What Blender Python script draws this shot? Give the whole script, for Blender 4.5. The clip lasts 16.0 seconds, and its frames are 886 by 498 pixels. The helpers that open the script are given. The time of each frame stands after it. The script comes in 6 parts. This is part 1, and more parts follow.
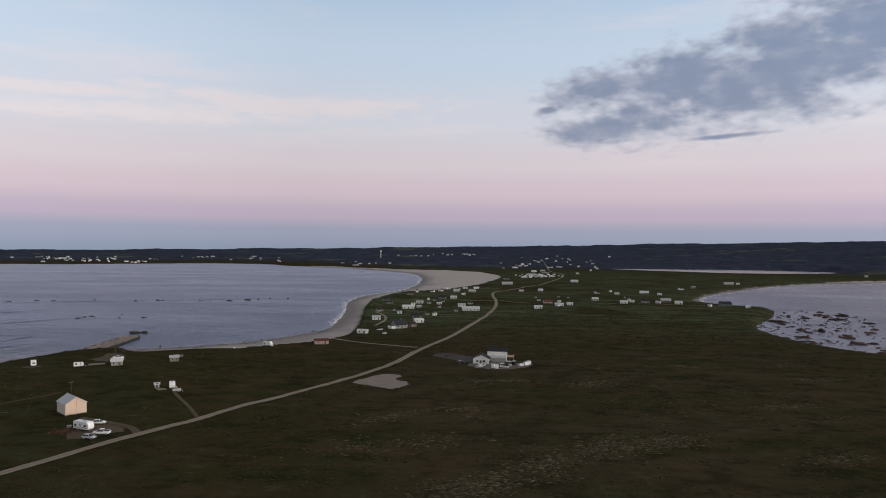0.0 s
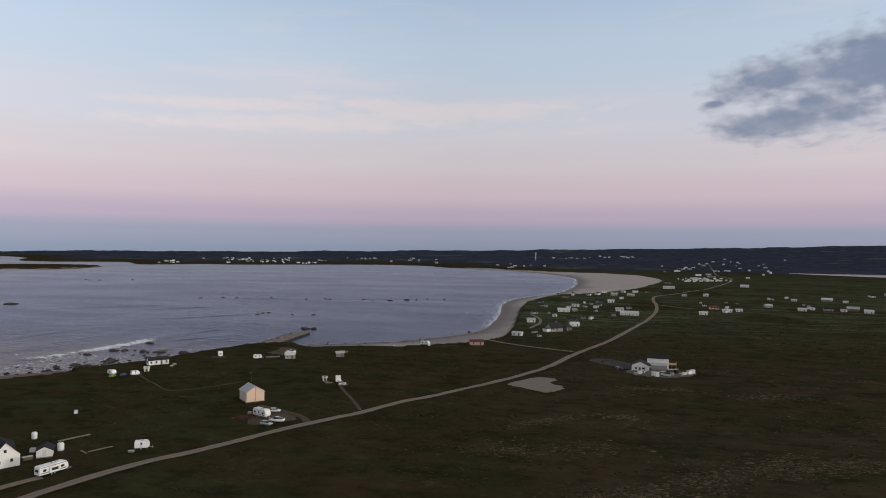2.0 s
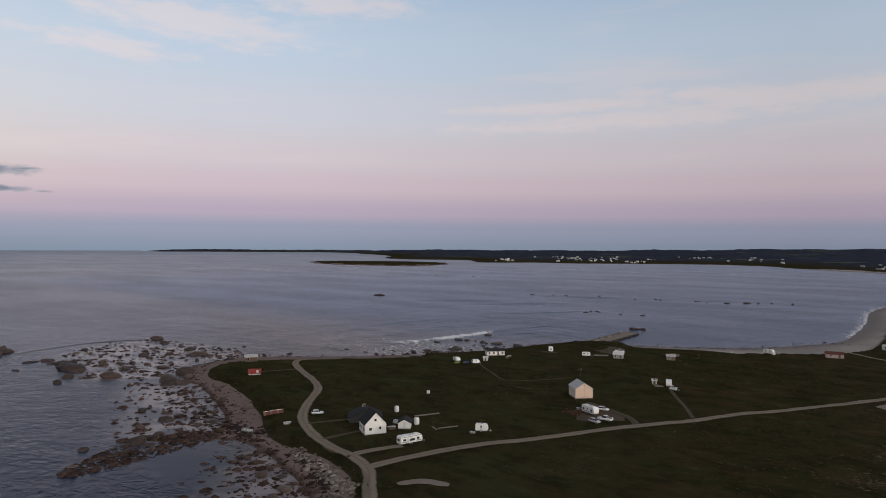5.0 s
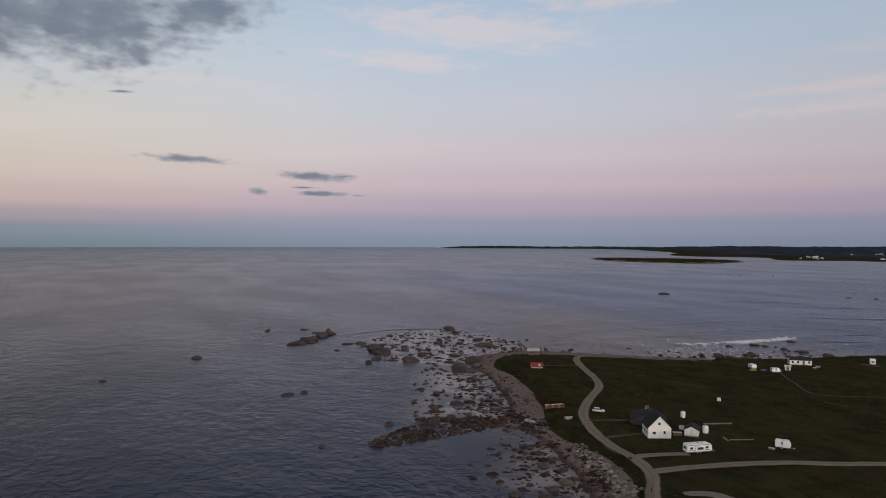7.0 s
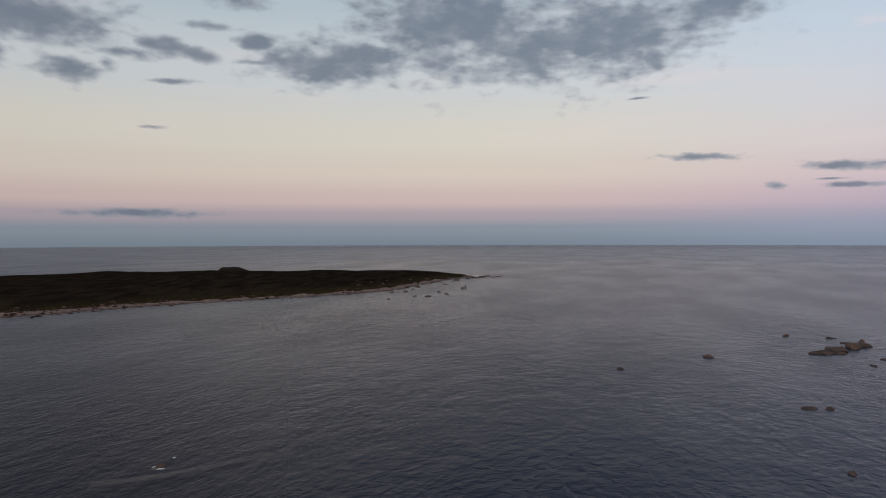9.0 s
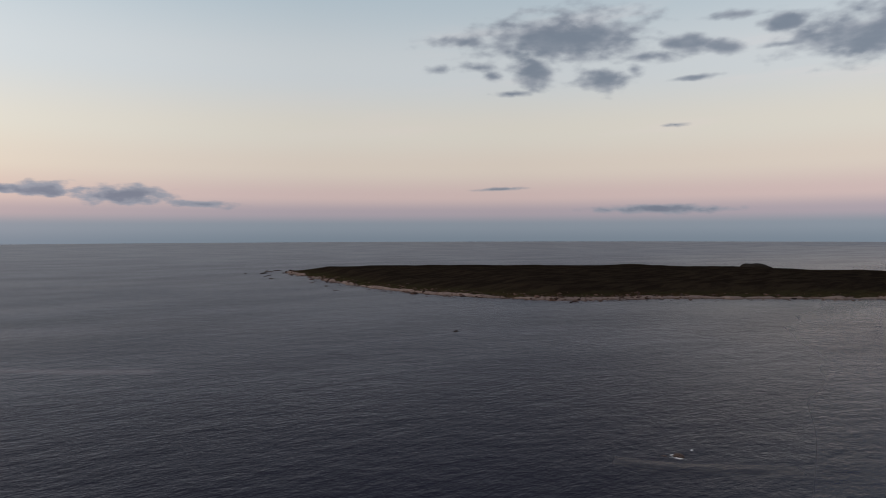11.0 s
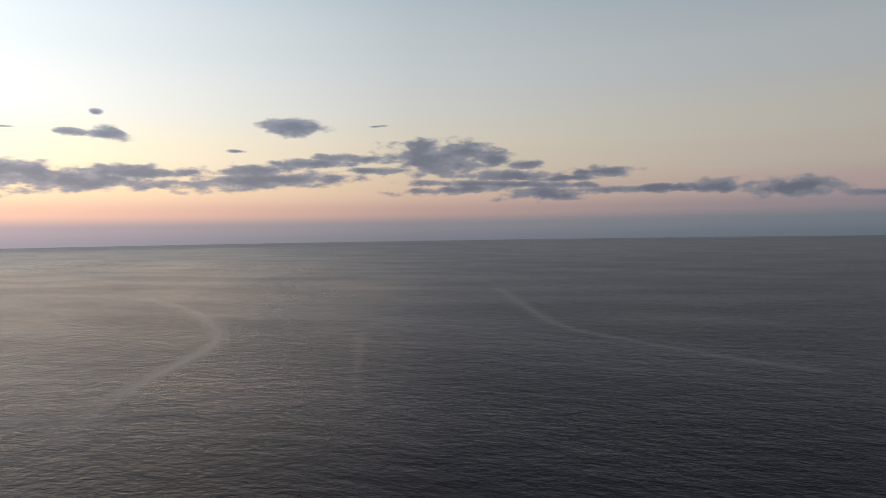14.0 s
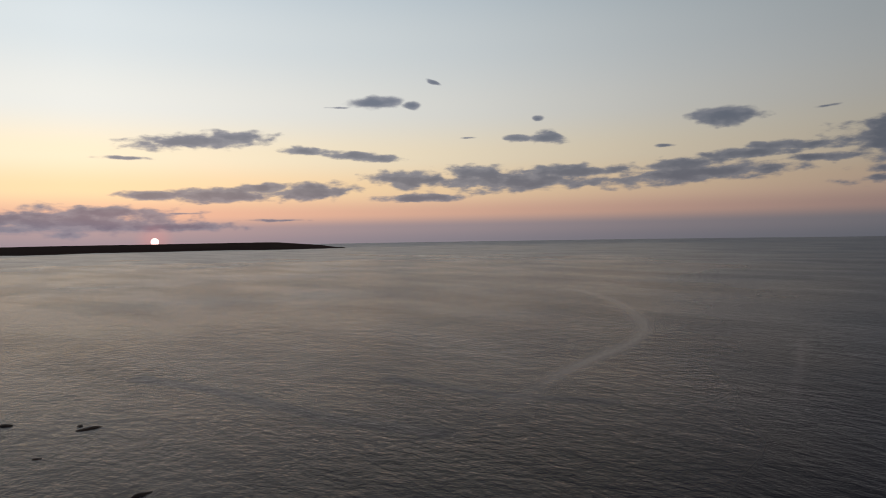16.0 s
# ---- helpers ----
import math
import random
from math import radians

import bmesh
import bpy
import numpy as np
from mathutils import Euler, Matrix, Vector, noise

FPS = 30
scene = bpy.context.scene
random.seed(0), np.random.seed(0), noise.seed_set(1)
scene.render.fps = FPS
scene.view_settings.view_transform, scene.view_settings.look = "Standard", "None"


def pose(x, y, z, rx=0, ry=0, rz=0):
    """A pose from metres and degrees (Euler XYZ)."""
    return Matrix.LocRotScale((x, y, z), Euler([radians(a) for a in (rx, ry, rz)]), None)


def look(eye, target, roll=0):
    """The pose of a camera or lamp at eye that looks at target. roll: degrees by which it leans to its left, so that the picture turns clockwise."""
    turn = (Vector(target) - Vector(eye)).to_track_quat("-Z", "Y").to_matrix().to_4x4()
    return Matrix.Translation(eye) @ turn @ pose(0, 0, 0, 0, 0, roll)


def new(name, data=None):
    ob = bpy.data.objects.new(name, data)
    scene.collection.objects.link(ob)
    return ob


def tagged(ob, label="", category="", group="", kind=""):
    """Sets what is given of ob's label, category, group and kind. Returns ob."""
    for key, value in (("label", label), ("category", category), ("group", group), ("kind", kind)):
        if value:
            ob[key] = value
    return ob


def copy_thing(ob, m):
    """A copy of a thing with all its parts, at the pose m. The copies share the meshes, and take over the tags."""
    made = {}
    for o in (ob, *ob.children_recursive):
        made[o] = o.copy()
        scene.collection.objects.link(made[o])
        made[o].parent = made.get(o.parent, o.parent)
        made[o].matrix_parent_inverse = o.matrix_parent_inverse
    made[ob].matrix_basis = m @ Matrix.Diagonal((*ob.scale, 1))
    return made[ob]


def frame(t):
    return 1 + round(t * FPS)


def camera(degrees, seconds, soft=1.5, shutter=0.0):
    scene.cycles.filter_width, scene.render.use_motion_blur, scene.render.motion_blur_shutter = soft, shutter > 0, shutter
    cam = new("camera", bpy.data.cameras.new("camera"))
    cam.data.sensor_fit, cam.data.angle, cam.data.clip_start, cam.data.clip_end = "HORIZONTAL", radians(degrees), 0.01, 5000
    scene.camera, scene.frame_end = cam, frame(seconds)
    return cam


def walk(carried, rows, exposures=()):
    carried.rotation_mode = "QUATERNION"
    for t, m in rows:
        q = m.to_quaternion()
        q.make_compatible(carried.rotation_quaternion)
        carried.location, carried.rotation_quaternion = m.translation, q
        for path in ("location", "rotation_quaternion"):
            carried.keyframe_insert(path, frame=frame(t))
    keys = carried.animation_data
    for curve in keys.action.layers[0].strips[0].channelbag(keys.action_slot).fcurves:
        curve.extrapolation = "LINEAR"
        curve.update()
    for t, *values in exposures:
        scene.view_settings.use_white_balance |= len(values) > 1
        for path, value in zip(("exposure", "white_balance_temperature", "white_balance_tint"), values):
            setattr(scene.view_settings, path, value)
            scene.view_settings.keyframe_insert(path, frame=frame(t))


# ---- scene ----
cam = camera(65.8, 16.0, soft=0.95)
K = 1.15  # plan units to metres
EYE = 58.0 * K
# seconds, heading, tilt, roll: the drone hovers and turns
TURNS = [(0.0, 0.0, -0.10, -0.61), (0.5, 2.31, -0.07, -0.64), (1.0, 5.83, -0.05, -0.70), (1.5, 9.38, -0.06, -0.71),
         (2.0, 12.90, -0.05, -0.67), (2.5, 16.42, -0.07, -0.62), (3.0, 20.92, -0.09, -0.62), (4.2, 32.3, -0.24, -0.52),
         (5.3, 42.94, -0.44, -0.46), (5.5, 45.15, -0.46, -0.47), (6.0, 50.93, -0.57, -0.44), (6.5, 56.94, -0.68, -0.33),
         (7.0, 63.01, -0.81, -0.19), (7.3, 68.39, -0.84, -0.10), (7.5, 72.24, -0.89, -0.03), (8.0, 81.89, -0.93, 0.07),
         (8.5, 92.19, -0.93, 0.19), (9.0, 104.01, -0.99, 0.16), (9.5, 115.78, -0.99, 0.12), (9.7, 120.29, -1.01, 0.10),
         (10.7, 140.1, -1.22, 0.15), (11.8, 159.91, -1.38, 0.21), (12.0, 163.37, -1.39, 0.22), (12.5, 172.05, -1.42, 0.30),
         (13.0, 180.61, -1.45, 0.48), (13.5, 189.31, -1.45, 0.74), (14.0, 197.72, -1.38, 0.87), (14.5, 206.29, -1.34, 0.94)]
TURNS += [(15.0, 214.98, -1.31, 1.05), (15.5, 223.68, -1.29, 1.06), (16.0, 232.37, -1.27, 0.92)]
walk(cam, [(t, pose(0, 0, EYE, 90 + tilt, roll, head)) for t, head, tilt, roll in TURNS],
     exposures=[(0.0, 0.14), (1.5, 0.06), (3.0, -0.02), (5.5, -0.22), (7.0, -0.32), (8.5, -0.28), (10.0, -0.12), (12.0, -0.14), (13.0, -0.38), (14.0, -0.74), (15.0, -1.12), (16.0, -1.5)])

# ---- light: dusk sky, the sun on the horizon ----
SUN_AZ, SUN_EL = 255.2, -0.28
world = bpy.data.worlds.new("dusk_sky")
scene.world = world
world.use_nodes = True
WN, WL = world.node_tree.nodes, world.node_tree.links
WN.clear()


def lin(r, g, b):
    """Linear colour from 0..255 display values."""
    f = lambda c: (c / 255 / 12.92) if c <= 10 else ((c / 255 + 0.055) / 1.055) ** 2.4
    return (f(r), f(g), f(b), 1.0)


def wmath(op, a, b=None, c=None, clamp=False):
    n = WN.new("ShaderNodeMath")
    n.operation, n.use_clamp = op, clamp
    for i, v in enumerate((a, b, c)):
        if v is None:
            continue
        if isinstance(v, (int, float)):
            n.inputs[i].default_value = v
        else:
            WL.new(v, n.inputs[i])
    return n.outputs[0]


def wrange(v, a, b, c=0.0, d=1.0, smooth=True):
    n = WN.new("ShaderNodeMapRange")
    n.interpolation_type = "SMOOTHSTEP" if smooth else "LINEAR"
    WL.new(v, n.inputs[0])
    for i, x in enumerate((a, b, c, d)):
        n.inputs[i + 1].default_value = x
    return n.outputs[0]


def wmix(f, a, b, mode="MIX"):
    n = WN.new("ShaderNodeMix")
    n.data_type, n.blend_type = "RGBA", mode
    for i, v in ((0, f), (6, a), (7, b)):
        if isinstance(v, (int, float, tuple)):
            n.inputs[i].default_value = v
        else:
            WL.new(v, n.inputs[i])
    return n.outputs[2]


def wramp(v, stops):
    n = WN.new("ShaderNodeValToRGB")
    n.color_ramp.interpolation = "EASE"
    while len(n.color_ramp.elements) < len(stops):
        n.color_ramp.elements.new(0.5)
    for e, (p, c) in zip(n.color_ramp.elements, stops):
        e.position, e.color = p, lin(*c)
    WL.new(v, n.inputs[0])
    return n.outputs[0]


def wnoise(vec, scale, detail, rough=0.55):
    n = WN.new("ShaderNodeTexNoise")
    n.inputs["Scale"].default_value, n.inputs["Detail"].default_value, n.inputs["Roughness"].default_value = scale, detail, rough
    WL.new(vec, n.inputs["Vector"])
    return n.outputs[0]


def wcombine(x, y, z=0.0):
    n = WN.new("ShaderNodeCombineXYZ")
    for i, v in enumerate((x, y, z)):
        if isinstance(v, (int, float)):
            n.inputs[i].default_value = v
        else:
            WL.new(v, n.inputs[i])
    return n.outputs[0]


coord = WN.new("ShaderNodeTexCoord")
sep = WN.new("ShaderNodeSeparateXYZ")
WL.new(coord.outputs["Generated"], sep.inputs[0])
dx, dy, dz = sep.outputs
ref = radians(120)
sn = wmath("ADD", wmath("MULTIPLY", dx, -math.cos(ref)), wmath("MULTIPLY", dy, -math.sin(ref)))
cs = wmath("ADD", wmath("MULTIPLY", dy, math.cos(ref)), wmath("MULTIPLY", dx, -math.sin(ref)))
azr = wmath("MULTIPLY", wmath("ARCTAN2", sn, cs), 180 / math.pi)
el = wmath("MULTIPLY", wmath("ARCSINE", dz), 180 / math.pi)
sun_dir = Vector((-math.sin(radians(SUN_AZ)) * math.cos(radians(SUN_EL)), math.cos(radians(SUN_AZ)) * math.cos(radians(SUN_EL)), math.sin(radians(SUN_EL))))
height = wmath("DIVIDE", wmath("ADD", el, 0.7), 40.0, clamp=True)
h40 = lambda px: (px / 1212 * 57.3) / 40
east_sky = wramp(height, [(0.0, (134, 147, 167)), (h40(42), (153, 158, 179)), (h40(70), (182, 169, 188)), (h40(115), (204, 187, 197)), (h40(165), (208, 199, 206)),
                          (h40(240), (203, 206, 217)), (h40(340), (190, 205, 223)), (h40(470), (171, 193, 217)), (0.75, (145, 150, 166)), (1.0, (138, 140, 154))])
west_sky = wramp(height, [(0.0, (138, 130, 140)), (h40(28), (156, 140, 145)), (h40(52), (218, 172, 148)), (h40(95), (238, 207, 165)), (h40(150), (234, 220, 193)),
                          (h40(230), (217, 218, 215)), (h40(340), (201, 209, 214)), (h40(470), (180, 194, 206)), (0.75, (206, 202, 194)), (1.0, (176, 172, 168))])
mid_sky = wramp(height, [(0.0, (122, 135, 148)), (h40(30), (138, 148, 160)), (h40(52), (172, 162, 171)), (h40(80), (206, 185, 183)), (h40(130), (217, 205, 194)),
                         (h40(190), (218, 213, 203)), (h40(290), (205, 211, 215)), (h40(440), (180, 196, 207)), (0.75, (122, 126, 136)), (1.0, (122, 128, 140))])
sky = wmix(wrange(azr, -62, -18), east_sky, mid_sky)
west = wmath("MAXIMUM", wrange(azr, 38, 142), wrange(azr, -158, -179))
sky = wmix(west, sky, wmix(1.0, west_sky, (1.72, 1.70, 1.66, 1), "MULTIPLY"))

# thin pale veils
veil_vec = wcombine(wmath("MULTIPLY", azr, 0.045), wmath("MULTIPLY_ADD", el, 0.33, wmath("MULTIPLY", azr, 0.012)))
veil = wmath("MULTIPLY", wrange(wnoise(veil_vec, 1.0, 5), 0.5, 0.75), wrange(el, 5, 9))
veil = wmath("MULTIPLY", wmath("MULTIPLY", veil, 0.4), wrange(azr, 60, 0))
VEILS = [(61, 17.0, 11.0, 1.7, -6), (49, 19.0, 8.0, 1.2, 0), (12, 11.2, 14.0, 0.9, 3), (30, 11.2, 9.0, 0.6, 2), (15, 11.4, 12.0, 0.8, -4), (24, 10.0, 16.0, 0.8, 2), (66, 14.5, 6.0, 0.9, -5)]
veil_d = None
for a, e, hw, hh, tilt in VEILS:
    vm = WN.new("ShaderNodeMapping")
    vm.vector_type = "TEXTURE"
    vm.inputs["Location"].default_value, vm.inputs["Rotation"].default_value, vm.inputs["Scale"].default_value = (a - 120, e, 0), (0, 0, radians(-tilt)), (hw, hh, 1)
    WL.new(wcombine(azr, el), vm.inputs["Vector"])
    vl = WN.new("ShaderNodeVectorMath")
    vl.operation = "LENGTH"
    WL.new(vm.outputs[0], vl.inputs[0])
    veil_d = vl.outputs["Value"] if veil_d is None else wmath("MINIMUM", veil_d, vl.outputs["Value"])
fleece = wnoise(wcombine(wmath("MULTIPLY", azr, 0.35), wmath("MULTIPLY", el, 1.3), 5.0), 1.0, 6, 0.6)
fleece = wrange(wmath("ADD", veil_d, wmath("MULTIPLY_ADD", fleece, 2.4, -1.2)), 1.25, 0.2)
sky = wmix(wmath("MAXIMUM", veil, wmath("MULTIPLY", fleece, 0.55)), sky, lin(228, 214, 214))

# banks of cloud: heading, height, half width, half height (degrees), tilt
EAST_BANK = [(-24.9, 12.9, 8.5, 1.9, 12), (-12.4, 9.6, 3.0, 0.75, 2), (-22.4, 8.8, 3.0, 0.15, 3), (-32.5, 15.4, 7.0, 2.6, 8), (-13.0, 12.7, 3.6, 1.0, 10), (-18.6, 12.9, 4.6, 1.7, 12), (-26.5, 15.3, 4.0, 1.6, 12), (-8.6, 11.3, 0.9, 0.24, 0)]
POINT_WISPS = [(83.5, 6.2, 2.7, 0.26, -2), (73.5, 5.1, 2.6, 0.34, -3), (78.1, 3.8, 0.7, 0.26, 0), (74.4, 4.2, 1.4, 0.11, 0), (73.1, 3.7, 1.7, 0.2, 0), (70.1, 3.6, 0.8, 0.12, 0), (88.2, 10.95, 1.1, 0.13, 3), (71.4, 5.15, 1.3, 0.13, 2)]
HIGH_BANK = [(102.5, 17.2, 7.6, 3.2, 0), (112.4, 14.1, 5.6, 1.4, 3), (92.0, 15.7, 8.2, 2.5, 4), (86.9, 14.0, 1.1, 0.75, -40), (82.0, 17.4, 3.4, 1.2, 6), (132.3, 12.2, 1.7, 0.75, 0), (126.0, 14.6, 1.8, 0.5, -4), (123.3, 14.1, 1.7, 0.42, -6),
             (128.0, 1.9, 4.4, 0.26, 0), (135.6, 15.4, 5.6, 1.6, 0), (137.9, 13.3, 1.3, 1.0, 10), (119.2, 15.3, 1.3, 0.45, 0), (140.4, 3.7, 3.1, 0.14, 2)]
# thin scraps torn off the high bank
SCRAPS = [(120.6, 18.3, 2.1, 0.75, 0), (122.7, 16.3, 2.2, 0.3, 0), (119.2, 13.8, 2.4, 0.26, 0), (125.3, 12.0, 1.9, 0.16, 2), (146.0, 13.4, 1.0, 0.32, 0), (142.9, 13.5, 1.8, 0.42, 0), (141.5, 12.8, 0.9, 0.4, 0), (139.9, 11.4, 1.2, 0.24, 0), (143.8, 15.6, 3.0, 0.5, 4), (130.1, 12.9, 0.7, 0.5, -20), (126.9, 8.5, 0.9, 0.15, 0), (129.2, 13.8, 2.2, 0.4, 0)]
OPEN_SEA_BANK = [(197.9, 6.0, 4.2, 0.95, -3), (199.4, 6.9, 1.3, 0.75, 0), (196.0, 6.7, 1.7, 0.65, 0), (193.4, 6.1, 1.5, 0.6, 0), (192.4, 3.9, 8.0, 0.24, -2), (189.2, 3.2, 3.5, 0.48, 0), (184.7, 4.75, 2.7, 0.3, 0),
                 (187.5, 4.3, 2.4, 0.2, 2), (179.3, 3.3, 6.0, 0.26, 0), (170.8, 3.05, 3.2, 0.55, 0), (176.0, 3.3, 1.9, 0.4, 0), (164.9, 2.4, 2.4, 0.2, -3), (203.0, 5.2, 2.4, 0.24, 0), (192.3, 4.7, 4.2, 0.36, -2), (190.9, 5.5, 1.5, 0.3, 0)]
SUNSET_BANK = [(235.2, 4.6, 3.0, 0.55, 0), (226.0, 4.3, 7.0, 0.62, 1), (222.0, 4.9, 4.0, 0.45, 0), (229.5, 5.0, 2.4, 0.5, 0), (212.0, 4.4, 6.6, 0.52, 3), (234.1, 3.0, 3.5, 0.24, 0), (208.3, 5.8, 3.6, 0.32, 2), (212.6, 5.2, 3.4, 0.4, 3), (205.9, 6.2, 2.6, 0.3, 0), (209.9, 8.7, 2.3, 0.5, 0), (251.8, 7.5, 5.0, 0.42, 3), (248.9, 7.9, 2.8, 0.4, 0),
               (243.8, 6.95, 1.8, 0.26, -4), (239.2, 6.5, 2.8, 0.26, -4), (237.9, 10.75, 2.2, 0.36, 3), (234.9, 10.6, 0.7, 0.24, 0), (232.9, 12.4, 0.8, 0.14, -20), (226.2, 7.8, 1.2, 0.22, 0), (223.6, 7.75, 1.3, 0.4, 0)]
LOW_BANK = [(224.4, 9.3, 0.45, 0.17, 0), (250.2, 3.3, 3.9, 0.42, 0), (246.8, 3.9, 2.0, 0.3, 0), (243.2, 3.6, 3.3, 0.5, 3), (255.4, 3.3, 2.2, 0.28, 0), (245.2, 1.3, 3.4, 0.12, 0), (254.6, 0.85, 5.0, 0.26, 0), (260.5, 1.35, 6.5, 0.75, 0), (258.6, 2.0, 3.4, 0.4, 0), (203.1, 8.8, 1.1, 0.12, 4), (214.3, 6.7, 0.8, 0.12, 0), (253.1, 1.9, 1.4, 0.1, 0),
            (240.8, 10.4, 1.6, 0.12, 0), (230.0, 7.9, 1.0, 0.1, 0), (195.5, 3.6, 5.0, 0.3, 3), (256.8, 6.1, 2.3, 0.14, 0)]
CLOUDS = [(a, e, hw * 1.06, hh * 1.35, tilt) for a, e, hw, hh, tilt in EAST_BANK + OPEN_SEA_BANK + SUNSET_BANK + LOW_BANK] + POINT_WISPS + [(a, e, hw * 1.12, hh * 1.25, tilt) for a, e, hw, hh, tilt in HIGH_BANK] + [(a, e, hw * 1.4, hh * 1.5, tilt) for a, e, hw, hh, tilt in SCRAPS]
thin_from = len(CLOUDS) - len(SCRAPS)
flat = wcombine(azr, el)
near_d = None
for k, (a, e, hw, hh, tilt) in enumerate(CLOUDS):
    if k and k % 12 == 0:
        flat = wcombine(azr, el, wmath("MULTIPLY", near_d, 0.00001))
    m = WN.new("ShaderNodeMapping")
    m.vector_type = "TEXTURE"
    m.inputs["Location"].default_value = (a - 120, e, 0)
    m.inputs["Rotation"].default_value = (0, 0, radians(-tilt))
    m.inputs["Scale"].default_value = (hw, hh, 1)
    WL.new(flat, m.inputs["Vector"])
    v = WN.new("ShaderNodeVectorMath")
    v.operation = "LENGTH"
    WL.new(m.outputs[0], v.inputs[0])
    far_off = wmath("ADD", v.outputs["Value"], -0.22 if k < len(EAST_BANK) and hh > 1.0 else 0.45 if k >= thin_from else 0.38 if hh < 0.2 else 0.0)
    near_d = far_off if near_d is None else wmath("MINIMUM", near_d, far_off)
# high banks are broad and soft, low ones drawn out along the horizon with lumpy tops
high = wrange(el, 7.5, 10.5)
puff_high = wnoise(wcombine(wmath("MULTIPLY", azr, 0.24), wmath("MULTIPLY", el, 0.55)), 1.0, 4, 0.42)
puff_low = wnoise(wcombine(wmath("MULTIPLY", azr, 0.62), wmath("MULTIPLY", el, 1.7), 4.2), 1.0, 5, 0.52)
puff = wmath("ADD", wmath("MULTIPLY", high, puff_high), wmath("MULTIPLY", wmath("SUBTRACT", 1.0, high), puff_low))
wisp = wnoise(wcombine(wmath("MULTIPLY", azr, 0.8), wmath("MULTIPLY", el, 1.6), 9.1), 1.0, 3, 0.45)
thick = wmath("ADD", near_d, wmath("ADD", wmath("MULTIPLY_ADD", puff, 1.95, -0.975), wmath("MULTIPLY", wmath("SUBTRACT", wisp, 0.5), wmath("MULTIPLY_ADD", high, 0.45, 0.9))))
dens = wmix(wrange(azr, 20, 60), wrange(thick, 1.5, 0.5), wrange(thick, 1.3, 0.68))
shade = wnoise(wcombine(wmath("MULTIPLY", azr, 0.35), wmath("MULTIPLY", el, 0.7), 3.7), 1.3, 4, 0.5)
shade = wmath("ADD", wmath("MULTIPLY", shade, 0.6), wrange(thick, 0.1, 1.0, 0.08, 0.36))
cloud_col = wmix(wrange(shade, 0.3, 0.7), lin(118, 131, 158), lin(158, 163, 180))
cloud_mid = wmix(wrange(shade, 0.3, 0.7), lin(108, 120, 138), lin(144, 151, 164))
cloud_west = wmix(wrange(shade, 0.3, 0.7), lin(104, 118, 144), lin(148, 154, 172))
cloud_col = wmix(wrange(azr, -90, -40), cloud_col, cloud_mid)
cloud_col = wmix(wrange(azr, 30, 80), cloud_col, cloud_west)
sky = wmix(wmath("MULTIPLY", dens, 0.88), sky, cloud_col)

# the low sky is far brighter towards the sunset than away from it: heading, gain
SKY_GAIN = [(-60, 1.6), (-42, 1.05), (-25, 0.97), (-8, 0.93), (12, 0.90), (35, 1.0), (52, 1.10), (75, 1.16), (95, 1.10), (115, 1.05), (140, 0.97), (156, 0.98),
            (170, 1.05), (185, 1.10), (200, 1.17), (215, 1.40), (230, 1.66), (245, 1.85), (260, 2.05), (275, 1.95), (290, 1.7), (300, 1.6)]
gain = WN.new("ShaderNodeValToRGB")
while len(gain.color_ramp.elements) < len(SKY_GAIN):
    gain.color_ramp.elements.new(0.5)
for e, (a, g) in zip(gain.color_ramp.elements, SKY_GAIN):
    e.position, e.color = (a + 60) / 360, (g / 4, g / 4, g / 4, 1)
WL.new(wmath("MULTIPLY_ADD", azr, 1 / 360, 0.5), gain.inputs[0])
bright = wmath("MULTIPLY", gain.outputs[0], 4.0)
bright = wmath("MULTIPLY_ADD", wmath("SUBTRACT", bright, 1.0), wrange(el, 70, 30), 1.0)
bright = wmath("MULTIPLY", bright, wrange(el, 34, 62, 1.0, 0.28))
lit = WN.new("ShaderNodeVectorMath")
lit.operation = "SCALE"
WL.new(sky, lit.inputs[0])
WL.new(bright, lit.inputs["Scale"])
sky = lit.outputs[0]

# the sun's disc, half dimmed by haze
sun_dot = WN.new("ShaderNodeVectorMath")
sun_dot.operation = "DISTANCE"
WL.new(coord.outputs["Generated"], sun_dot.inputs[0])
sun_dot.inputs[1].default_value = sun_dir
dist = sun_dot.outputs["Value"]
disc = wrange(dist, 0.0056, 0.0046)
glow = wmath("MULTIPLY", wrange(dist, 0.03, 0.004), 0.18)
sky = wmix(glow, sky, (2.9, 0.85, 0.72, 1.0))
sky = wmix(disc, sky, (6.4, 4.0, 3.6, 1.0))
air = WN.new("ShaderNodeTexSky")
air.sky_type, air.sun_disc, air.sun_elevation, air.sun_rotation = "NISHITA", False, radians(0.8), radians(360 - SUN_AZ)
sky = wmix(1.0, sky, wmix(1.0, air.outputs[0], (0.01, 0.01, 0.01, 1), "MULTIPLY"), "ADD")
back = WN.new("ShaderNodeBackground")
back.inputs["Strength"].default_value = 1.0
WL.new(sky, back.inputs["Color"])
out = WN.new("ShaderNodeOutputWorld")
WL.new(back.outputs[0], out.inputs["Surface"])

sun_data = bpy.data.lights.new("sun", "SUN")
sun_data.energy, sun_data.angle, sun_data.color = 1.1, radians(0.08), (1.0, 0.85, 0.76)
sun = new("sun", sun_data)
sun.matrix_world = look((0, 0, 0), (-sun_dir.x, -sun_dir.y, -math.tan(radians(0.36))))

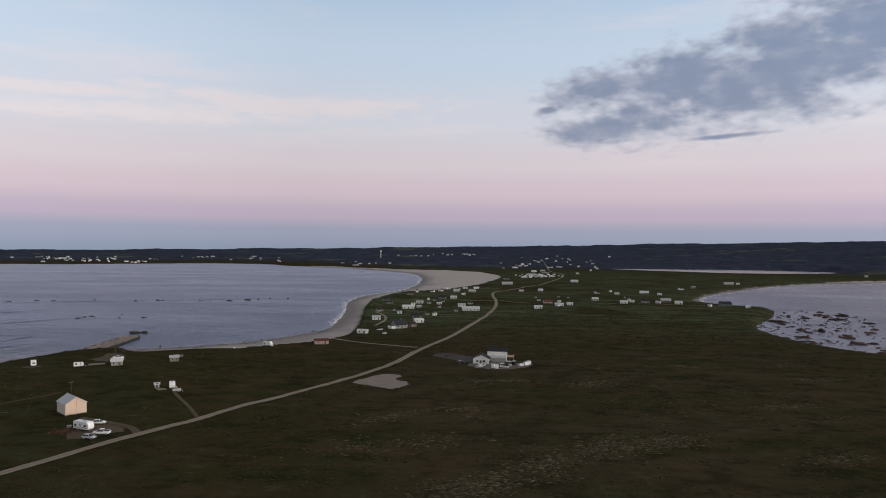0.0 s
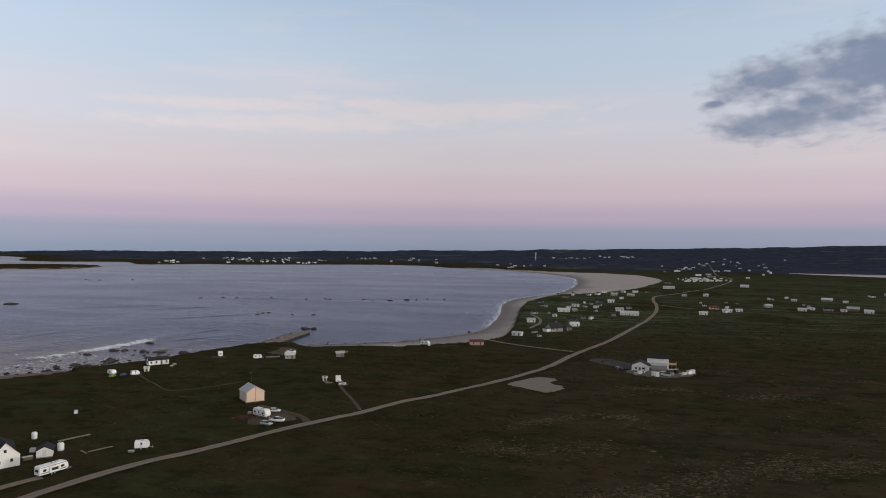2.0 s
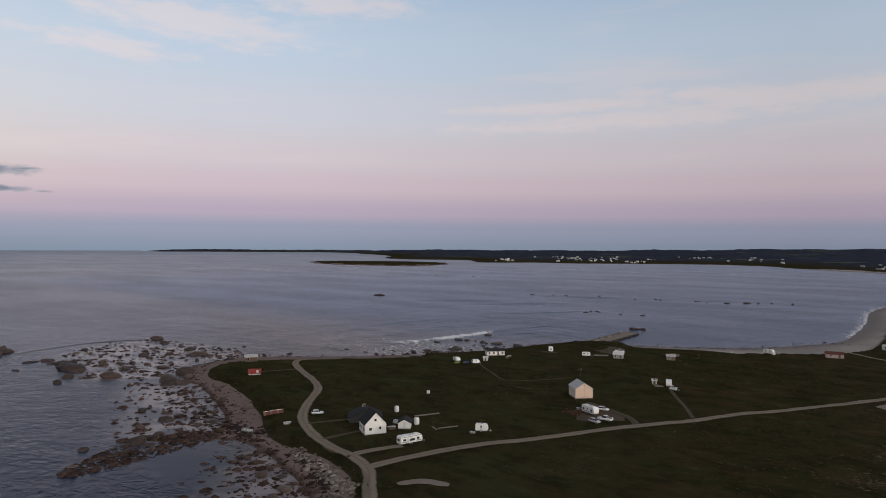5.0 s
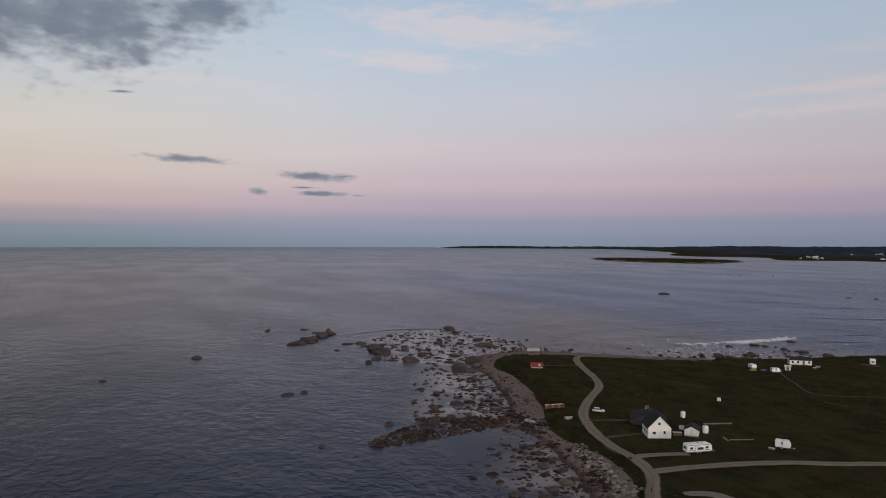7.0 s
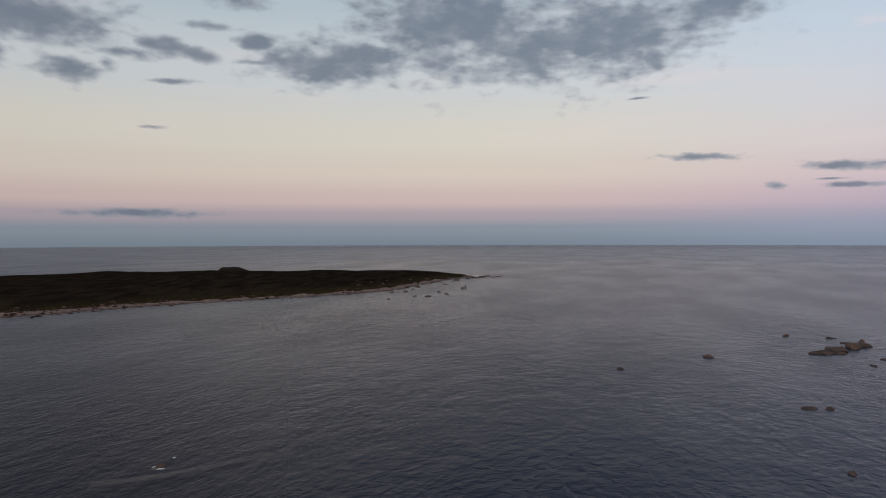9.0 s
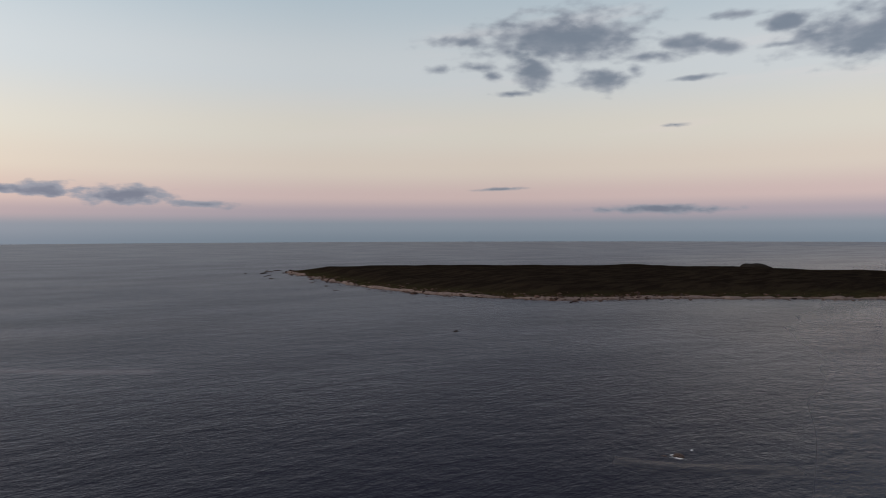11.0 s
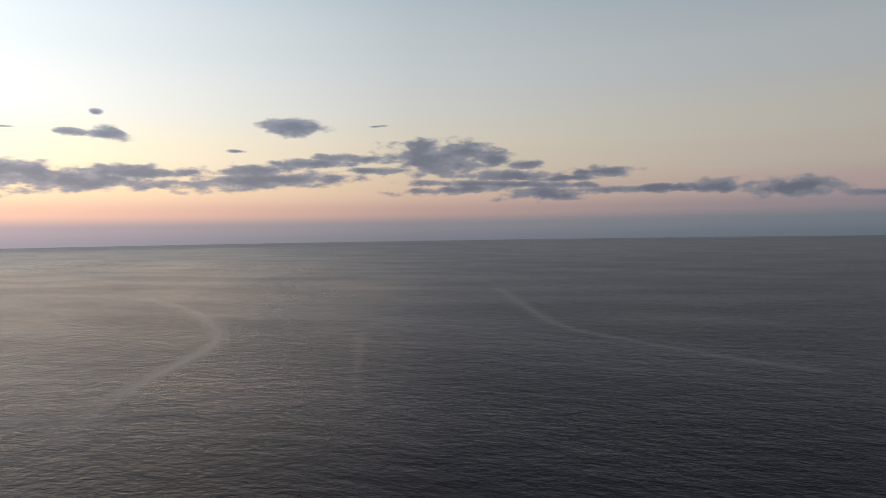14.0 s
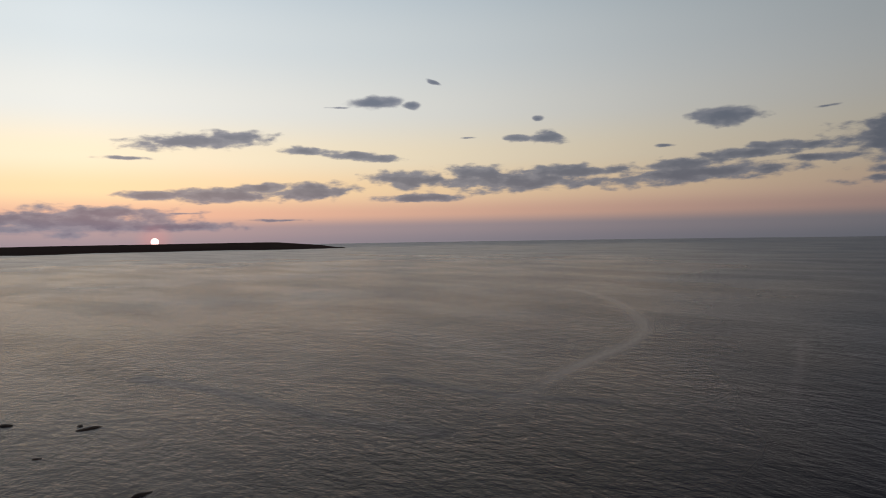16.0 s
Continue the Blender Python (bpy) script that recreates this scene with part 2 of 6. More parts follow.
# ---- materials ----
class Mat:
    """A node material in the making."""

    def __init__(self, name):
        self.mat = bpy.data.materials.new(name)
        self.mat.use_nodes = True
        self.n, self.l = self.mat.node_tree.nodes, self.mat.node_tree.links
        self.b = self.n["Principled BSDF"]
        self.pos = None

    def put(self, socket, v):
        if isinstance(v, (int, float, tuple)):
            socket.default_value = v
        else:
            self.l.new(v, socket)

    def where(self, sx=1.0, sy=1.0, sz=1.0, local=False, turn=0.0):
        if local:
            p = self.n.new("ShaderNodeTexCoord").outputs["Object"]
        else:
            p = self.n.new("ShaderNodeNewGeometry").outputs["Position"]
        m = self.n.new("ShaderNodeMapping")
        m.inputs["Scale"].default_value = (sx, sy, sz)
        m.inputs["Rotation"].default_value = (0, 0, turn)
        self.l.new(p, m.inputs["Vector"])
        return m.outputs[0]

    def noise(self, vec, scale, detail=4, rough=0.55):
        n = self.n.new("ShaderNodeTexNoise")
        n.inputs["Scale"].default_value, n.inputs["Detail"].default_value, n.inputs["Roughness"].default_value = scale, detail, rough
        self.l.new(vec, n.inputs["Vector"])
        return n.outputs[0]

    def math(self, op, a, b=0.0, clamp=False):
        n = self.n.new("ShaderNodeMath")
        n.operation, n.use_clamp = op, clamp
        self.put(n.inputs[0], a)
        self.put(n.inputs[1], b)
        return n.outputs[0]

    def step(self, v, a, b, c=0.0, d=1.0):
        n = self.n.new("ShaderNodeMapRange")
        n.interpolation_type = "SMOOTHSTEP"
        for i, x in enumerate((v, a, b, c, d)):
            self.put(n.inputs[i], x)
        return n.outputs[0]

    def mix(self, f, a, b):
        n = self.n.new("ShaderNodeMix")
        n.data_type = "RGBA"
        for i, v in ((0, f), (6, a), (7, b)):
            self.put(n.inputs[i], v)
        return n.outputs[2]

    def attr(self, name):
        n = self.n.new("ShaderNodeAttribute")
        n.attribute_name = name
        return n.outputs["Fac"]

    def rand(self):
        return self.n.new("ShaderNodeObjectInfo").outputs["Random"]

    def island(self):
        return self.n.new("ShaderNodeNewGeometry").outputs["Random Per Island"]

    def bump(self, h, dist, strength=1.0, chain=None):
        n = self.n.new("ShaderNodeBump")
        n.inputs["Distance"].default_value = dist
        self.put(n.inputs["Strength"], strength)
        self.l.new(h, n.inputs["Height"])
        if chain:
            self.l.new(chain, n.inputs["Normal"])
        self.l.new(n.outputs[0], self.b.inputs["Normal"])
        return n.outputs[0]

    def done(self, color=None, rough=None, metal=None, spec=None):
        for key, v in (("Base Color", color), ("Roughness", rough), ("Metallic", metal), ("Specular IOR Level", spec)):
            if v is not None:
                self.put(self.b.inputs[key], v)
        return self.mat


def c3(r, g, b):
    return (r, g, b, 1.0)


def make_ground():
    m = Mat("heath_and_sand")
    p = m.where()
    big = m.noise(m.where(0.55, 1.5, 1.0, turn=0.12), 0.013, 5)
    med = m.noise(m.where(0.45, 1.4, 1.0, turn=-0.1), 0.06, 6, 0.62)
    fine = m.noise(p, 0.9, 5, 0.65)
    grass = m.mix(m.step(big, 0.40, 0.58), c3(0.042, 0.034, 0.016), c3(0.056, 0.039, 0.021))
    grass = m.mix(m.step(med, 0.42, 0.58), grass, c3(0.036, 0.035, 0.015))
    grass = m.mix(m.math("MULTIPLY", m.step(fine, 0.45, 0.75), 0.5), grass, c3(0.060, 0.046, 0.024))
    green = m.attr("green")
    grass = m.mix(m.math("MULTIPLY", m.attr("dry"), m.step(big, 0.35, 0.6, 0.35, 0.85)), grass, m.mix(m.step(med, 0.4, 0.62), c3(0.058, 0.045, 0.027), c3(0.040, 0.036, 0.020)))
    rows = m.noise(m.where(0.06, 1.0, 1.0, turn=-0.12), 0.09, 4, 0.6)
    field = m.mix(m.step(rows, 0.42, 0.56), c3(0.092, 0.112, 0.06), c3(0.042, 0.053, 0.029))
    field = m.mix(m.math("MULTIPLY", m.step(rows, 0.60, 0.68), 0.7), field, c3(0.17, 0.155, 0.09))
    lawn = m.mix(m.step(med, 0.4, 0.62), c3(0.038, 0.035, 0.017), c3(0.046, 0.046, 0.022))
    field = m.mix(m.attr("field"), lawn, field)
    grass = m.mix(m.math("MULTIPLY", green, m.step(med, 0.25, 0.6, 0.6, 1.0)), grass, field)
    tone = m.noise(m.where(0.8, 1.15, 1.0), 0.11, 6, 0.68)
    grass = m.mix(m.math("MULTIPLY", m.step(tone, 0.52, 0.36), 0.55), grass, c3(0.017, 0.016, 0.009))
    grass = m.mix(m.math("MULTIPLY", m.step(tone, 0.54, 0.70), 0.45), grass, c3(0.082, 0.070, 0.044))
    pale = m.math("MULTIPLY", m.step(m.noise(m.where(1, 1.7, 1, turn=0.5), 0.022, 3), 0.56, 0.68), m.step(m.noise(p, 0.55, 6, 0.7), 0.52, 0.68))
    grass = m.mix(m.math("MULTIPLY", pale, m.attr("dry")), grass, c3(0.12, 0.10, 0.065))
    # far woods: blue of the distance haze put into these tones
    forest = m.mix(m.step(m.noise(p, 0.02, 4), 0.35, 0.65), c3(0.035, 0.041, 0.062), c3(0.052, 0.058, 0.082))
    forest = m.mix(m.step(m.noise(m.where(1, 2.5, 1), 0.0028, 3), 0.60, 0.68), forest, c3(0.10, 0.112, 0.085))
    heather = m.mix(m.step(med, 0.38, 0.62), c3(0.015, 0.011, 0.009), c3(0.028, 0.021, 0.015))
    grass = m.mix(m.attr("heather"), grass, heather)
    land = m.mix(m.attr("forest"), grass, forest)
    sand = m.mix(m.noise(p, 0.05, 5), c3(0.40, 0.355, 0.335), c3(0.51, 0.455, 0.43))
    sand = m.mix(m.step(m.noise(p, 0.4, 5, 0.7), 0.5, 0.75), sand, c3(0.38, 0.32, 0.28))
    land = m.mix(m.step(m.math("ADD", m.attr("sand"), m.math("MULTIPLY", m.math("SUBTRACT", med, 0.5), 0.3)), 0.3, 0.7), land, sand)
    peb = m.mix(m.noise(p, 1.6, 4, 0.7), c3(0.19, 0.145, 0.135), c3(0.27, 0.205, 0.19))
    peb = m.mix(m.step(m.noise(m.where(1.0, 1.0, 1.0), 0.16, 5, 0.65), 0.54, 0.70), peb, c3(0.15, 0.105, 0.095))
    land = m.mix(m.step(m.math("ADD", m.attr("shingle"), m.math("MULTIPLY", m.math("SUBTRACT", med, 0.5), 0.6)), 0.4, 0.55), land, peb)
    land = m.mix(m.attr("wet"), land, m.mix(m.attr("sand"), c3(0.085, 0.058, 0.05), c3(0.17, 0.155, 0.16)))
    m.bump(m.noise(p, 1.3, 6, 0.7), 0.5, 0.7, m.bump(m.noise(p, 0.25, 3), 0.8, 0.6))
    return m.done(land, 0.95, spec=0.0)


def make_gravel(name, a, b, ruts=False):
    m = Mat(name)
    p = m.where()
    col = m.mix(m.noise(p, 0.25, 5, 0.65), c3(*a), c3(*b))
    col = m.mix(m.math("MULTIPLY", m.step(m.noise(p, 2.5, 4, 0.7), 0.5, 0.8), 0.5), col, c3(0.10, 0.09, 0.08))
    if ruts:
        worn = m.math("ADD", m.attr("across"), m.math("MULTIPLY", m.math("SUBTRACT", m.noise(p, 0.5, 5, 0.7), 0.5), 0.5))
        col = m.mix(m.math("MULTIPLY", m.step(worn, 0.30, 0.08), 0.28), col, c3(0.10, 0.078, 0.05))
        col = m.mix(m.math("MULTIPLY", m.step(worn, 0.74, 0.98), 0.9), col, c3(0.05, 0.04, 0.018))
    m.bump(m.noise(p, 6, 4), 0.06, 0.6)
    return m.done(col, 0.95, spec=0.05)


def make_water():
    m = Mat("sea_water")
    p = m.where()
    slick = m.attr("slick")
    swell = m.noise(m.where(0.6, 1.0, 1.0, turn=radians(35)), 0.085, 4, 0.55)
    wave = m.noise(m.where(0.62, 1.0, 1.0, turn=radians(12)), 0.33, 4, 0.6)
    chop = m.noise(m.where(0.75, 1.0, 1.0, turn=radians(40)), 1.1, 4, 0.6)
    gust = m.step(m.noise(m.where(0.3, 1.0, 1.0, turn=radians(30)), 0.012, 4), 0.3, 0.7, 0.68, 1.0)
    # ripple: on the sea, wave bump fades with distance from the viewpoint
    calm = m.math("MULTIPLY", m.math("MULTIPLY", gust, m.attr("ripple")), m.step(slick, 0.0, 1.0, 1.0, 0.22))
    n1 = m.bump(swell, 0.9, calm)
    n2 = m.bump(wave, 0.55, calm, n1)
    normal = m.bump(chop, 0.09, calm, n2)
    foam_n = m.noise(m.where(0.6, 1.0, 1.0, turn=radians(30)), 0.5, 5, 0.68)
    foam = m.step(m.math("ADD", m.attr("foam"), m.math("MULTIPLY", m.math("SUBTRACT", foam_n, 0.5), 1.7)), 0.55, 0.85)
    foam = m.math("MULTIPLY", foam, m.step(m.attr("foam"), 0.02, 0.2))
    deep = m.mix(m.noise(p, 0.006, 3), c3(0.008, 0.008, 0.020), c3(0.012, 0.012, 0.028))
    deep = m.mix(m.attr("bay"), deep, c3(0.007, 0.024, 0.060))
    # shallow bottom, plus sky sheen on slicks and flats put into body colour
    deep = m.mix(m.attr("shoal_sheen"), deep, c3(0.40, 0.335, 0.33))
    body = m.n.new("ShaderNodeBsdfDiffuse")
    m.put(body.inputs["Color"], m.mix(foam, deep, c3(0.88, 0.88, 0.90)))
    gloss = m.n.new("ShaderNodeBsdfAnisotropic")
    # reflection tinted and dimmed through gloss colour, apart from the waves
    m.put(gloss.inputs["Color"], m.mix(m.attr("bay"), m.mix(m.attr("sheen_dim"), c3(0.88, 0.81, 0.77), c3(0.60, 0.60, 0.645)), c3(0.68, 0.705, 0.79)))
    m.put(gloss.inputs["Roughness"], m.step(m.attr("sheen_dim"), 0.0, 1.0, 0.23, 0.40))
    m.l.new(normal, gloss.inputs["Normal"])
    fres = m.n.new("ShaderNodeFresnel")
    fres.inputs["IOR"].default_value = 1.30
    m.l.new(normal, fres.inputs["Normal"])
    # noise bands that strengthen or weaken the sea's reflection
    gloss_bands = m.step(m.noise(m.where(0.4, 1.0, 1.0, turn=radians(8)), 0.011, 2, 0.5), 0.34, 0.66, 0.88, 1.05)
    both = m.n.new("ShaderNodeMixShader")
    m.put(both.inputs[0], m.math("MULTIPLY", m.math("MULTIPLY", m.math("MULTIPLY", m.math("POWER", fres.outputs[0], 1.1), gloss_bands), m.math("SUBTRACT", 1.0, m.math("MULTIPLY", fres.outputs[0], 0.33))), m.math("SUBTRACT", 1.0, m.math("MULTIPLY", foam, 0.9))))
    m.l.new(body.outputs[0], both.inputs[1])
    m.l.new(gloss.outputs[0], both.inputs[2])
    m.l.new(both.outputs[0], m.n["Material Output"].inputs["Surface"])
    m.n.remove(m.b)
    return m.mat


def make_paint(name, col, rough=0.6, boards=0.0, dirt=0.25):
    m = Mat(name)
    p = m.where(local=True)
    base = m.mix(m.math("MULTIPLY", m.step(m.noise(p, 0.7, 5, 0.65), 0.45, 0.8), dirt), c3(*col), c3(col[0] * 0.55, col[1] * 0.52, col[2] * 0.47))
    base = m.mix(m.math("MULTIPLY", m.rand(), 0.12), base, c3(col[0] * 0.7, col[1] * 0.7, col[2] * 0.72))
    if boards:
        w = m.n.new("ShaderNodeTexWave")
        w.wave_type, w.bands_direction, w.wave_profile = "BANDS", "Z", "SAW"
        w.inputs["Scale"].default_value = boards
        m.l.new(p, w.inputs["Vector"])
        m.bump(w.outputs["Fac"], 0.03, 0.6)
    else:
        m.bump(m.noise(p, 8, 3), 0.01, 0.4)
    return m.done(base, rough, spec=0.12 if rough > 0.74 else 0.5)


def make_rock():
    m = Mat("weathered_granite")
    p = m.where(local=True)
    r = m.rand()
    col = m.mix(m.step(r, 0.3, 1.0), c3(0.040, 0.026, 0.023), c3(0.098, 0.060, 0.048))
    col = m.mix(m.step(r, 0.92, 0.94), col, c3(0.15, 0.115, 0.095))
    col = m.mix(m.step(m.noise(p, 1.6, 6, 0.65), 0.42, 0.7), col, c3(0.08, 0.05, 0.042))
    col = m.mix(m.math("MULTIPLY", m.step(m.noise(p, 5, 4, 0.7), 0.6, 0.75), 0.6), col, c3(0.26, 0.22, 0.19))
    m.bump(m.noise(p, 2.2, 6, 0.65), 0.35, 0.8)
    return m.done(col, 0.75)


def make_stone_stuff(name, a, b):
    m = Mat(name)
    p = m.where()
    col = m.mix(m.island(), c3(*a), c3(*b))
    col = m.mix(m.math("MULTIPLY", m.step(m.noise(p, 1.2, 4), 0.45, 0.7), 0.6), col, c3(a[0] * 0.5, a[1] * 0.5, a[2] * 0.5))
    m.bump(m.noise(p, 3, 4), 0.15, 0.7)
    return m.done(col, 0.9, spec=0.05)


def make_glass():
    m = Mat("window_glass")
    return m.done(m.mix(m.rand(), c3(0.012, 0.014, 0.018), c3(0.035, 0.038, 0.045)), 0.08)


GROUND, WATER, ROCK, GLASS = make_ground(), make_water(), make_rock(), make_glass()
GRAVEL = make_gravel("gravel", (0.20, 0.16, 0.125), (0.31, 0.255, 0.205), True)
PALE_GRAVEL = make_gravel("pale_crushed_stone", (0.20, 0.165, 0.145), (0.29, 0.24, 0.215))
TRACK = make_gravel("worn_track", (0.075, 0.056, 0.04), (0.13, 0.098, 0.074), True)
PEBBLE = make_stone_stuff("beach_stone", (0.032, 0.021, 0.019), (0.115, 0.072, 0.060))
PALE_STONE = make_stone_stuff("pale_stone", (0.11, 0.088, 0.078), (0.40, 0.34, 0.30))
TUFT = make_stone_stuff("heath_tuft", (0.026, 0.022, 0.009), (0.058, 0.043, 0.020))
DRY_GRASS = make_stone_stuff("dry_grass", (0.05, 0.040, 0.023), (0.125, 0.10, 0.064))
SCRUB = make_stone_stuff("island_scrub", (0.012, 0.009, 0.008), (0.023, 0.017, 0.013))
# far trees tinted blue, haze painted into the foliage colour
HAZED_SPRUCE = make_stone_stuff("spruce", (0.030, 0.039, 0.055), (0.048, 0.058, 0.075))
WHITE = make_paint("white_siding", (0.74, 0.73, 0.71), 0.55, 9)
CREAM = make_paint("bare_plywood", (0.62, 0.46, 0.36), 0.7, 0, 0.2)
GREY = make_paint("grey_shingle_wall", (0.30, 0.29, 0.28), 0.8, 7)
DARK = make_paint("dark_siding", (0.07, 0.065, 0.065), 0.75, 7)
PINK = make_paint("faded_pink_siding", (0.45, 0.33, 0.30), 0.7, 8)
RED = make_paint("red_paint", (0.30, 0.045, 0.04), 0.6, 8)
TEAL = make_paint("teal_siding", (0.075, 0.12, 0.14), 0.65, 8)
BROWN = make_paint("brown_boards", (0.16, 0.11, 0.08), 0.8, 6)
ROOF_DARK = make_paint("black_asphalt_shingle", (0.032, 0.033, 0.038), 0.85, 0, 0.4)
ROOF_GREY = make_paint("grey_metal_roof", (0.42, 0.42, 0.43), 0.45, 0, 0.25)
ROOF_RED = make_paint("red_brown_roof", (0.13, 0.05, 0.045), 0.8, 0, 0.4)
ROOF_WHITE = make_paint("pale_roof", (0.60, 0.60, 0.60), 0.6, 0, 0.3)
POLE_WOOD = make_paint("creosoted_timber", (0.06, 0.05, 0.042), 0.9, 0, 0.4)
TIMBER = make_paint("weathered_timber", (0.24, 0.20, 0.16), 0.85, 0, 0.5)
NEW_TIMBER = make_paint("fresh_timber", (0.42, 0.30, 0.19), 0.8, 0, 0.4)
SHELL = make_paint("white_gelcoat", (0.78, 0.78, 0.78), 0.3, 0, 0.12)
CAR_WHITE = make_paint("white_car_paint", (0.75, 0.75, 0.76), 0.2, 0, 0.08)
CAR_SILVER = make_paint("silver_car_paint", (0.45, 0.46, 0.48), 0.25, 0, 0.08)
RUBBER = make_paint("tyre_rubber", (0.025, 0.025, 0.026), 0.85)
STEEL = make_paint("galvanised_steel", (0.45, 0.45, 0.46), 0.4)
LAMP_RED = make_paint("tail_lamp", (0.4, 0.02, 0.02), 0.25)
LAMP_CLEAR = make_paint("head_lamp", (0.7, 0.7, 0.7), 0.15)
BLUE_TARP = make_paint("blue_tarpaulin", (0.05, 0.08, 0.18), 0.6)
GREEN_TARP = make_paint("green_canvas", (0.16, 0.24, 0.05), 0.7)
CONCRETE = make_paint("concrete", (0.24, 0.23, 0.22), 0.9, 0, 0.4)

# ---- the lie of the land ----
def lattice(x, y, cell, seed):
    """Smooth value noise, 0 to 1, on arrays."""
    u, v = x / cell, y / cell
    i, j = np.floor(u), np.floor(v)
    fu, fv = u - i, v - j
    fu, fv = fu * fu * (3 - 2 * fu), fv * fv * (3 - 2 * fv)

    def val(a, b):
        s = np.sin(a * 127.1 + b * 311.7 + seed * 74.7) * 43758.5453
        return s - np.floor(s)
    return (val(i, j) * (1 - fu) + val(i + 1, j) * fu) * (1 - fv) + (val(i, j + 1) * (1 - fu) + val(i + 1, j + 1) * fu) * fv


def sstep(v, a, b):
    t = np.clip((v - a) / (b - a), 0, 1)
    return t * t * (3 - 2 * t)


def rounded(points, closed=True, passes=2):
    """Corner-cut a line of plan points."""
    p = [Vector(q) for q in points]
    for _ in range(passes):
        q = [] if closed else [p[0]]
        for a, b in zip(p, p[1:] + (p[:1] if closed else [])):
            q += [a.lerp(b, 0.25), a.lerp(b, 0.75)]
        p = q if closed else q + [p[-1]]
    return np.array([(v.x, v.y) for v in p])


def inside(poly, x, y):
    """Signed distance to a closed outline, positive inside, for arrays."""
    d2 = np.full(x.shape, 1e18)
    odd = np.zeros(x.shape, bool)
    for (ax, ay), (bx, by) in zip(poly, np.roll(poly, -1, axis=0)):
        ex, ey = bx - ax, by - ay
        t = np.clip(((x - ax) * ex + (y - ay) * ey) / (ex * ex + ey * ey + 1e-9), 0, 1)
        d2 = np.minimum(d2, (x - ax - t * ex) ** 2 + (y - ay - t * ey) ** 2)
        if ay != by:
            cross = ((ay > y) != (by > y)) & (x < (bx - ax) * (y - ay) / (by - ay) + ax)
            odd ^= cross
    return np.where(odd, 1, -1) * np.sqrt(d2)


def off_line(line, x, y):
    d2 = np.full(x.shape, 1e18)
    for (ax, ay), (bx, by) in zip(line, line[1:]):
        ex, ey = bx - ax, by - ay
        t = np.clip(((x - ax) * ex + (y - ay) * ey) / (ex * ex + ey * ey + 1e-9), 0, 1)
        d2 = np.minimum(d2, (x - ax - t * ex) ** 2 + (y - ay - t * ey) ** 2)
    return np.sqrt(d2)


# shoreline, followed with the land on the right hand: the point, the bay, the far shore, then the eastern bay
COAST_POINT = [(-119, 99), (-135, 106.5), (-154, 113), (-167, 116.3), (-175, 116), (-182, 111.5), (-187, 111), (-191, 121), (-204, 131), (-227, 140.5), (-255, 150), (-282, 155), (-298, 178), (-300, 197), (-290, 209),
               (-266, 231), (-238, 266), (-222, 280), (-213, 306), (-206, 342), (-196, 366), (-165, 377), (-140, 391), (-114, 412), (-102, 434), (-84, 464)]
COAST_BAY = [(-80, 495), (-83, 573), (-90, 641), (-101, 728), (-91, 826), (-66, 883), (-45, 961), (-33, 1194), (-53, 1467), (-102, 1589), (-236, 1830), (-298, 1850),
             (-440, 2000), (-570, 2200), (-757, 2207), (-951, 2063), (-1097, 1920), (-1210, 1930), (-1260, 1850), (-1318, 1765), (-1400, 1850), (-1568, 2040), (-1763, 1860), (-1988, 1990), (-2250, 2350), (-2780, 2540)]
COAST_FAR = [(-3080, 2500), (-3420, 1860), (-3540, 1700), (-6500, 2600), (-6500, 8000), (8000, 8000), (8000, 1500), (2500, 1250), (1300, 1400), (839, 1298), (668, 1223), (563, 1148), (446, 1006)]
COAST_EAST = [(337, 872), (296, 800), (286, 720), (309, 689), (327, 673), (289, 596), (240, 530), (229, 490), (226, 441), (230, 420), (233, 393), (245, 377), (255, 330), (250, 260),
              (215, 180), (170, 110), (120, 50), (60, 10), (0, -10), (-50, 0), (-85, 40), (-105, 80)]
MAIN = rounded(COAST_POINT + COAST_BAY + COAST_FAR + COAST_EAST)
ISLAND = rounded([(-383, -975), (-366, -838), (-348, -690), (-350, -600), (-362, -530), (-400, -445), (-440, -412), (-495, -395), (-571, -330), (-675, -252),
                  (-735, -232), (-870, -226), (-985, -196), (-1010, -230), (-960, -420), (-930, -560), (-860, -700), (-740, -800), (-600, -880), (-470, -960), (-410, -1010)])
ISLET = rounded([(-1690, 1370), (-1500, 1255), (-1330, 1262), (-1215, 1310), (-1200, 1420), (-1290, 1590), (-1420, 1600), (-1600, 1500)])
SANDS = [rounded([(-160, 346), (-150, 352), (-126, 356), (-98, 372), (-62, 413), (-56, 458), (-62, 538), (-71, 631), (-73, 740), (-53, 839), (-12, 868), (49, 998), (102, 1209),
                  (120, 1362), (77, 1575), (-12, 1666), (-95, 1681), (-250, 1875), (-450, 2000), (-800, 2300), (-800, 1500), (-400, 900), (-250, 600), (-190, 400)]),
         rounded([(262, 735), (288, 785), (320, 860), (414, 985), (522, 1108), (622, 1203), (880, 1355), (1500, 1440), (2600, 1330), (2600, 900), (900, 900), (420, 700), (300, 700)])]
SHINGLE = rounded([(-92, 60), (-98, 84), (-113, 106), (-127, 115), (-148, 119), (-165, 120), (-176, 126), (-193, 137), (-218, 147), (-246, 156), (-261, 157), (-275, 168), (-276, 179),
                   (-258, 202), (-231, 236), (-218, 262), (-400, 330), (-420, 120), (-250, 40), (-120, 20)])
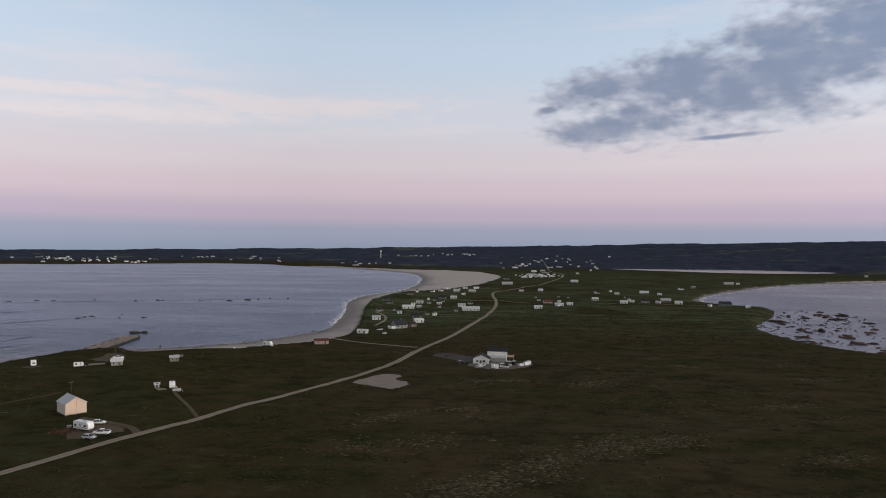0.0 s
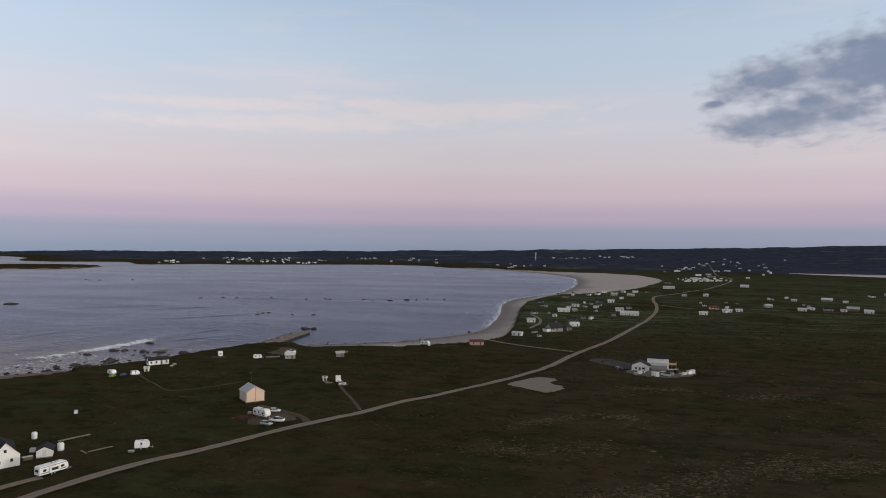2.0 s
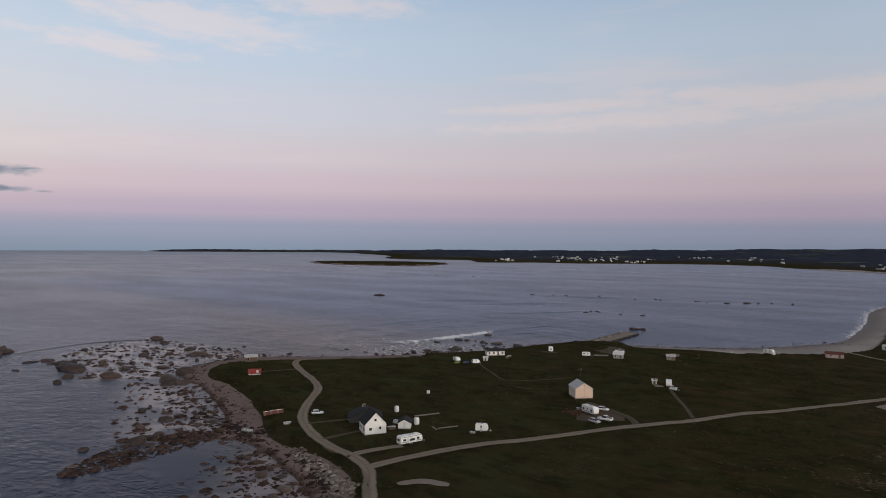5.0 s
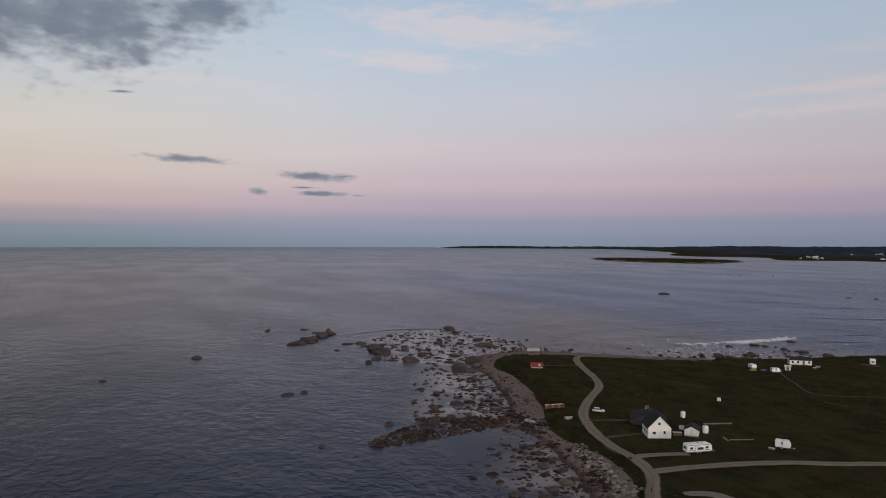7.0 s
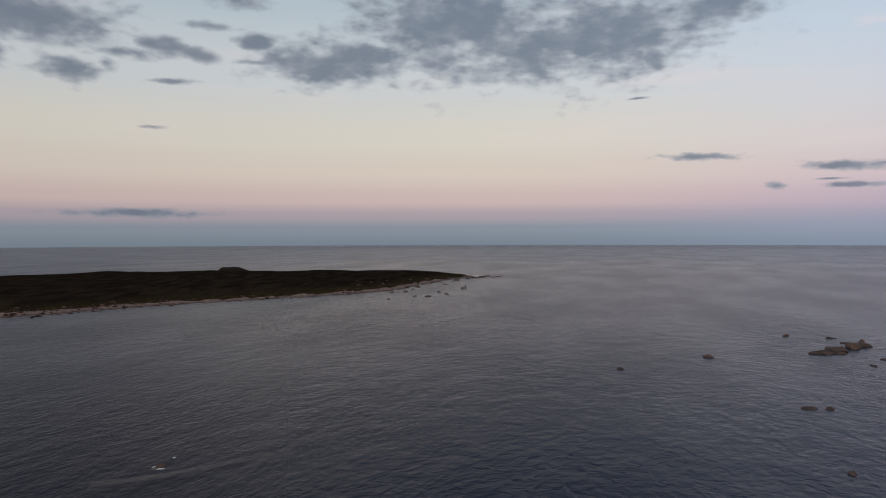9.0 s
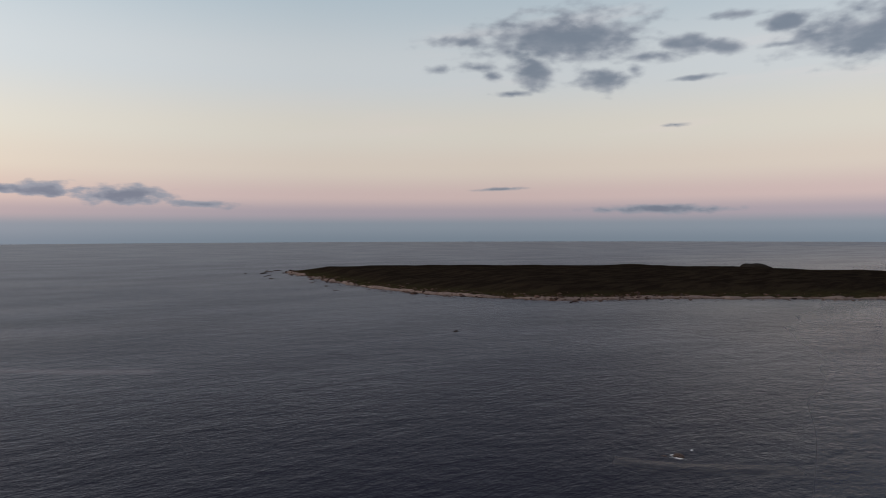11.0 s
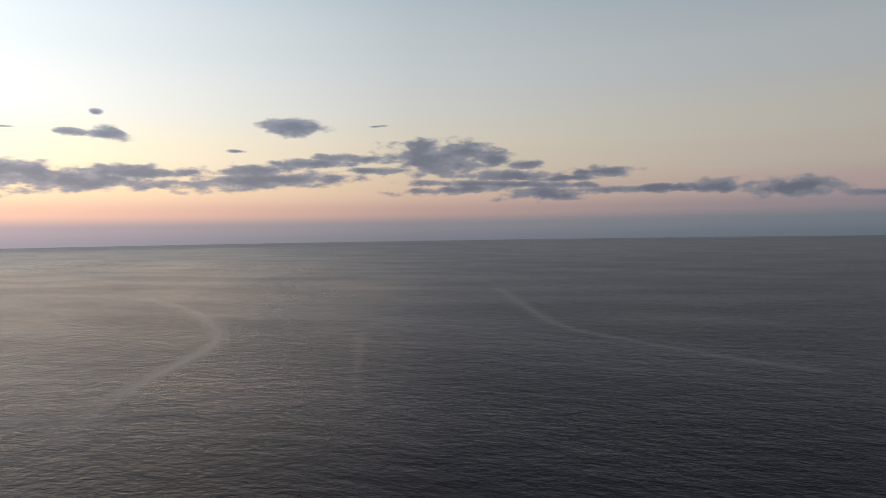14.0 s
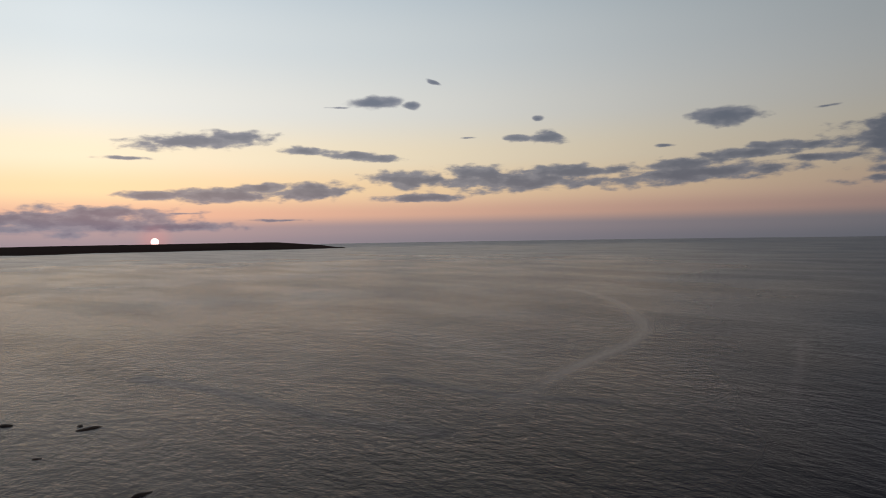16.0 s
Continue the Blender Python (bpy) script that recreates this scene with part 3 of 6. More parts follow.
ROADS = {
    "main": ([(-121, 117), (-117.6, 133), (-110.5, 148), (-101.4, 167.5), (-90.6, 186.5), (-76.4, 212), (-65.5, 234), (-50, 261), (-32, 294), (-22, 321), (-13, 360), (6, 419), (29, 521),
              (46, 610), (55, 688), (57, 780), (62, 840), (86, 900), (140, 1016), (198, 1189), (240, 1360), (262, 1500), (255, 1640), (290, 1900), (330, 2300)], 3.7),
    "point": ([(-95, 90), (-103.5, 101), (-111.9, 108.5), (-119, 116), (-130.1, 121), (-142.4, 122.5), (-159.8, 129.5), (-171.7, 136.7), (-185.4, 150.7), (-197, 165.5), (-210.8, 174.9),
               (-228.4, 183), (-246, 192), (-255, 201), (-245, 214)], 3.5),
}
ROAD_LINES = {k: (rounded([(x, y) for x, y in p], False), w) for k, (p, w) in ROADS.items()}
LANES = {"lane": ([(-13, 372), (-39, 388), (-64, 406), (-72, 424)], 2.4), "beach lane": ([(-46, 470), (-42, 500), (-44, 540), (-56, 575)], 2.6),
         "camp track": ([(-77, 216), (-84, 228), (-92, 241), (-99, 253)], 1.5), "barn drive": ([(-86, 195), (-92, 203), (-100, 207), (-112, 213)], 2.6),
         "upper drive": ([(-163.8, 131.6), (-160.6, 140), (-154.5, 150)], 2.1), "house drive": ([(-148.5, 124.3), (-147, 133), (-145, 143.5)], 2.1),
         "trailer lane": ([(-131.8, 120.6), (-130.5, 127.5), (-127.0, 135.5)], 3.2), "plot lane": ([(47, 622), (20, 622), (-15, 628), (-40, 632)], 2.2), "far plot lane": ([(56, 705), (20, 712), (-20, 716), (-50, 722)], 2.2),
         "east lane": ([(56, 712), (90, 670), (140, 690), (200, 678), (240, 668), (285, 655)], 2.4), "field path": ([(-137.8, 248.1), (-143.7, 238.2), (-149.9, 230.6), (-155.3, 224.0), (-171.7, 237.3), (-186.9, 250.4)], 0.9), "short path": ([(-145.6, 217.5), (-138.4, 219.3)], 0.8), "hut path": ([(-236.5, 185.0), (-242, 176), (-244, 170)], 1.4)}
LANE_LINES = {k: (rounded(p, False), w) for k, (p, w) in LANES.items()}
LAGOON_SHORE = rounded([(411, 1884), (640, 1864), (849, 1884), (1014, 1764), (939, 1634), (709, 1583), (576, 1676)])
SKYLINE = ([-60, -33, -27, -19, -10, 0, 8.6, 17, 26, 33, 40, 46, 55, 63, 75], [125, 122, 112, 100, 80, 64, 46, 35, 24, 17, 18, 12, 9, 8, 6])


def terrain(x, y):
    """Height above the sea and the cover of the ground, for arrays of plan points."""
    r, az = np.hypot(x, y), np.degrees(np.arctan2(-x, y))
    wob = (lattice(x, y, 14, 1) - 0.5) * 5 + (lattice(x, y, 4.5, 2) - 0.5) * 2.2
    wob = wob * np.clip(r / 300, 0.5, 6)
    main = inside(MAIN, x, y)
    isl = np.maximum(inside(ISLAND, x, y), inside(ISLET, x, y))
    beach = np.maximum(inside(SANDS[0], x, y), inside(SANDS[1], x, y)) + wob * 0.22
    stones = inside(SHINGLE, x, y) + wob * 0.3
    d = np.maximum(main + wob * np.where(beach > 0, 0.15, 0.45), isl + wob * 0.9)
    run = np.where(beach > 0, 38.0, np.where(stones > -3, 17.0, 7.0))
    z = np.where(d > 0, 4.0 * (1 - np.exp(-np.maximum(d, 0) / run)), np.maximum(d * 0.12, -3))
    land = sstep(d, 0, 30)
    z = z + land * ((lattice(x, y, 70, 3) - 0.5) * 1.6 * sstep(r, 120, 320) + (lattice(x, y, 21, 4) - 0.5) * 0.7 + (lattice(x, y, 6, 5) - 0.5) * 0.25)
    # far shore and its hills
    far = sstep(main, 20, 260) * sstep(r, 1650, 2050) * (y > 800)
    top = 58 + (np.interp(az, *SKYLINE) - 58) * 0.9
    rise = np.clip((r - 1750) / 2520, 0, 1)
    z = z + far * np.maximum(top - 4, 0) * (rise + 0.12 * np.sin(rise * 9 + az * 0.15) * rise * (1 - rise))
    z = z + far * ((lattice(x, y, 26, 6) - 0.3) * 5 + (lattice(x, y, 120, 7) - 0.5) * 8 * rise)
    # the wooded island
    wood = sstep(isl, 18, 55) * (y < 0)
    z = z + wood * (5 + 6 * sstep(isl, 30, 160) + (lattice(x, y, 60, 8) - 0.5) * 3 + (lattice(x, y, 16, 8) - 0.5) * 1.2)
    lag = sstep(inside(LAGOON_SHORE, x, y), -45, -4)
    z = z * (1 - lag) + 5.6 * lag
    road = np.full(x.shape, 1e9)
    for line, w in [*ROAD_LINES.values(), *LANE_LINES.values()]:
        road = np.minimum(road, off_line(line, x, y) - w / 2)
    near = r < 1500
    cover = {
        "sand": sstep(beach, -5, 9) * sstep(main, -60, -10),
        "shingle": np.maximum(sstep(stones, -2, 2) * (y > 0), (1 - sstep(isl, 2, 9)) * (isl > -40)),
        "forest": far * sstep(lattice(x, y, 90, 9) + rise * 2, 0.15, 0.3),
        "wet": (1 - sstep(z, 0.1, 0.55)) * 0.85 * (beach < 0) + (1 - sstep(z, 0.4, 2.4)) * 0.72 * (beach >= 0),
        "green": (y > 0) * np.clip(sstep(r, 330, 560) * (1 - sstep(r, 1500, 1900)) * (0.6 + 0.4 * sstep(60 - x + y * 0.05, 0, 120)) + 0.75 * sstep(-x - 0.42 * y, -20, 20) * (r < 420), 0, 1),
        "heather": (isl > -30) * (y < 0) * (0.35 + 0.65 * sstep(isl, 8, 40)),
        "field": sstep(r, 400, 520) * sstep(lattice(x, y, 45, 31), 0.15, 0.4),
        "dry": sstep(x + 0.25 * y, -10, 60) * near,
    }
    z = np.where(road < 6, z - 0.30 * (1 - sstep(road, 0.2, 4)), z)
    return z, cover, d


def ground_z(x, y):
    return float(terrain(np.array([float(x)]), np.array([float(y)]))[0][0])


def polar_sheet(name, radii, angles, height, keep, material, attrs=None):
    """A sheet of quads on rings about the viewpoint; quads with no kept corner are left out."""
    nr, na = len(radii), len(angles)
    rr, aa = np.meshgrid(radii, np.radians(angles), indexing="ij")
    x, y = (-rr * np.sin(aa)).ravel(), (rr * np.cos(aa)).ravel()
    z, cover, d = height(x, y)
    idx = np.arange(nr * na).reshape(nr, na)
    q = np.stack([idx[:-1, :-1], idx[1:, :-1], idx[1:, 1:], idx[:-1, 1:]], -1).reshape(-1, 4)
    q = q[keep(z, d)[q].any(axis=1)]
    used, flat_q = np.unique(q, return_inverse=True)
    me = bpy.data.meshes.new(name)
    me.vertices.add(len(used))
    me.vertices.foreach_set("co", (np.stack([x, y, z], -1)[used] * K).astype(np.float32).ravel())
    me.loops.add(flat_q.size)
    me.loops.foreach_set("vertex_index", flat_q.ravel().astype(np.int32)[::1])
    me.polygons.add(len(q))
    me.polygons.foreach_set("loop_start", np.arange(0, flat_q.size, 4, dtype=np.int32))
    me.polygons.foreach_set("use_smooth", np.ones(len(q), bool))
    me.update(calc_edges=True)
    for key, v in cover.items():
        a = me.attributes.new(key, "FLOAT", "POINT")
        a.data.foreach_set("value", v[used].astype(np.float32))
    me.materials.append(material)
    return new(name, me)


def rings(a, b, first, growth):
    out = [a]
    while out[-1] < b:
        out.append(out[-1] + max(first, out[-1] * growth))
    out[-1] = b
    return np.array(out)


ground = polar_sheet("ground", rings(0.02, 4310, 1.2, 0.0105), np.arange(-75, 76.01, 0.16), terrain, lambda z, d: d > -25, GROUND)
tagged(ground, "dark heath and grass headland with sand beaches and wooded far shore", "ground", kind="structure")
back_land = polar_sheet("ground", rings(0.02, 420, 2.5, 0.02), np.linspace(75.88, 285.0, 262), terrain, lambda z, d: (d > -12), GROUND)
tagged(back_land, "stony shore of the headland below the viewpoint", "ground", kind="structure")
isle = polar_sheet("ground", rings(380, 1300, 2.0, 0.006), np.arange(98, 164.01, 0.10), terrain, lambda z, d: d > -20, GROUND)
tagged(isle, "low wooded island with a pale stony shore", "island", kind="structure")


def strip_height(x, y):
    z, cover, d = terrain(x, y)
    az, r = np.degrees(np.arctan2(-x, y)) % 360, np.hypot(x, y)
    top = sstep(az, 240.8, 247) * (23.5 + 1.0 * lattice(x, y, 160, 3) + 0.8 * lattice(x, y, 30, 5))
    mid = 1 - np.abs(r - 3650) / 520 + (lattice(x, y, 200, 4) - 0.5) * 0.3
    d = np.where((mid > 0) & (az > 240.5), mid * 200, -50)
    cover["forest"] = np.ones(x.shape)
    return np.where(d > 0, top * np.clip(mid * 2.5, 0, 1) ** 0.5 + 2, -2), cover, d


far_point = polar_sheet("ground", rings(3000, 4300, 30, 0.005), np.arange(240, 300.01, 0.2), strip_height, lambda z, d: d > 0, GROUND)
tagged(far_point, "long low dark headland under the setting sun", "headland", kind="structure")

# ---- the sea ----
REEFS = [(-425, 672), (-350, 712), (-283, 705), (-230, 715), (-176, 770)]
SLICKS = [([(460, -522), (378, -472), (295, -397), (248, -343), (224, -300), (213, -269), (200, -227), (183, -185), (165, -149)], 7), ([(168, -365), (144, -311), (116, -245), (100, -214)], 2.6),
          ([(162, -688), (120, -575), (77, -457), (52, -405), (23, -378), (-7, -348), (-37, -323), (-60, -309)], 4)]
GUSTS = [([(300, -72), (281, -80), (247, -91), (209, -99), (181, -107), (157, -120)], 4.5), ([(48, -168), (19, -171), (-12, -175), (-42, -175)], 9), ([(230, -150), (190, -160), (150, -185)], 4)]
BREAKER = [(-281, 287), (-275, 297), (-272, 314), (-269, 346), (-268, 382), (-264, 404)]
BREAKER_2 = [(-248, 349), (-239, 374), (-226, 401)]


def sea_height(x, y):
    z, cover, d = terrain(x, y)
    r = np.hypot(x, y)
    out = np.maximum(-d, 0)
    bay = sstep(y, 330, 430) * (x < 40)
    beach = np.maximum(inside(SANDS[0], x, y), inside(SANDS[1], x, y)) > 0
    lines = np.where(beach, (np.exp(-out / 13) * 0.8 + 0.4 * np.exp(-((out - 24 - 16 * lattice(x, y, 60, 2)) / 4) ** 2) * sstep(lattice(x, y, 90, 7), 0.45, 0.7)) * sstep(y, 455, 520), np.exp(-out / 2.0) * 0.45)
    run1 = off_line(rounded(BREAKER, False), x, y)
    surf = np.maximum(np.exp(-(run1 / np.where(x > -271, 9, 4)) ** 2) * (0.5 + 0.6 * sstep(lattice(x, y, 13, 41), 0.3, 0.6)) * sstep(-y, -395, -355) * sstep(y, 280, 296), np.exp(-(off_line(rounded(BREAKER_2, False), x, y) / 3) ** 2) * 0.5)
    surf = np.maximum(surf, np.exp(-((run1 - 17 - 5 * lattice(x, y, 30, 6)) / 3.5) ** 2) * 0.6 * sstep(-y, -345, -300) * (x < -262))
    surf = np.maximum(surf, 0.55 * sstep(x, -284, -270) * sstep(out, 2, 10) * sstep(-y, -345, -300) * (y > 255) * (x < -215))
    reef = np.exp(-(off_line(np.array(REEFS, float), x, y) / 7) ** 2) * 0.42
    isle_foam = (np.exp(-out / 6) * 0.4 + np.exp(-((x + 1000) / 30) ** 2 - ((y + 195) / 16) ** 2) * 0.95) * (y < 0)
    for fx, fy in ((-1028, -172), (-1090, -147), (-948, -150)):
        u, v = (x - fx) * 0.35 - (y - fy) * 0.94, (x - fx) * 0.94 + (y - fy) * 0.35
        isle_foam = np.maximum(isle_foam, 0.5 * np.exp(-(u / 45) ** 2 - (v / 7) ** 2))
    breaker = 0.95 * np.exp(-((x + 149.6) / 2.6) ** 2 - ((y + 111.5) / 3.6) ** 2) + 0.8 * np.exp(-((x + 145.6) / 1.6) ** 2 - ((y + 120) / 1.6) ** 2) + 0.75 * np.exp(-((x + 157.6) / 1.8) ** 2 - ((y + 112.4) / 1.8) ** 2) + 0.45 * np.exp(-((x + 236) / 12) ** 2 - ((y + 339) / 4) ** 2)
    tide = sstep(inside(POOLS, x, y), -6, 10)
    tide2 = sstep(inside(EAST_POOLS, x, y), -6, 10)
    # flats carry the pink sky's reflection as painted pale tone, with pale bottom
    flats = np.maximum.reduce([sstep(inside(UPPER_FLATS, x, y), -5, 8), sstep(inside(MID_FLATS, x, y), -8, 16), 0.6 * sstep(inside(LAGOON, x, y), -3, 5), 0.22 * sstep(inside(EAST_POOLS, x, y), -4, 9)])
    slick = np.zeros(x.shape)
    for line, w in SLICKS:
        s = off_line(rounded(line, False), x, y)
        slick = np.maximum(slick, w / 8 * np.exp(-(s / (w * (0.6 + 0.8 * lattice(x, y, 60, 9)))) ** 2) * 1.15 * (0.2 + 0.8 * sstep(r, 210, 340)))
    # streak: slicks get a pale body colour in place of brighter sky reflection
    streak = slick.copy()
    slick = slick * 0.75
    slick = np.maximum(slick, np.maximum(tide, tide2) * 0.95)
    az = np.degrees(np.arctan2(-x, y)) % 360
    gusts = ((lattice(x, y, 150, 51) - 0.5) * 0.3 + (lattice(x, y, 45, 52) - 0.5) * 0.2) * (0.3 + 0.7 * sstep(az, 150, 200))
    for line, w in GUSTS:
        gusts = gusts + 0.5 * np.exp(-(off_line(rounded(line, False), x, y) / (w * (0.6 + 0.8 * lattice(x, y, 25, 53)))) ** 2)
    # sea sheen dimmed by heading and distance from the viewpoint, plus gust bands
    sheen_dim = np.clip(0.12 + 0.9 * sstep(az, 105, 145) * (1 - sstep(az, 185, 222)) + 0.4 * sstep(r, 900, 2400) + 0.5 * sstep(r, 3000, 3800) + gusts, 0, 1)
    # bay's bluer water and reflection tint, also laid by heading over open sea
    cover = {"sheen_dim": sheen_dim, "bay": np.maximum(sstep(y, 250, 420) * (0.5 + 0.5 * sstep(-x, -500, -100)) * (1 - 0.5 * sstep(-x, 700, 1500)), 0.5 * sstep(az, 50, 65) * (1 - sstep(az, 92, 130))), "ripple": 1 - 0.55 * sstep(r, 600, 2200), "foam": np.clip(np.maximum.reduce([lines * (r < 2300), surf, reef, isle_foam, breaker]) * (1 - 0.8 * tide), 0, 1), "slick": slick,
             "shoal_sheen": np.clip(0.55 * streak + np.exp(-out / 7) * 0.25 * (r < 600) + 0.9 * flats * (0.25 + 0.75 * sstep(lattice(x, y, 9, 21) * 0.6 + lattice(x, y, 3.5, 22) * 0.4, 0.3, 0.6)), 0, 1)}
    roll = np.maximum(0, np.cos(run1 * 2 * math.pi / 34)) ** 3 * np.exp(-run1 / 110) * (x < -200) * sstep(out, 15, 45)
    return 7.5 * sstep(r, 2900, 4338) + 0.55 * roll, cover, d


POOLS = rounded([(-119, 95), (-147, 107), (-186, 116), (-229, 137), (-281, 150), (-300, 190), (-330, 235), (-385, 215), (-380, 170), (-330, 150), (-250, 118), (-200, 92), (-150, 78)])
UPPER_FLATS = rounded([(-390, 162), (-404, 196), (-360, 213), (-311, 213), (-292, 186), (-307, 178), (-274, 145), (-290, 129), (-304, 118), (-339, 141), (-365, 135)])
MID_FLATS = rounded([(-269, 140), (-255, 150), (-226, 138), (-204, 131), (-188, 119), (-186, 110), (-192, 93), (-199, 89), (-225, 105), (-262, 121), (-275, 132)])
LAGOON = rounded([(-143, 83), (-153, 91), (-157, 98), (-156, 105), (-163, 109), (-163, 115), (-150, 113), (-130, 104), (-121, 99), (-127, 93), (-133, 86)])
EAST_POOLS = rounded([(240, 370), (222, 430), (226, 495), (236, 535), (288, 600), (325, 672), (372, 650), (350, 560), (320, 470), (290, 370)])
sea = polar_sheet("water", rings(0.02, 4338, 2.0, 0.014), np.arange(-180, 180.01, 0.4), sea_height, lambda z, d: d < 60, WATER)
tagged(sea, "calm grey-violet sea with small ripples and surf lines", "sea", kind="structure")


# ---- parts and things ----
def part(name, bm, material, parent=None, label=""):
    me = bpy.data.meshes.new(name)
    bm.to_mesh(me)
    bm.free()
    me.materials.append(material)
    ob = new(name, me)
    ob.parent = parent
    if label:
        tagged(ob, label)
    return ob


def share(name, me, parent, m):
    ob = new(name, me)
    ob.parent = parent
    ob.matrix_basis = m
    return ob


def thing(name, x, y, turn=0.0, label="", category="", group="", lift=0.0, z=None):
    ob = new(name)
    ob.empty_display_size = 0.3
    ob.matrix_basis = pose(x * K, y * K, (ground_z(x, y) if z is None else z) * K + lift, 0, 0, turn)
    return tagged(ob, label, category, group)


def box(bm, x0, x1, y0, y1, z0, z1, bevel=0.0):
    r = bmesh.ops.create_cube(bm, size=1.0)
    for v in r["verts"]:
        v.co = Vector(((x0 + x1) / 2 + v.co.x * (x1 - x0), (y0 + y1) / 2 + v.co.y * (y1 - y0), (z0 + z1) / 2 + v.co.z * (z1 - z0)))
    if bevel:
        bmesh.ops.bevel(bm, geom=list({e for v in r["verts"] for e in v.link_edges}), offset=bevel, segments=2, affect="EDGES")
    return bm


def boxed(*a, bevel=0.0):
    return box(bmesh.new(), *a, bevel=bevel)


def rod(bm, a, b, r0, r1=None, sides=8):
    a, b = Vector(a), Vector(b)
    m = Matrix.Translation((a + b) / 2) @ (b - a).to_track_quat("Z", "Y").to_matrix().to_4x4()
    bmesh.ops.create_cone(bm, cap_ends=True, segments=sides, radius1=r0, radius2=r0 if r1 is None else r1, depth=(b - a).length, matrix=m)
    return bm


def prism(bm, profile, x0, x1):
    """A profile in (y, z), drawn out along x."""
    a = [bm.verts.new((x0, y, z)) for y, z in profile]
    b = [bm.verts.new((x1, y, z)) for y, z in profile]
    bm.faces.new(a[::-1])
    bm.faces.new(b)
    for i in range(len(a)):
        j = (i + 1) % len(a)
        bm.faces.new((a[i], a[j], b[j], b[i]))
    bmesh.ops.recalc_face_normals(bm, faces=bm.faces)
    return bm


def mesh_of(name, bm, material):
    me = bpy.data.meshes.new(name)
    bm.to_mesh(me)
    bm.free()
    me.materials.append(material)
    return me


# ---- swell: low ridges of water running in towards the shore ----
def swell(line, width, height):
    pts = [Vector(p) for p in rounded(line, False, 3)]
    dense = []
    for a, b in zip(pts, pts[1:]):
        n = max(1, int((b - a).length / 2.5))
        dense += [a.lerp(b, k / n) for k in range(n)]
    dense.append(pts[-1])
    bm, rows = bmesh.new(), []
    for i, p in enumerate(dense):
        t = (dense[min(i + 1, len(dense) - 1)] - dense[max(i - 1, 0)]).normalized()
        end = min(1.0, 4 * i / len(dense), 4 * (len(dense) - 1 - i) / len(dense))
        h = height * end * (0.75 + 0.6 * noise.noise((p.x * 0.05, p.y * 0.05, 1.0)) + 0.3 * noise.noise((p.x * 0.2, p.y * 0.2, 6.0)))
        shift = 3.0 * noise.noise((p.x * 0.03, p.y * 0.03, 9.0))
        rows.append([bm.verts.new(((p.x - t.y * (o * width + shift)) * K, (p.y + t.x * (o * width + shift)) * K, h * math.exp(-(o * 1.9) ** 2) - (0.06 if abs(o) == 1 else 0.0))) for o in (-1, -0.75, -0.5, -0.3, -0.12, 0, 0.12, 0.3, 0.5, 0.75, 1)])
    for a, b in zip(rows, rows[1:]):
        for j in range(10):
            bm.faces.new((a[j], b[j], b[j + 1], a[j + 1]))
    bmesh.ops.recalc_face_normals(bm, faces=bm.faces)
    for f in bm.faces:
        f.smooth = True
        if f.normal.z < 0:
            f.normal_flip()
    ob = part("water", bm, WATER)
    for key, v in (("ripple", 0.7), ("sheen_dim", 0.3), ("bay", 1.0 if dense[0].y > 230 else 0.0)):
        ob.data.attributes.new(key, "FLOAT", "POINT").data.foreach_set("value", [v] * len(ob.data.vertices))
    return tagged(ob, "low ridge of swell running in towards the shore", "swell", kind="structure")


for line, w, h in (([(-450, 660), (-431, 666), (-375, 688), (-310, 712), (-248, 728), (-179, 771), (-150, 790)], 9, 1.3), ([(-345, 470), (-319, 493), (-306, 506), (-296, 531), (-285, 560)], 7, 1.0),
                   ([(-252, 368), (-246, 381), (-233, 402), (-226, 415)], 4, 0.8), ([(-310, 300), (-309, 323), (-309, 362), (-304, 412), (-296, 440)], 5, 0.9), ([(-475, 520), (-458, 537), (-424, 571), (-405, 590)], 8, 1.0),
                   ([(-410, 522), (-391, 545), (-358, 584), (-340, 610)], 8, 1.1), ([(-268, 378), (-263, 409), (-256, 430)], 4, 0.9), ([(-345, 310), (-348, 350), (-344, 395), (-332, 440)], 6, 0.7), ([(-392, 128), (-402, 150), (-404, 178), (-392, 206)], 4, 0.8),
                   ([(-166, -88), (-155, -97), (-143, -107), (-134, -119)], 4.5, 0.28), ([(-230, 640), (-190, 690), (-150, 720)], 8, 0.7)):
    swell(line, w, h * 0.6)

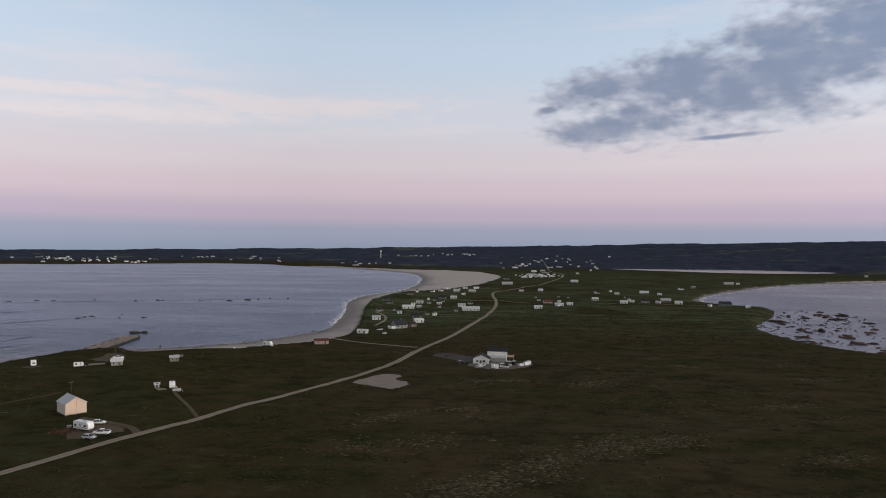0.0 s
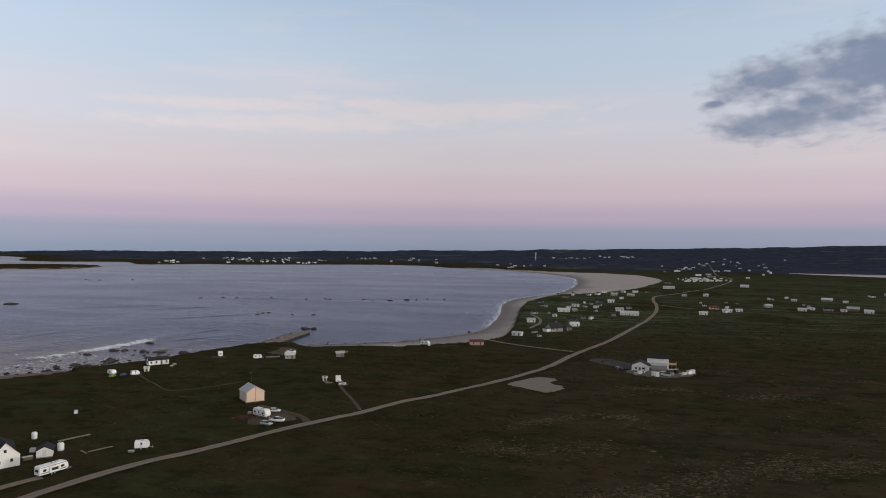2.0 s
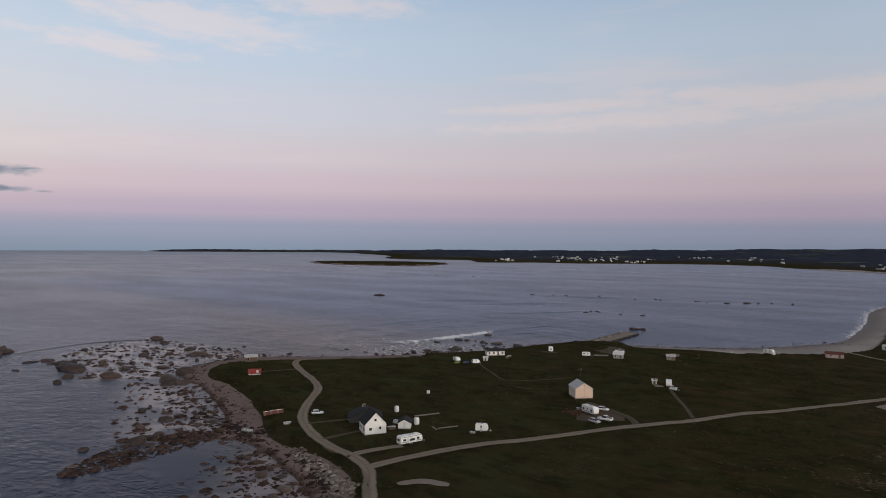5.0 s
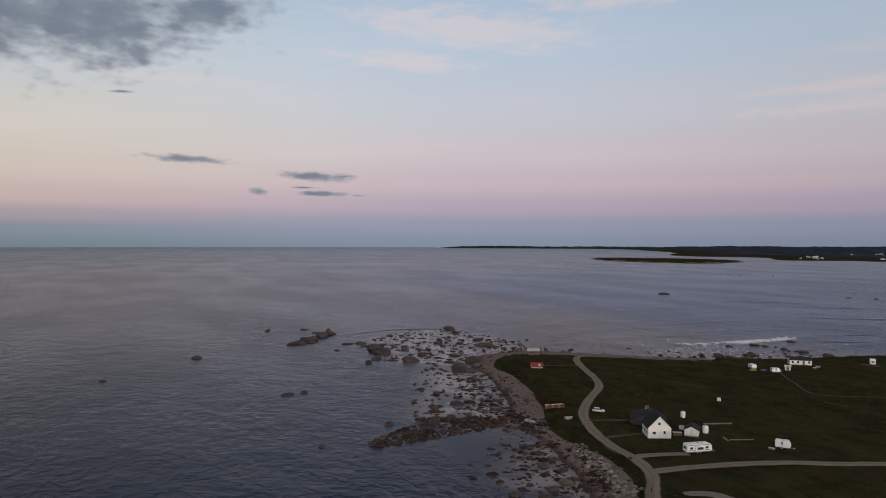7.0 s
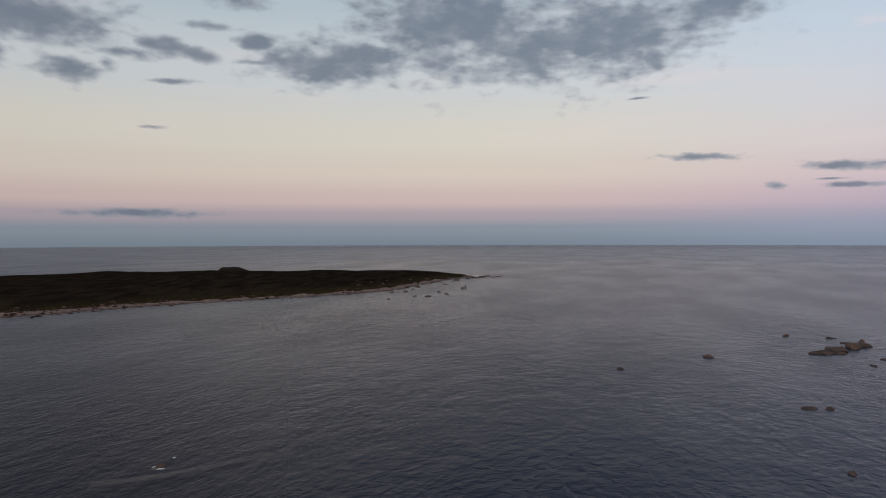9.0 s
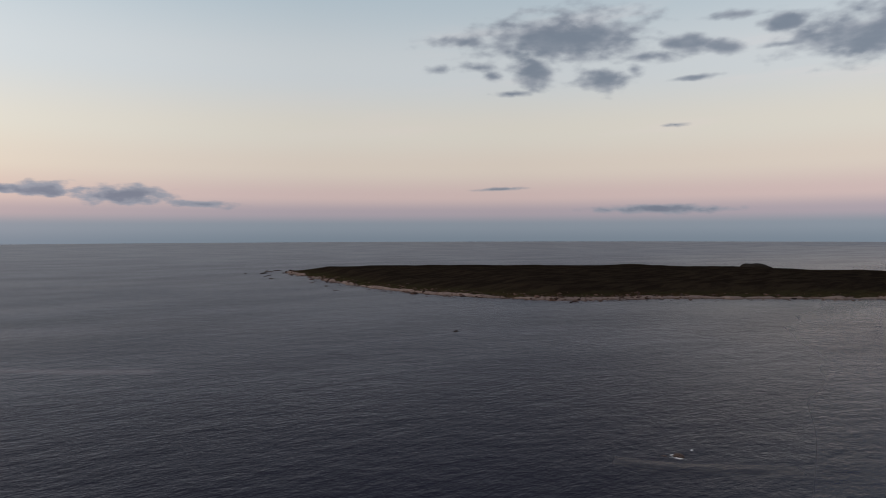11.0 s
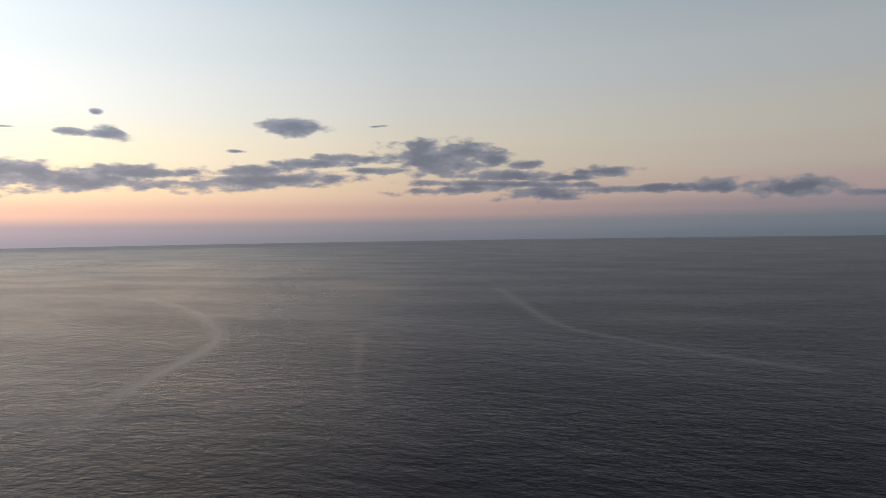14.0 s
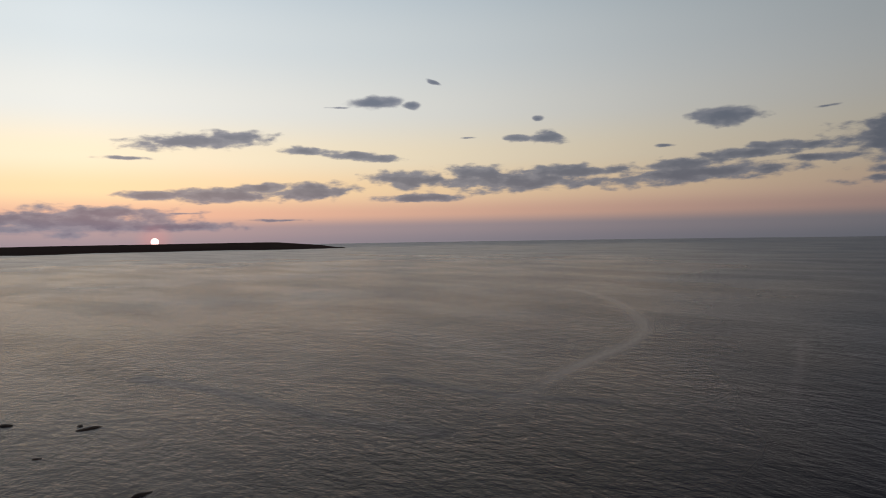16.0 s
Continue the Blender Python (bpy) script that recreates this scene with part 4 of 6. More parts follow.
# ---- roads ----
def ribbon(name, line, width, material, lift, label):
    pts = [Vector((x, y)) for x, y in line]
    dense = []
    for a, b in zip(pts, pts[1:]):
        n = max(1, int((b - a).length / (2.0 if b.length < 420 else 5.0)))
        dense += [a.lerp(b, k / n) for k in range(n)]
    dense.append(pts[-1])
    bm, rows = bmesh.new(), []
    xs, ys, offs = [], [], (-0.5, -0.38, -0.25, -0.12, 0.0, 0.12, 0.25, 0.38, 0.5)
    for i, p in enumerate(dense):
        t = (dense[min(i + 1, len(dense) - 1)] - dense[max(i - 1, 0)]).normalized()
        w = width * (0.96 + 0.2 * noise.noise((p.x * 0.12, p.y * 0.12, 3.0)) + 0.12 * noise.noise((p.x * 0.5, p.y * 0.5, 1.0)))
        for o in offs:
            xs.append(p.x - t.y * o * w)
            ys.append(p.y + t.x * o * w)
    zs = terrain(np.array(xs), np.array(ys))[0]
    k = 0
    for i in range(len(dense)):
        crown = (0.0, 0.03, 0.05, 0.08, 0.10, 0.08, 0.05, 0.03, 0.0)
        mid = max(zs[k:k + 9])
        rows.append([bm.verts.new((xs[k + j] * K, ys[k + j] * K, (0.5 * (mid + zs[k + j]) + lift + crown[j]) * K)) for j in range(9)])
        k += 9
    for a, b in zip(rows, rows[1:]):
        for j in range(8):
            bm.faces.new((a[j], b[j], b[j + 1], a[j + 1]))
    bmesh.ops.recalc_face_normals(bm, faces=bm.faces)
    for f in bm.faces:
        f.smooth = True
    ob = part(name, bm, material)
    side = ob.data.attributes.new("across", "FLOAT", "POINT")
    side.data.foreach_set("value", [2 * abs(o) for _ in dense for o in offs])
    return tagged(ob, label, "road", kind="structure")


ribbon("road", *ROAD_LINES["main"], GRAVEL, 0.16, "pale unpaved gravel road winding across the heath")
ribbon("road", *ROAD_LINES["point"], GRAVEL, 0.12, "curving gravel lane along the shore of the point")
for key, (line, w) in LANE_LINES.items():
    ribbon("track", line, w, GRAVEL if "lane" in key else TRACK, 0.09, "narrow gravel track through grass")


def patch(name, outline, material, lift, label, category):
    pts = rounded(outline, True, 1)
    pts = np.concatenate([np.stack([a + (b - a) * t for t in (0, 0.25, 0.5, 0.75)]) for a, b in zip(pts, np.roll(pts, -1, axis=0))])
    bm = bmesh.new()
    cx, cy = pts.mean(axis=0)
    grid, n = [], 8
    for k in range(n + 1):
        f = k / n
        ring = []
        for x, y in pts:
            g = f * (1 + 0.10 * noise.noise((x * 0.35, y * 0.35, 2.0)) + 0.08 * noise.noise((x * 1.1, y * 1.1, 7.0)))
            x, y = cx + (x - cx) * g, cy + (y - cy) * g
            ring.append((x, y))
        grid.append(ring)
    verts = []
    for k, ring in enumerate(grid):
        xs, ys = np.array([p[0] for p in ring]), np.array([p[1] for p in ring])
        zs = terrain(xs, ys)[0] + lift - (0.1 if k == n else 0)
        verts.append([bm.verts.new((x * K, y * K, z * K)) for x, y, z in zip(xs, ys, zs)])
    for a, b in zip(verts[1:], verts[2:]):
        for i in range(len(a)):
            j = (i + 1) % len(a)
            bm.faces.new((a[i], a[j], b[j], b[i]))
    bm.faces.new(verts[1])
    for v in verts[0]:
        bm.verts.remove(v)
    bmesh.ops.recalc_face_normals(bm, faces=bm.faces)
    return tagged(part(name, bm, material), label, category, kind="structure")


patch("gravel_pad", [(-37, 271.6), (-33, 279), (-26, 291), (-15, 287), (-20, 278.5), (-11.5, 273), (-18, 259.5), (-26.5, 266)], PALE_GRAVEL, 0.12, "pale flat crushed-stone building pad beside the road", "gravel pad")
patch("gravel_pad", [(-94, 194), (-102, 187), (-108, 196), (-108, 206), (-97, 208), (-91, 200)], TRACK, 0.07, "trodden gravel yard beside the barn", "gravel yard")
patch("gravel_pad", [(-107.5, 113), (-104, 119), (-97, 120), (-96.5, 117.5), (-102, 116), (-105, 111.5)], PALE_GRAVEL, 0.1, "small pale gravel clearing near the junction", "gravel pad")
pond_pts = LAGOON_SHORE
pbm = bmesh.new()
pbm.faces.new([pbm.verts.new((x * K, y * K, 5.75 * K)) for x, y in pond_pts])
bmesh.ops.recalc_face_normals(pbm, faces=pbm.faces)
for f in pbm.faces:
    if f.normal.z < 0:
        f.normal_flip()
tagged(part("water", pbm, WATER), "long still lagoon behind the far beach", "lagoon", kind="structure")

# ---- houses ----
WIN_FRAME = mesh_of("window_frame", boxed(-0.55, 0.55, -0.04, 0.05, -0.65, 0.65), WHITE)
WIN_DARK = mesh_of("window_frame", boxed(-0.55, 0.55, -0.04, 0.05, -0.65, 0.65), TIMBER)
WIN_PANE = mesh_of("pane", boxed(-0.45, 0.45, -0.02, 0.07, -0.55, 0.55), GLASS)
DOOR_LEAF = mesh_of("door", boxed(-0.5, 0.5, -0.04, 0.07, 0.0, 2.05), BROWN)
DOOR_WHITE = mesh_of("door", boxed(-0.5, 0.5, -0.04, 0.07, 0.0, 2.05), ROOF_WHITE)
KNOB = mesh_of("handle", boxed(-0.05, 0.05, 0.06, 0.12, -0.05, 0.05), STEEL)


def add_window(parent, x, y, z, turn, sx=1.0, sz=1.0, frame_me=None):
    w = share("window", frame_me or WIN_FRAME, parent, pose(x, y, z, 0, 0, turn) @ Matrix.Diagonal((sx, 1, sz, 1)))
    share("pane", WIN_PANE, w, Matrix())
    return w


def add_door(parent, x, y, z, turn, me=None):
    d = share("door", me or DOOR_LEAF, parent, pose(x, y, z, 0, 0, turn))
    share("handle", KNOB, d, pose(0.38, 0, 1.0))
    return d


def gable_roof(length, width, eave, rise, over, thick):
    """Two slabs meeting at the ridge, which runs along x."""
    bm = bmesh.new()
    run = width / 2 + over
    drop = rise * over / (width / 2)
    up = thick
    prof = [(-run, eave - drop), (0, eave + rise), (run, eave - drop), (run, eave - drop + up), (0, eave + rise + up * 1.15), (-run, eave - drop + up)]
    return prism(bm, prof, -length / 2 - over, length / 2 + over)


def house(x, y, turn, length, width, eave, rise, wall, roof, label, category="house", group="", windows=3, door=1, chimney=False, gable_windows=1, name="house", trim=None, door_me=None, sink=0.25, over=0.35):
    """A gabled house: ridge along its own x, with foundation, walls, roof, windows, a door."""
    h = thing(name, x, y, turn, label, category, group)
    l2, w2 = length / 2, width / 2
    part("foundation", boxed(-l2 + 0.06, l2 - 0.06, -w2 + 0.06, w2 - 0.06, -0.9, sink), CONCRETE, h)
    prof = [(-w2, sink), (w2, sink), (w2, eave), (0, eave + rise), (-w2, eave)]
    part("wall", prism(bmesh.new(), prof, -l2, l2), wall, h)
    part("roof", gable_roof(length, width, eave, rise, over, 0.16), roof, h)
    z = sink + min(1.45, (eave - sink) * 0.56)
    for side, turned in ((-1, 180), (1, 0)):
        n = windows
        for k in range(n):
            wx = -l2 + length * (k + 0.5) / n
            if door and side == -1 and k == n // 2:
                add_door(h, wx, side * w2, sink, turned, door_me)
                continue
            add_window(h, wx, side * w2, z, turned, min(1.0, length / n * 0.5), min(1.0, (eave - sink) / 2.4))
    for side, turned in ((-1, 90), (1, -90)):
        if gable_windows >= 1 and width > 3.5:
            for wy in ((-0.22, 0.22) if gable_windows > 1 else (0.0,)):
                add_window(h, side * l2, wy * width, z, turned, 0.9, 0.9)
        if gable_windows > 1 and rise > 2.2:
            add_window(h, side * l2, 0.0, eave + rise * 0.32, turned, 0.8, 0.8)
    if chimney:
        c = part("chimney", boxed(-0.35, 0.35, -0.35, 0.35, eave, eave + rise + 0.9), BROWN, h, "brick-brown chimney")
        c.matrix_basis = pose(length * 0.18, 0.2, 0)
        part("cap", boxed(-0.43, 0.43, -0.43, 0.43, eave + rise + 0.9, eave + rise + 1.02), CONCRETE, c)
    return h


def facing(x, y):
    """The turn that sets a house's long side square to the camera's line of sight."""
    return math.degrees(math.atan2(-x, y))


# white village cottages along the beach road: place, length, turn off square, wall, roof
COTTAGES = [(-67.9, 385, 10.5, 8, PINK, ROOF_RED), (-50, 431, 8.5, -20, WHITE, ROOF_WHITE), (-49, 509, 8, 5, WHITE, ROOF_GREY), (-17, 492, 9, 20, WHITE, ROOF_WHITE), (-20, 530, 11, 0, DARK, ROOF_DARK),
            (-53, 577, 7, 30, GREY, ROOF_DARK), (-30, 607, 12.5, 0, WHITE, ROOF_WHITE), (-21, 614, 5, 10, GREY, ROOF_GREY), (-22, 663, 8.5, -15, WHITE, ROOF_GREY), (-13, 664, 5, 60, GREY, ROOF_DARK),
            (-3, 657, 6, 10, WHITE, ROOF_WHITE), (0, 734, 11, 5, DARK, ROOF_DARK), (12, 733, 9, 0, WHITE, ROOF_WHITE), (18, 636, 9.5, 0, WHITE, ROOF_GREY)]
COTTAGES += [(25, 597, 18, -2, WHITE, ROOF_WHITE), (27, 663, 6, 25, GREY, ROOF_DARK), (-37, 781, 10, 15, BROWN, ROOF_DARK), (-57, 687, 8, -10, TEAL, ROOF_DARK), (-2, 847, 8, 60, WHITE, ROOF_DARK),
             (6, 883, 8, 20, WHITE, ROOF_GREY), (-12, 825, 6, -30, WHITE, ROOF_RED), (17, 829, 10, 0, GREY, ROOF_GREY), (24, 781, 5, 10, WHITE, ROOF_WHITE), (36, 832, 11, -8, PINK, ROOF_GREY),
             (45, 914, 9, 10, WHITE, ROOF_WHITE), (60, 930, 6, 0, GREY, ROOF_DARK), (30, 912, 7, -25, WHITE, ROOF_GREY)]
COTTAGES += [(98, 1039, 19, 5, WHITE, ROOF_GREY), (110, 1190, 14, 0, GREY, ROOF_DARK), (192, 1826, 18, 0, WHITE, ROOF_WHITE), (291, 1860, 18, 0, WHITE, ROOF_WHITE), (318, 1869, 18, 0, WHITE, ROOF_GREY),
             (100, 708, 5, 0, WHITE, ROOF_DARK), (87, 621, 9.5, 0, WHITE, ROOF_WHITE), (104, 676, 11, 10, PINK, ROOF_RED), (111, 650, 11, 0, WHITE, ROOF_WHITE), (98, 853, 7, 10, GREY, ROOF_WHITE),
             (124, 868, 7, -20, WHITE, ROOF_WHITE)]
COTTAGES += [(122, 656, 7.5, 5, WHITE, ROOF_WHITE), (160, 719, 9.5, 30, GREY, ROOF_GREY), (181, 683, 10, 0, WHITE, ROOF_WHITE), (192, 692, 7, 80, WHITE, ROOF_GREY), (206, 695, 10.5, 10, GREY, ROOF_DARK),
             (216, 685, 6, -20, WHITE, ROOF_WHITE), (230, 705, 12, 5, BROWN, ROOF_GREY), (233, 675, 10, 0, WHITE, ROOF_WHITE), (211, 829, 7, 15, WHITE, ROOF_GREY), (249, 845, 13, 0, GREY, ROOF_WHITE),
             (262, 826, 7, 0, WHITE, ROOF_WHITE), (327, 939, 9, 30, WHITE, ROOF_DARK), (360, 984, 8, 0, GREY, ROOF_GREY), (457, 1094, 17, 10, PINK, ROOF_GREY)]
COTTAGES += [(473, 1097, 7, 0, WHITE, ROOF_WHITE), (276, 669, 13, 20, TEAL, ROOF_DARK), (288, 645, 5, 0, WHITE, ROOF_WHITE), (211, 1096, 14, 0, WHITE, ROOF_WHITE), (126, 880, 7, 10, WHITE, ROOF_WHITE),
             (288, 1465, 9, 0, WHITE, ROOF_WHITE), (922, 1490, 9, 0, WHITE, ROOF_WHITE), (178, 1377, 16, 5, WHITE, ROOF_GREY), (190, 1325, 17, -10, GREY, ROOF_WHITE), (153, 1267, 10, 0, WHITE, ROOF_WHITE),
             (227, 1513, 20, 0, WHITE, ROOF_RED), (210, 1578, 13, 15, WHITE, ROOF_WHITE), (211, 1331, 9, 0, WHITE, ROOF_WHITE), (241, 1650, 14, 0, WHITE, ROOF_GREY)]
WALL_WORDS = {WHITE: "white clapboard", PINK: "faded pink clapboard", DARK: "dark-stained timber", RED: "red-painted", GREY: "weathered grey shingled", BROWN: "brown boarded", TEAL: "dark teal clapboard"}
ROOF_WORDS = {ROOF_WHITE: "a pale roof", ROOF_GREY: "a grey metal roof", ROOF_DARK: "a dark shingled roof", ROOF_RED: "a red-brown roof"}
dice = random.Random(4)
for x, y, length, off, wall, roof in COTTAGES:
    length = length * (0.9 if length < 6 else (0.84 if length < 12 else 0.95))
    size = "long low" if length > 12 else ("small" if length < 7 else "single-storey")
    eave = 2.0 if length < 6 else 2.25
    width = min(7.5, max(3.2, length * dice.uniform(0.55, 0.72)))
    house(x, y, facing(x, y) + off, length, width, eave, width * dice.uniform(0.2, 0.34), wall, roof,
          "%s %s cottage with %s" % (size, WALL_WORDS[wall], ROOF_WORDS[roof]), group="village cottages", windows=max(2, int(length / 3)), chimney=dice.random() < 0.3, sink=0.3, gable_windows=1)

# the large dark-roofed house by the beach lane, with its lean-to
big = house(-29, 459, facing(-30, 462) + 36, 10.5, 8.0, 2.7, 3.6, GREY, ROOF_DARK, "big grey shingled house with a steep dark roof", windows=3, gable_windows=2, chimney=True)
part("porch", boxed(-8.8, -5.25, -3.2, 2.4, -0.3, 2.4), WHITE, big, "low white porch")
part("porch_roof", boxed(-9.1, -5.62, -3.5, 2.7, 2.4, 2.6), ROOF_DARK, big)
house(-20.5, 468, facing(-20, 468) + 40, 5.5, 4.2, 2.4, 1.3, BROWN, ROOF_DARK, "small brown boarded shed beside the big house", "shed", name="shed", windows=2)

# the white two-storey house with its annexe, deck and gravel yard
wh = house(26.5, 327, facing(27, 325) - 2, 10.6, 6.6, 5.6, 1.35, WHITE, ROOF_DARK, "white two-storey house with a dark shingled roof on the heath", windows=4, gable_windows=2, door=0, sink=0.5)
wing = part("annexe", prism(bmesh.new(), [(-4.2, -0.5), (4.2, -0.5), (4.2, 3.0), (0, 4.9), (-4.2, 3.0)], -3.6, 3.6), WHITE, wh, "low white gabled annexe")
wing.matrix_basis = pose(-8.2, -9.5, 0, 0, 0, 90)
wing_roof = part("annexe_roof", gable_roof(7.2, 8.4, 3.0, 1.9, 0.35, 0.16), ROOF_DARK, wh)
wing_roof.matrix_basis = pose(-8.2, -9.5, 0, 0, 0, 90)
add_window(wh, -10.2, -13.1, 1.5, 180, 1.0, 0.9)
add_window(wh, -6.6, -13.1, 1.5, 180, 1.6, 0.9)
add_door(wh, -8.4, -13.1, 0.0, 180)
part("terrace_wall", boxed(-14.2, -1.0, -16.2, -15.9, -1.2, 0.75), CONCRETE, wh, "pale low terrace wall")
part("terrace", boxed(-14.0, -1.2, -15.9, -13.2, -1.2, 0.12), CONCRETE, wh)
part("steps", boxed(-0.9, 1.2, -15.6, -13.0, -1.0, 0.3, bevel=0.05), CONCRETE, wh)
part("link", prism(bmesh.new(), [(-2.0, 0), (2.0, 0), (2.0, 2.6), (0, 3.5), (-2.0, 2.6)], -3.4, 4.2), GREY, wh, "grey connecting porch").matrix_basis = pose(0.5, -5.2, 0)
part("link_roof", gable_roof(7.6, 4.0, 2.6, 0.9, 0.25, 0.14), ROOF_GREY, wh).matrix_basis = pose(0.9, -5.2, 0)
deck = part("deck", boxed(4.85, 9.2, -3.2, 2.4, 2.55, 2.75), NEW_TIMBER, wh, "raised fresh timber deck")
for k, (px, py) in enumerate(((5.1, -3), (9.0, -3), (9.0, 2.2), (5.1, 2.2), (7.0, -3))):
    share("post", mesh_of("post", boxed(-0.09, 0.09, -0.09, 0.09, -0.6, 3.7), NEW_TIMBER), deck, pose(px, py, 0))
part("rail", boxed(4.9, 9.2, -3.2, -3.1, 3.6, 3.72), NEW_TIMBER, deck)
part("rail", boxed(9.1, 9.2, -3.2, 2.4, 3.6, 3.72), NEW_TIMBER, deck)
patch("gravel_pad", [(11, 316), (13, 307), (23, 302), (34, 305), (42, 311), (41, 319), (30, 321), (18, 323)], make_gravel("yard_gravel", (0.11, 0.09, 0.078), (0.20, 0.17, 0.15)), 0.08, "pale gravel yard round the white house", "gravel yard")
patch("gravel_pad", [(-8, 346), (2.5, 354), (14, 342), (20, 336), (15, 315), (6, 330)], make_gravel("dark_gravel", (0.05, 0.044, 0.042), (0.09, 0.08, 0.075)), 0.08, "dark grey gravel driveway of the white house", "driveway")

# the white gabled house at the junction, its dark wing and outbuildings
gh = house(-142.2, 139.3, 150, 8.0, 7.2, 3.6, 3.7, WHITE, ROOF_DARK, "white gabled house with a steep black roof beside the junction", windows=3, gable_windows=0, door=0, sink=0.35, over=0.3)
add_window(gh, -4.0, 1.7, 2.0, 90, 1.1, 0.75)
add_window(gh, -4.0, -1.5, 2.2, 90, 0.7, 0.8)
add_window(gh, -4.0, 0.1, 4.9, 90, 0.8, 0.75)
gw = house(-153.6, 147.2, 138, 8.5, 11.5, 1.9, 2.6, DARK, ROOF_DARK, "low dark-sided bungalow with a broad black gable roof", "bungalow", windows=4, gable_windows=1, chimney=True, name="bungalow")
part("flue", rod(bmesh.new(), (1.5, 0.8, 3.4), (1.5, 0.8, 5.4), 0.12), STEEL, gw, "thin steel flue")
sh = house(-138.0, 148.5, 128, 5.2, 4.2, 2.1, 1.1, WHITE, ROOF_DARK, "small white garden shed with a dark roof", "shed", name="shed", windows=1, door=0, gable_windows=0)
add_door(sh, -2.6, 0, 0.25, 90, DOOR_WHITE)


def drum_tank(x, y, r, h, label, lying=False):
    t = thing("water_tank", x, y, 40, label, "tank")
    bm = bmesh.new()
    bmesh.ops.create_cone(bm, cap_ends=True, segments=24, radius1=r, radius2=r, depth=h, matrix=Matrix.Translation((0, 0, h / 2)))
    bmesh.ops.bevel(bm, geom=[e for e in bm.edges if abs(e.verts[0].co.z - e.verts[1].co.z) < 0.01], offset=min(r, h) * 0.28, segments=3, affect="EDGES")
    body = part("body", bm, SHELL, t)
    if lying:
        body.matrix_basis = pose(0, h / 2, r + 0.35, 90, 0, 0)
        for s in (-0.5, 0.5):
            part("stand", boxed(-r * 0.8, r * 0.8, s * h * 0.6 - 0.08, s * h * 0.6 + 0.08, -0.3, r * 0.7), TIMBER, t)
    else:
        part("stand", boxed(-r * 0.9, r * 0.9, -r * 0.9, r * 0.9, -0.3, 0.06), CONCRETE, t)
        part("lid", rod(bmesh.new(), (0, 0, h - 0.02), (0, 0, h + 0.12), r * 0.35, sides=16), STEEL, body)
    return t


drum_tank(-152.8, 160.5, 0.85, 2.2, "white upright plastic water tank on grass")
drum_tank(-137.4, 153.0, 0.95, 2.4, "white plastic tank beside the garden shed")

# the plywood barn above the gravel yard
barn = thing("barn", -118.2, 219.0, 137, "unpainted plywood barn with a grey metal roof on short piers", "barn")
for bx in (-4.0, -1.3, 1.3, 4.0):
    for by in (-3.3, 0, 3.3):
        part("pier", boxed(bx - 0.18, bx + 0.18, by - 0.18, by + 0.18, -1.0, 0.5), CONCRETE, barn)
part("wall", prism(bmesh.new(), [(-3.6, 0.5), (3.6, 0.5), (3.6, 4.3), (0, 6.5), (-3.6, 4.3)], -4.3, 4.3), CREAM, barn)
part("side_wall", boxed(-4.25, 4.25, 3.59, 3.64, 0.55, 4.25), make_paint("pale_housewrap", (0.62, 0.55, 0.50), 0.6, 0, 0.2), barn, "pale wrapped side wall")
part("roof", gable_roof(8.6, 7.2, 4.3, 2.2, 0.35, 0.14), ROOF_GREY, barn)
part("batten", boxed(-4.36, -4.3, -0.04, 0.04, 0.6, 6.3), BROWN, barn)
part("sill_beam", boxed(-4.4, 4.4, -3.7, 3.7, 0.3, 0.52), TIMBER, barn)

# huts along the shore
house(-144.2, 304, 20, 5.2, 4.2, 2.3, 1.3, GREY, ROOF_WHITE, "small grey hut with a pale gable roof on grass", "hut", name="hut", windows=2)
house(-124.7, 319, 25, 4.4, 3.4, 2.2, 0.8, TIMBER, ROOF_GREY, "little weathered grey hut near the beach", "hut", name="hut", windows=2)
house(-194.5, 273.5, 50, 10, 4.6, 2.6, 1.2, WHITE, ROOF_DARK, "long white cottage with a dark low roof near the surf", "cottage", windows=4)
house(-239.8, 167, 52, 5.4, 4.0, 1.0, 1.5, WHITE, RED, "low white beach hut under a red roof on grass", "hut", name="hut", windows=2, door_me=DOOR_WHITE)
house(-267, 184, 58, 6.2, 4.2, 2.4, 0.9, BROWN, ROOF_GREY, "brown boarded fishing hut at the shore", "hut", name="hut", windows=2)
house(-106.8, 257, 22, 1.9, 1.7, 1.7, 0.5, WHITE, ROOF_WHITE, "tiny white privy beside the camper", "privy", name="privy", windows=1, gable_windows=0)
house(-187.8, 256.7, 30, 2.2, 1.9, 1.9, 0.6, WHITE, ROOF_WHITE, "tiny white hut beside the long cottage", "hut", name="hut", windows=1, gable_windows=0)

# collapsed hut on the shingle edge
wreck = thing("ruined_hut", -180, 132.5, 63, "fallen faded-red boarded hut wall on the shingle edge", "ruin")
for k in range(9):
    b = part("board", boxed(-0.38, 0.38, -0.03, 0.03, 0, 1.55), ROOF_RED if k % 3 else BROWN, wreck)
    b.matrix_basis = pose(-3.2 + k * 0.8, 0.05 * (k % 2), -0.15 + 0.06 * k, -28 + 2 * (k % 3), 0, 0)
part("rail", boxed(-3.6, 3.6, 0.55, 0.75, 1.25, 1.42), WHITE, wreck).matrix_basis = pose(0, 0, 0, 0, -4, 0)
part("post", boxed(-3.5, -3.3, 0.4, 0.6, -0.4, 1.5), TIMBER, wreck)
part("post", boxed(3.3, 3.5, 0.4, 0.6, -0.4, 1.7), TIMBER, wreck)


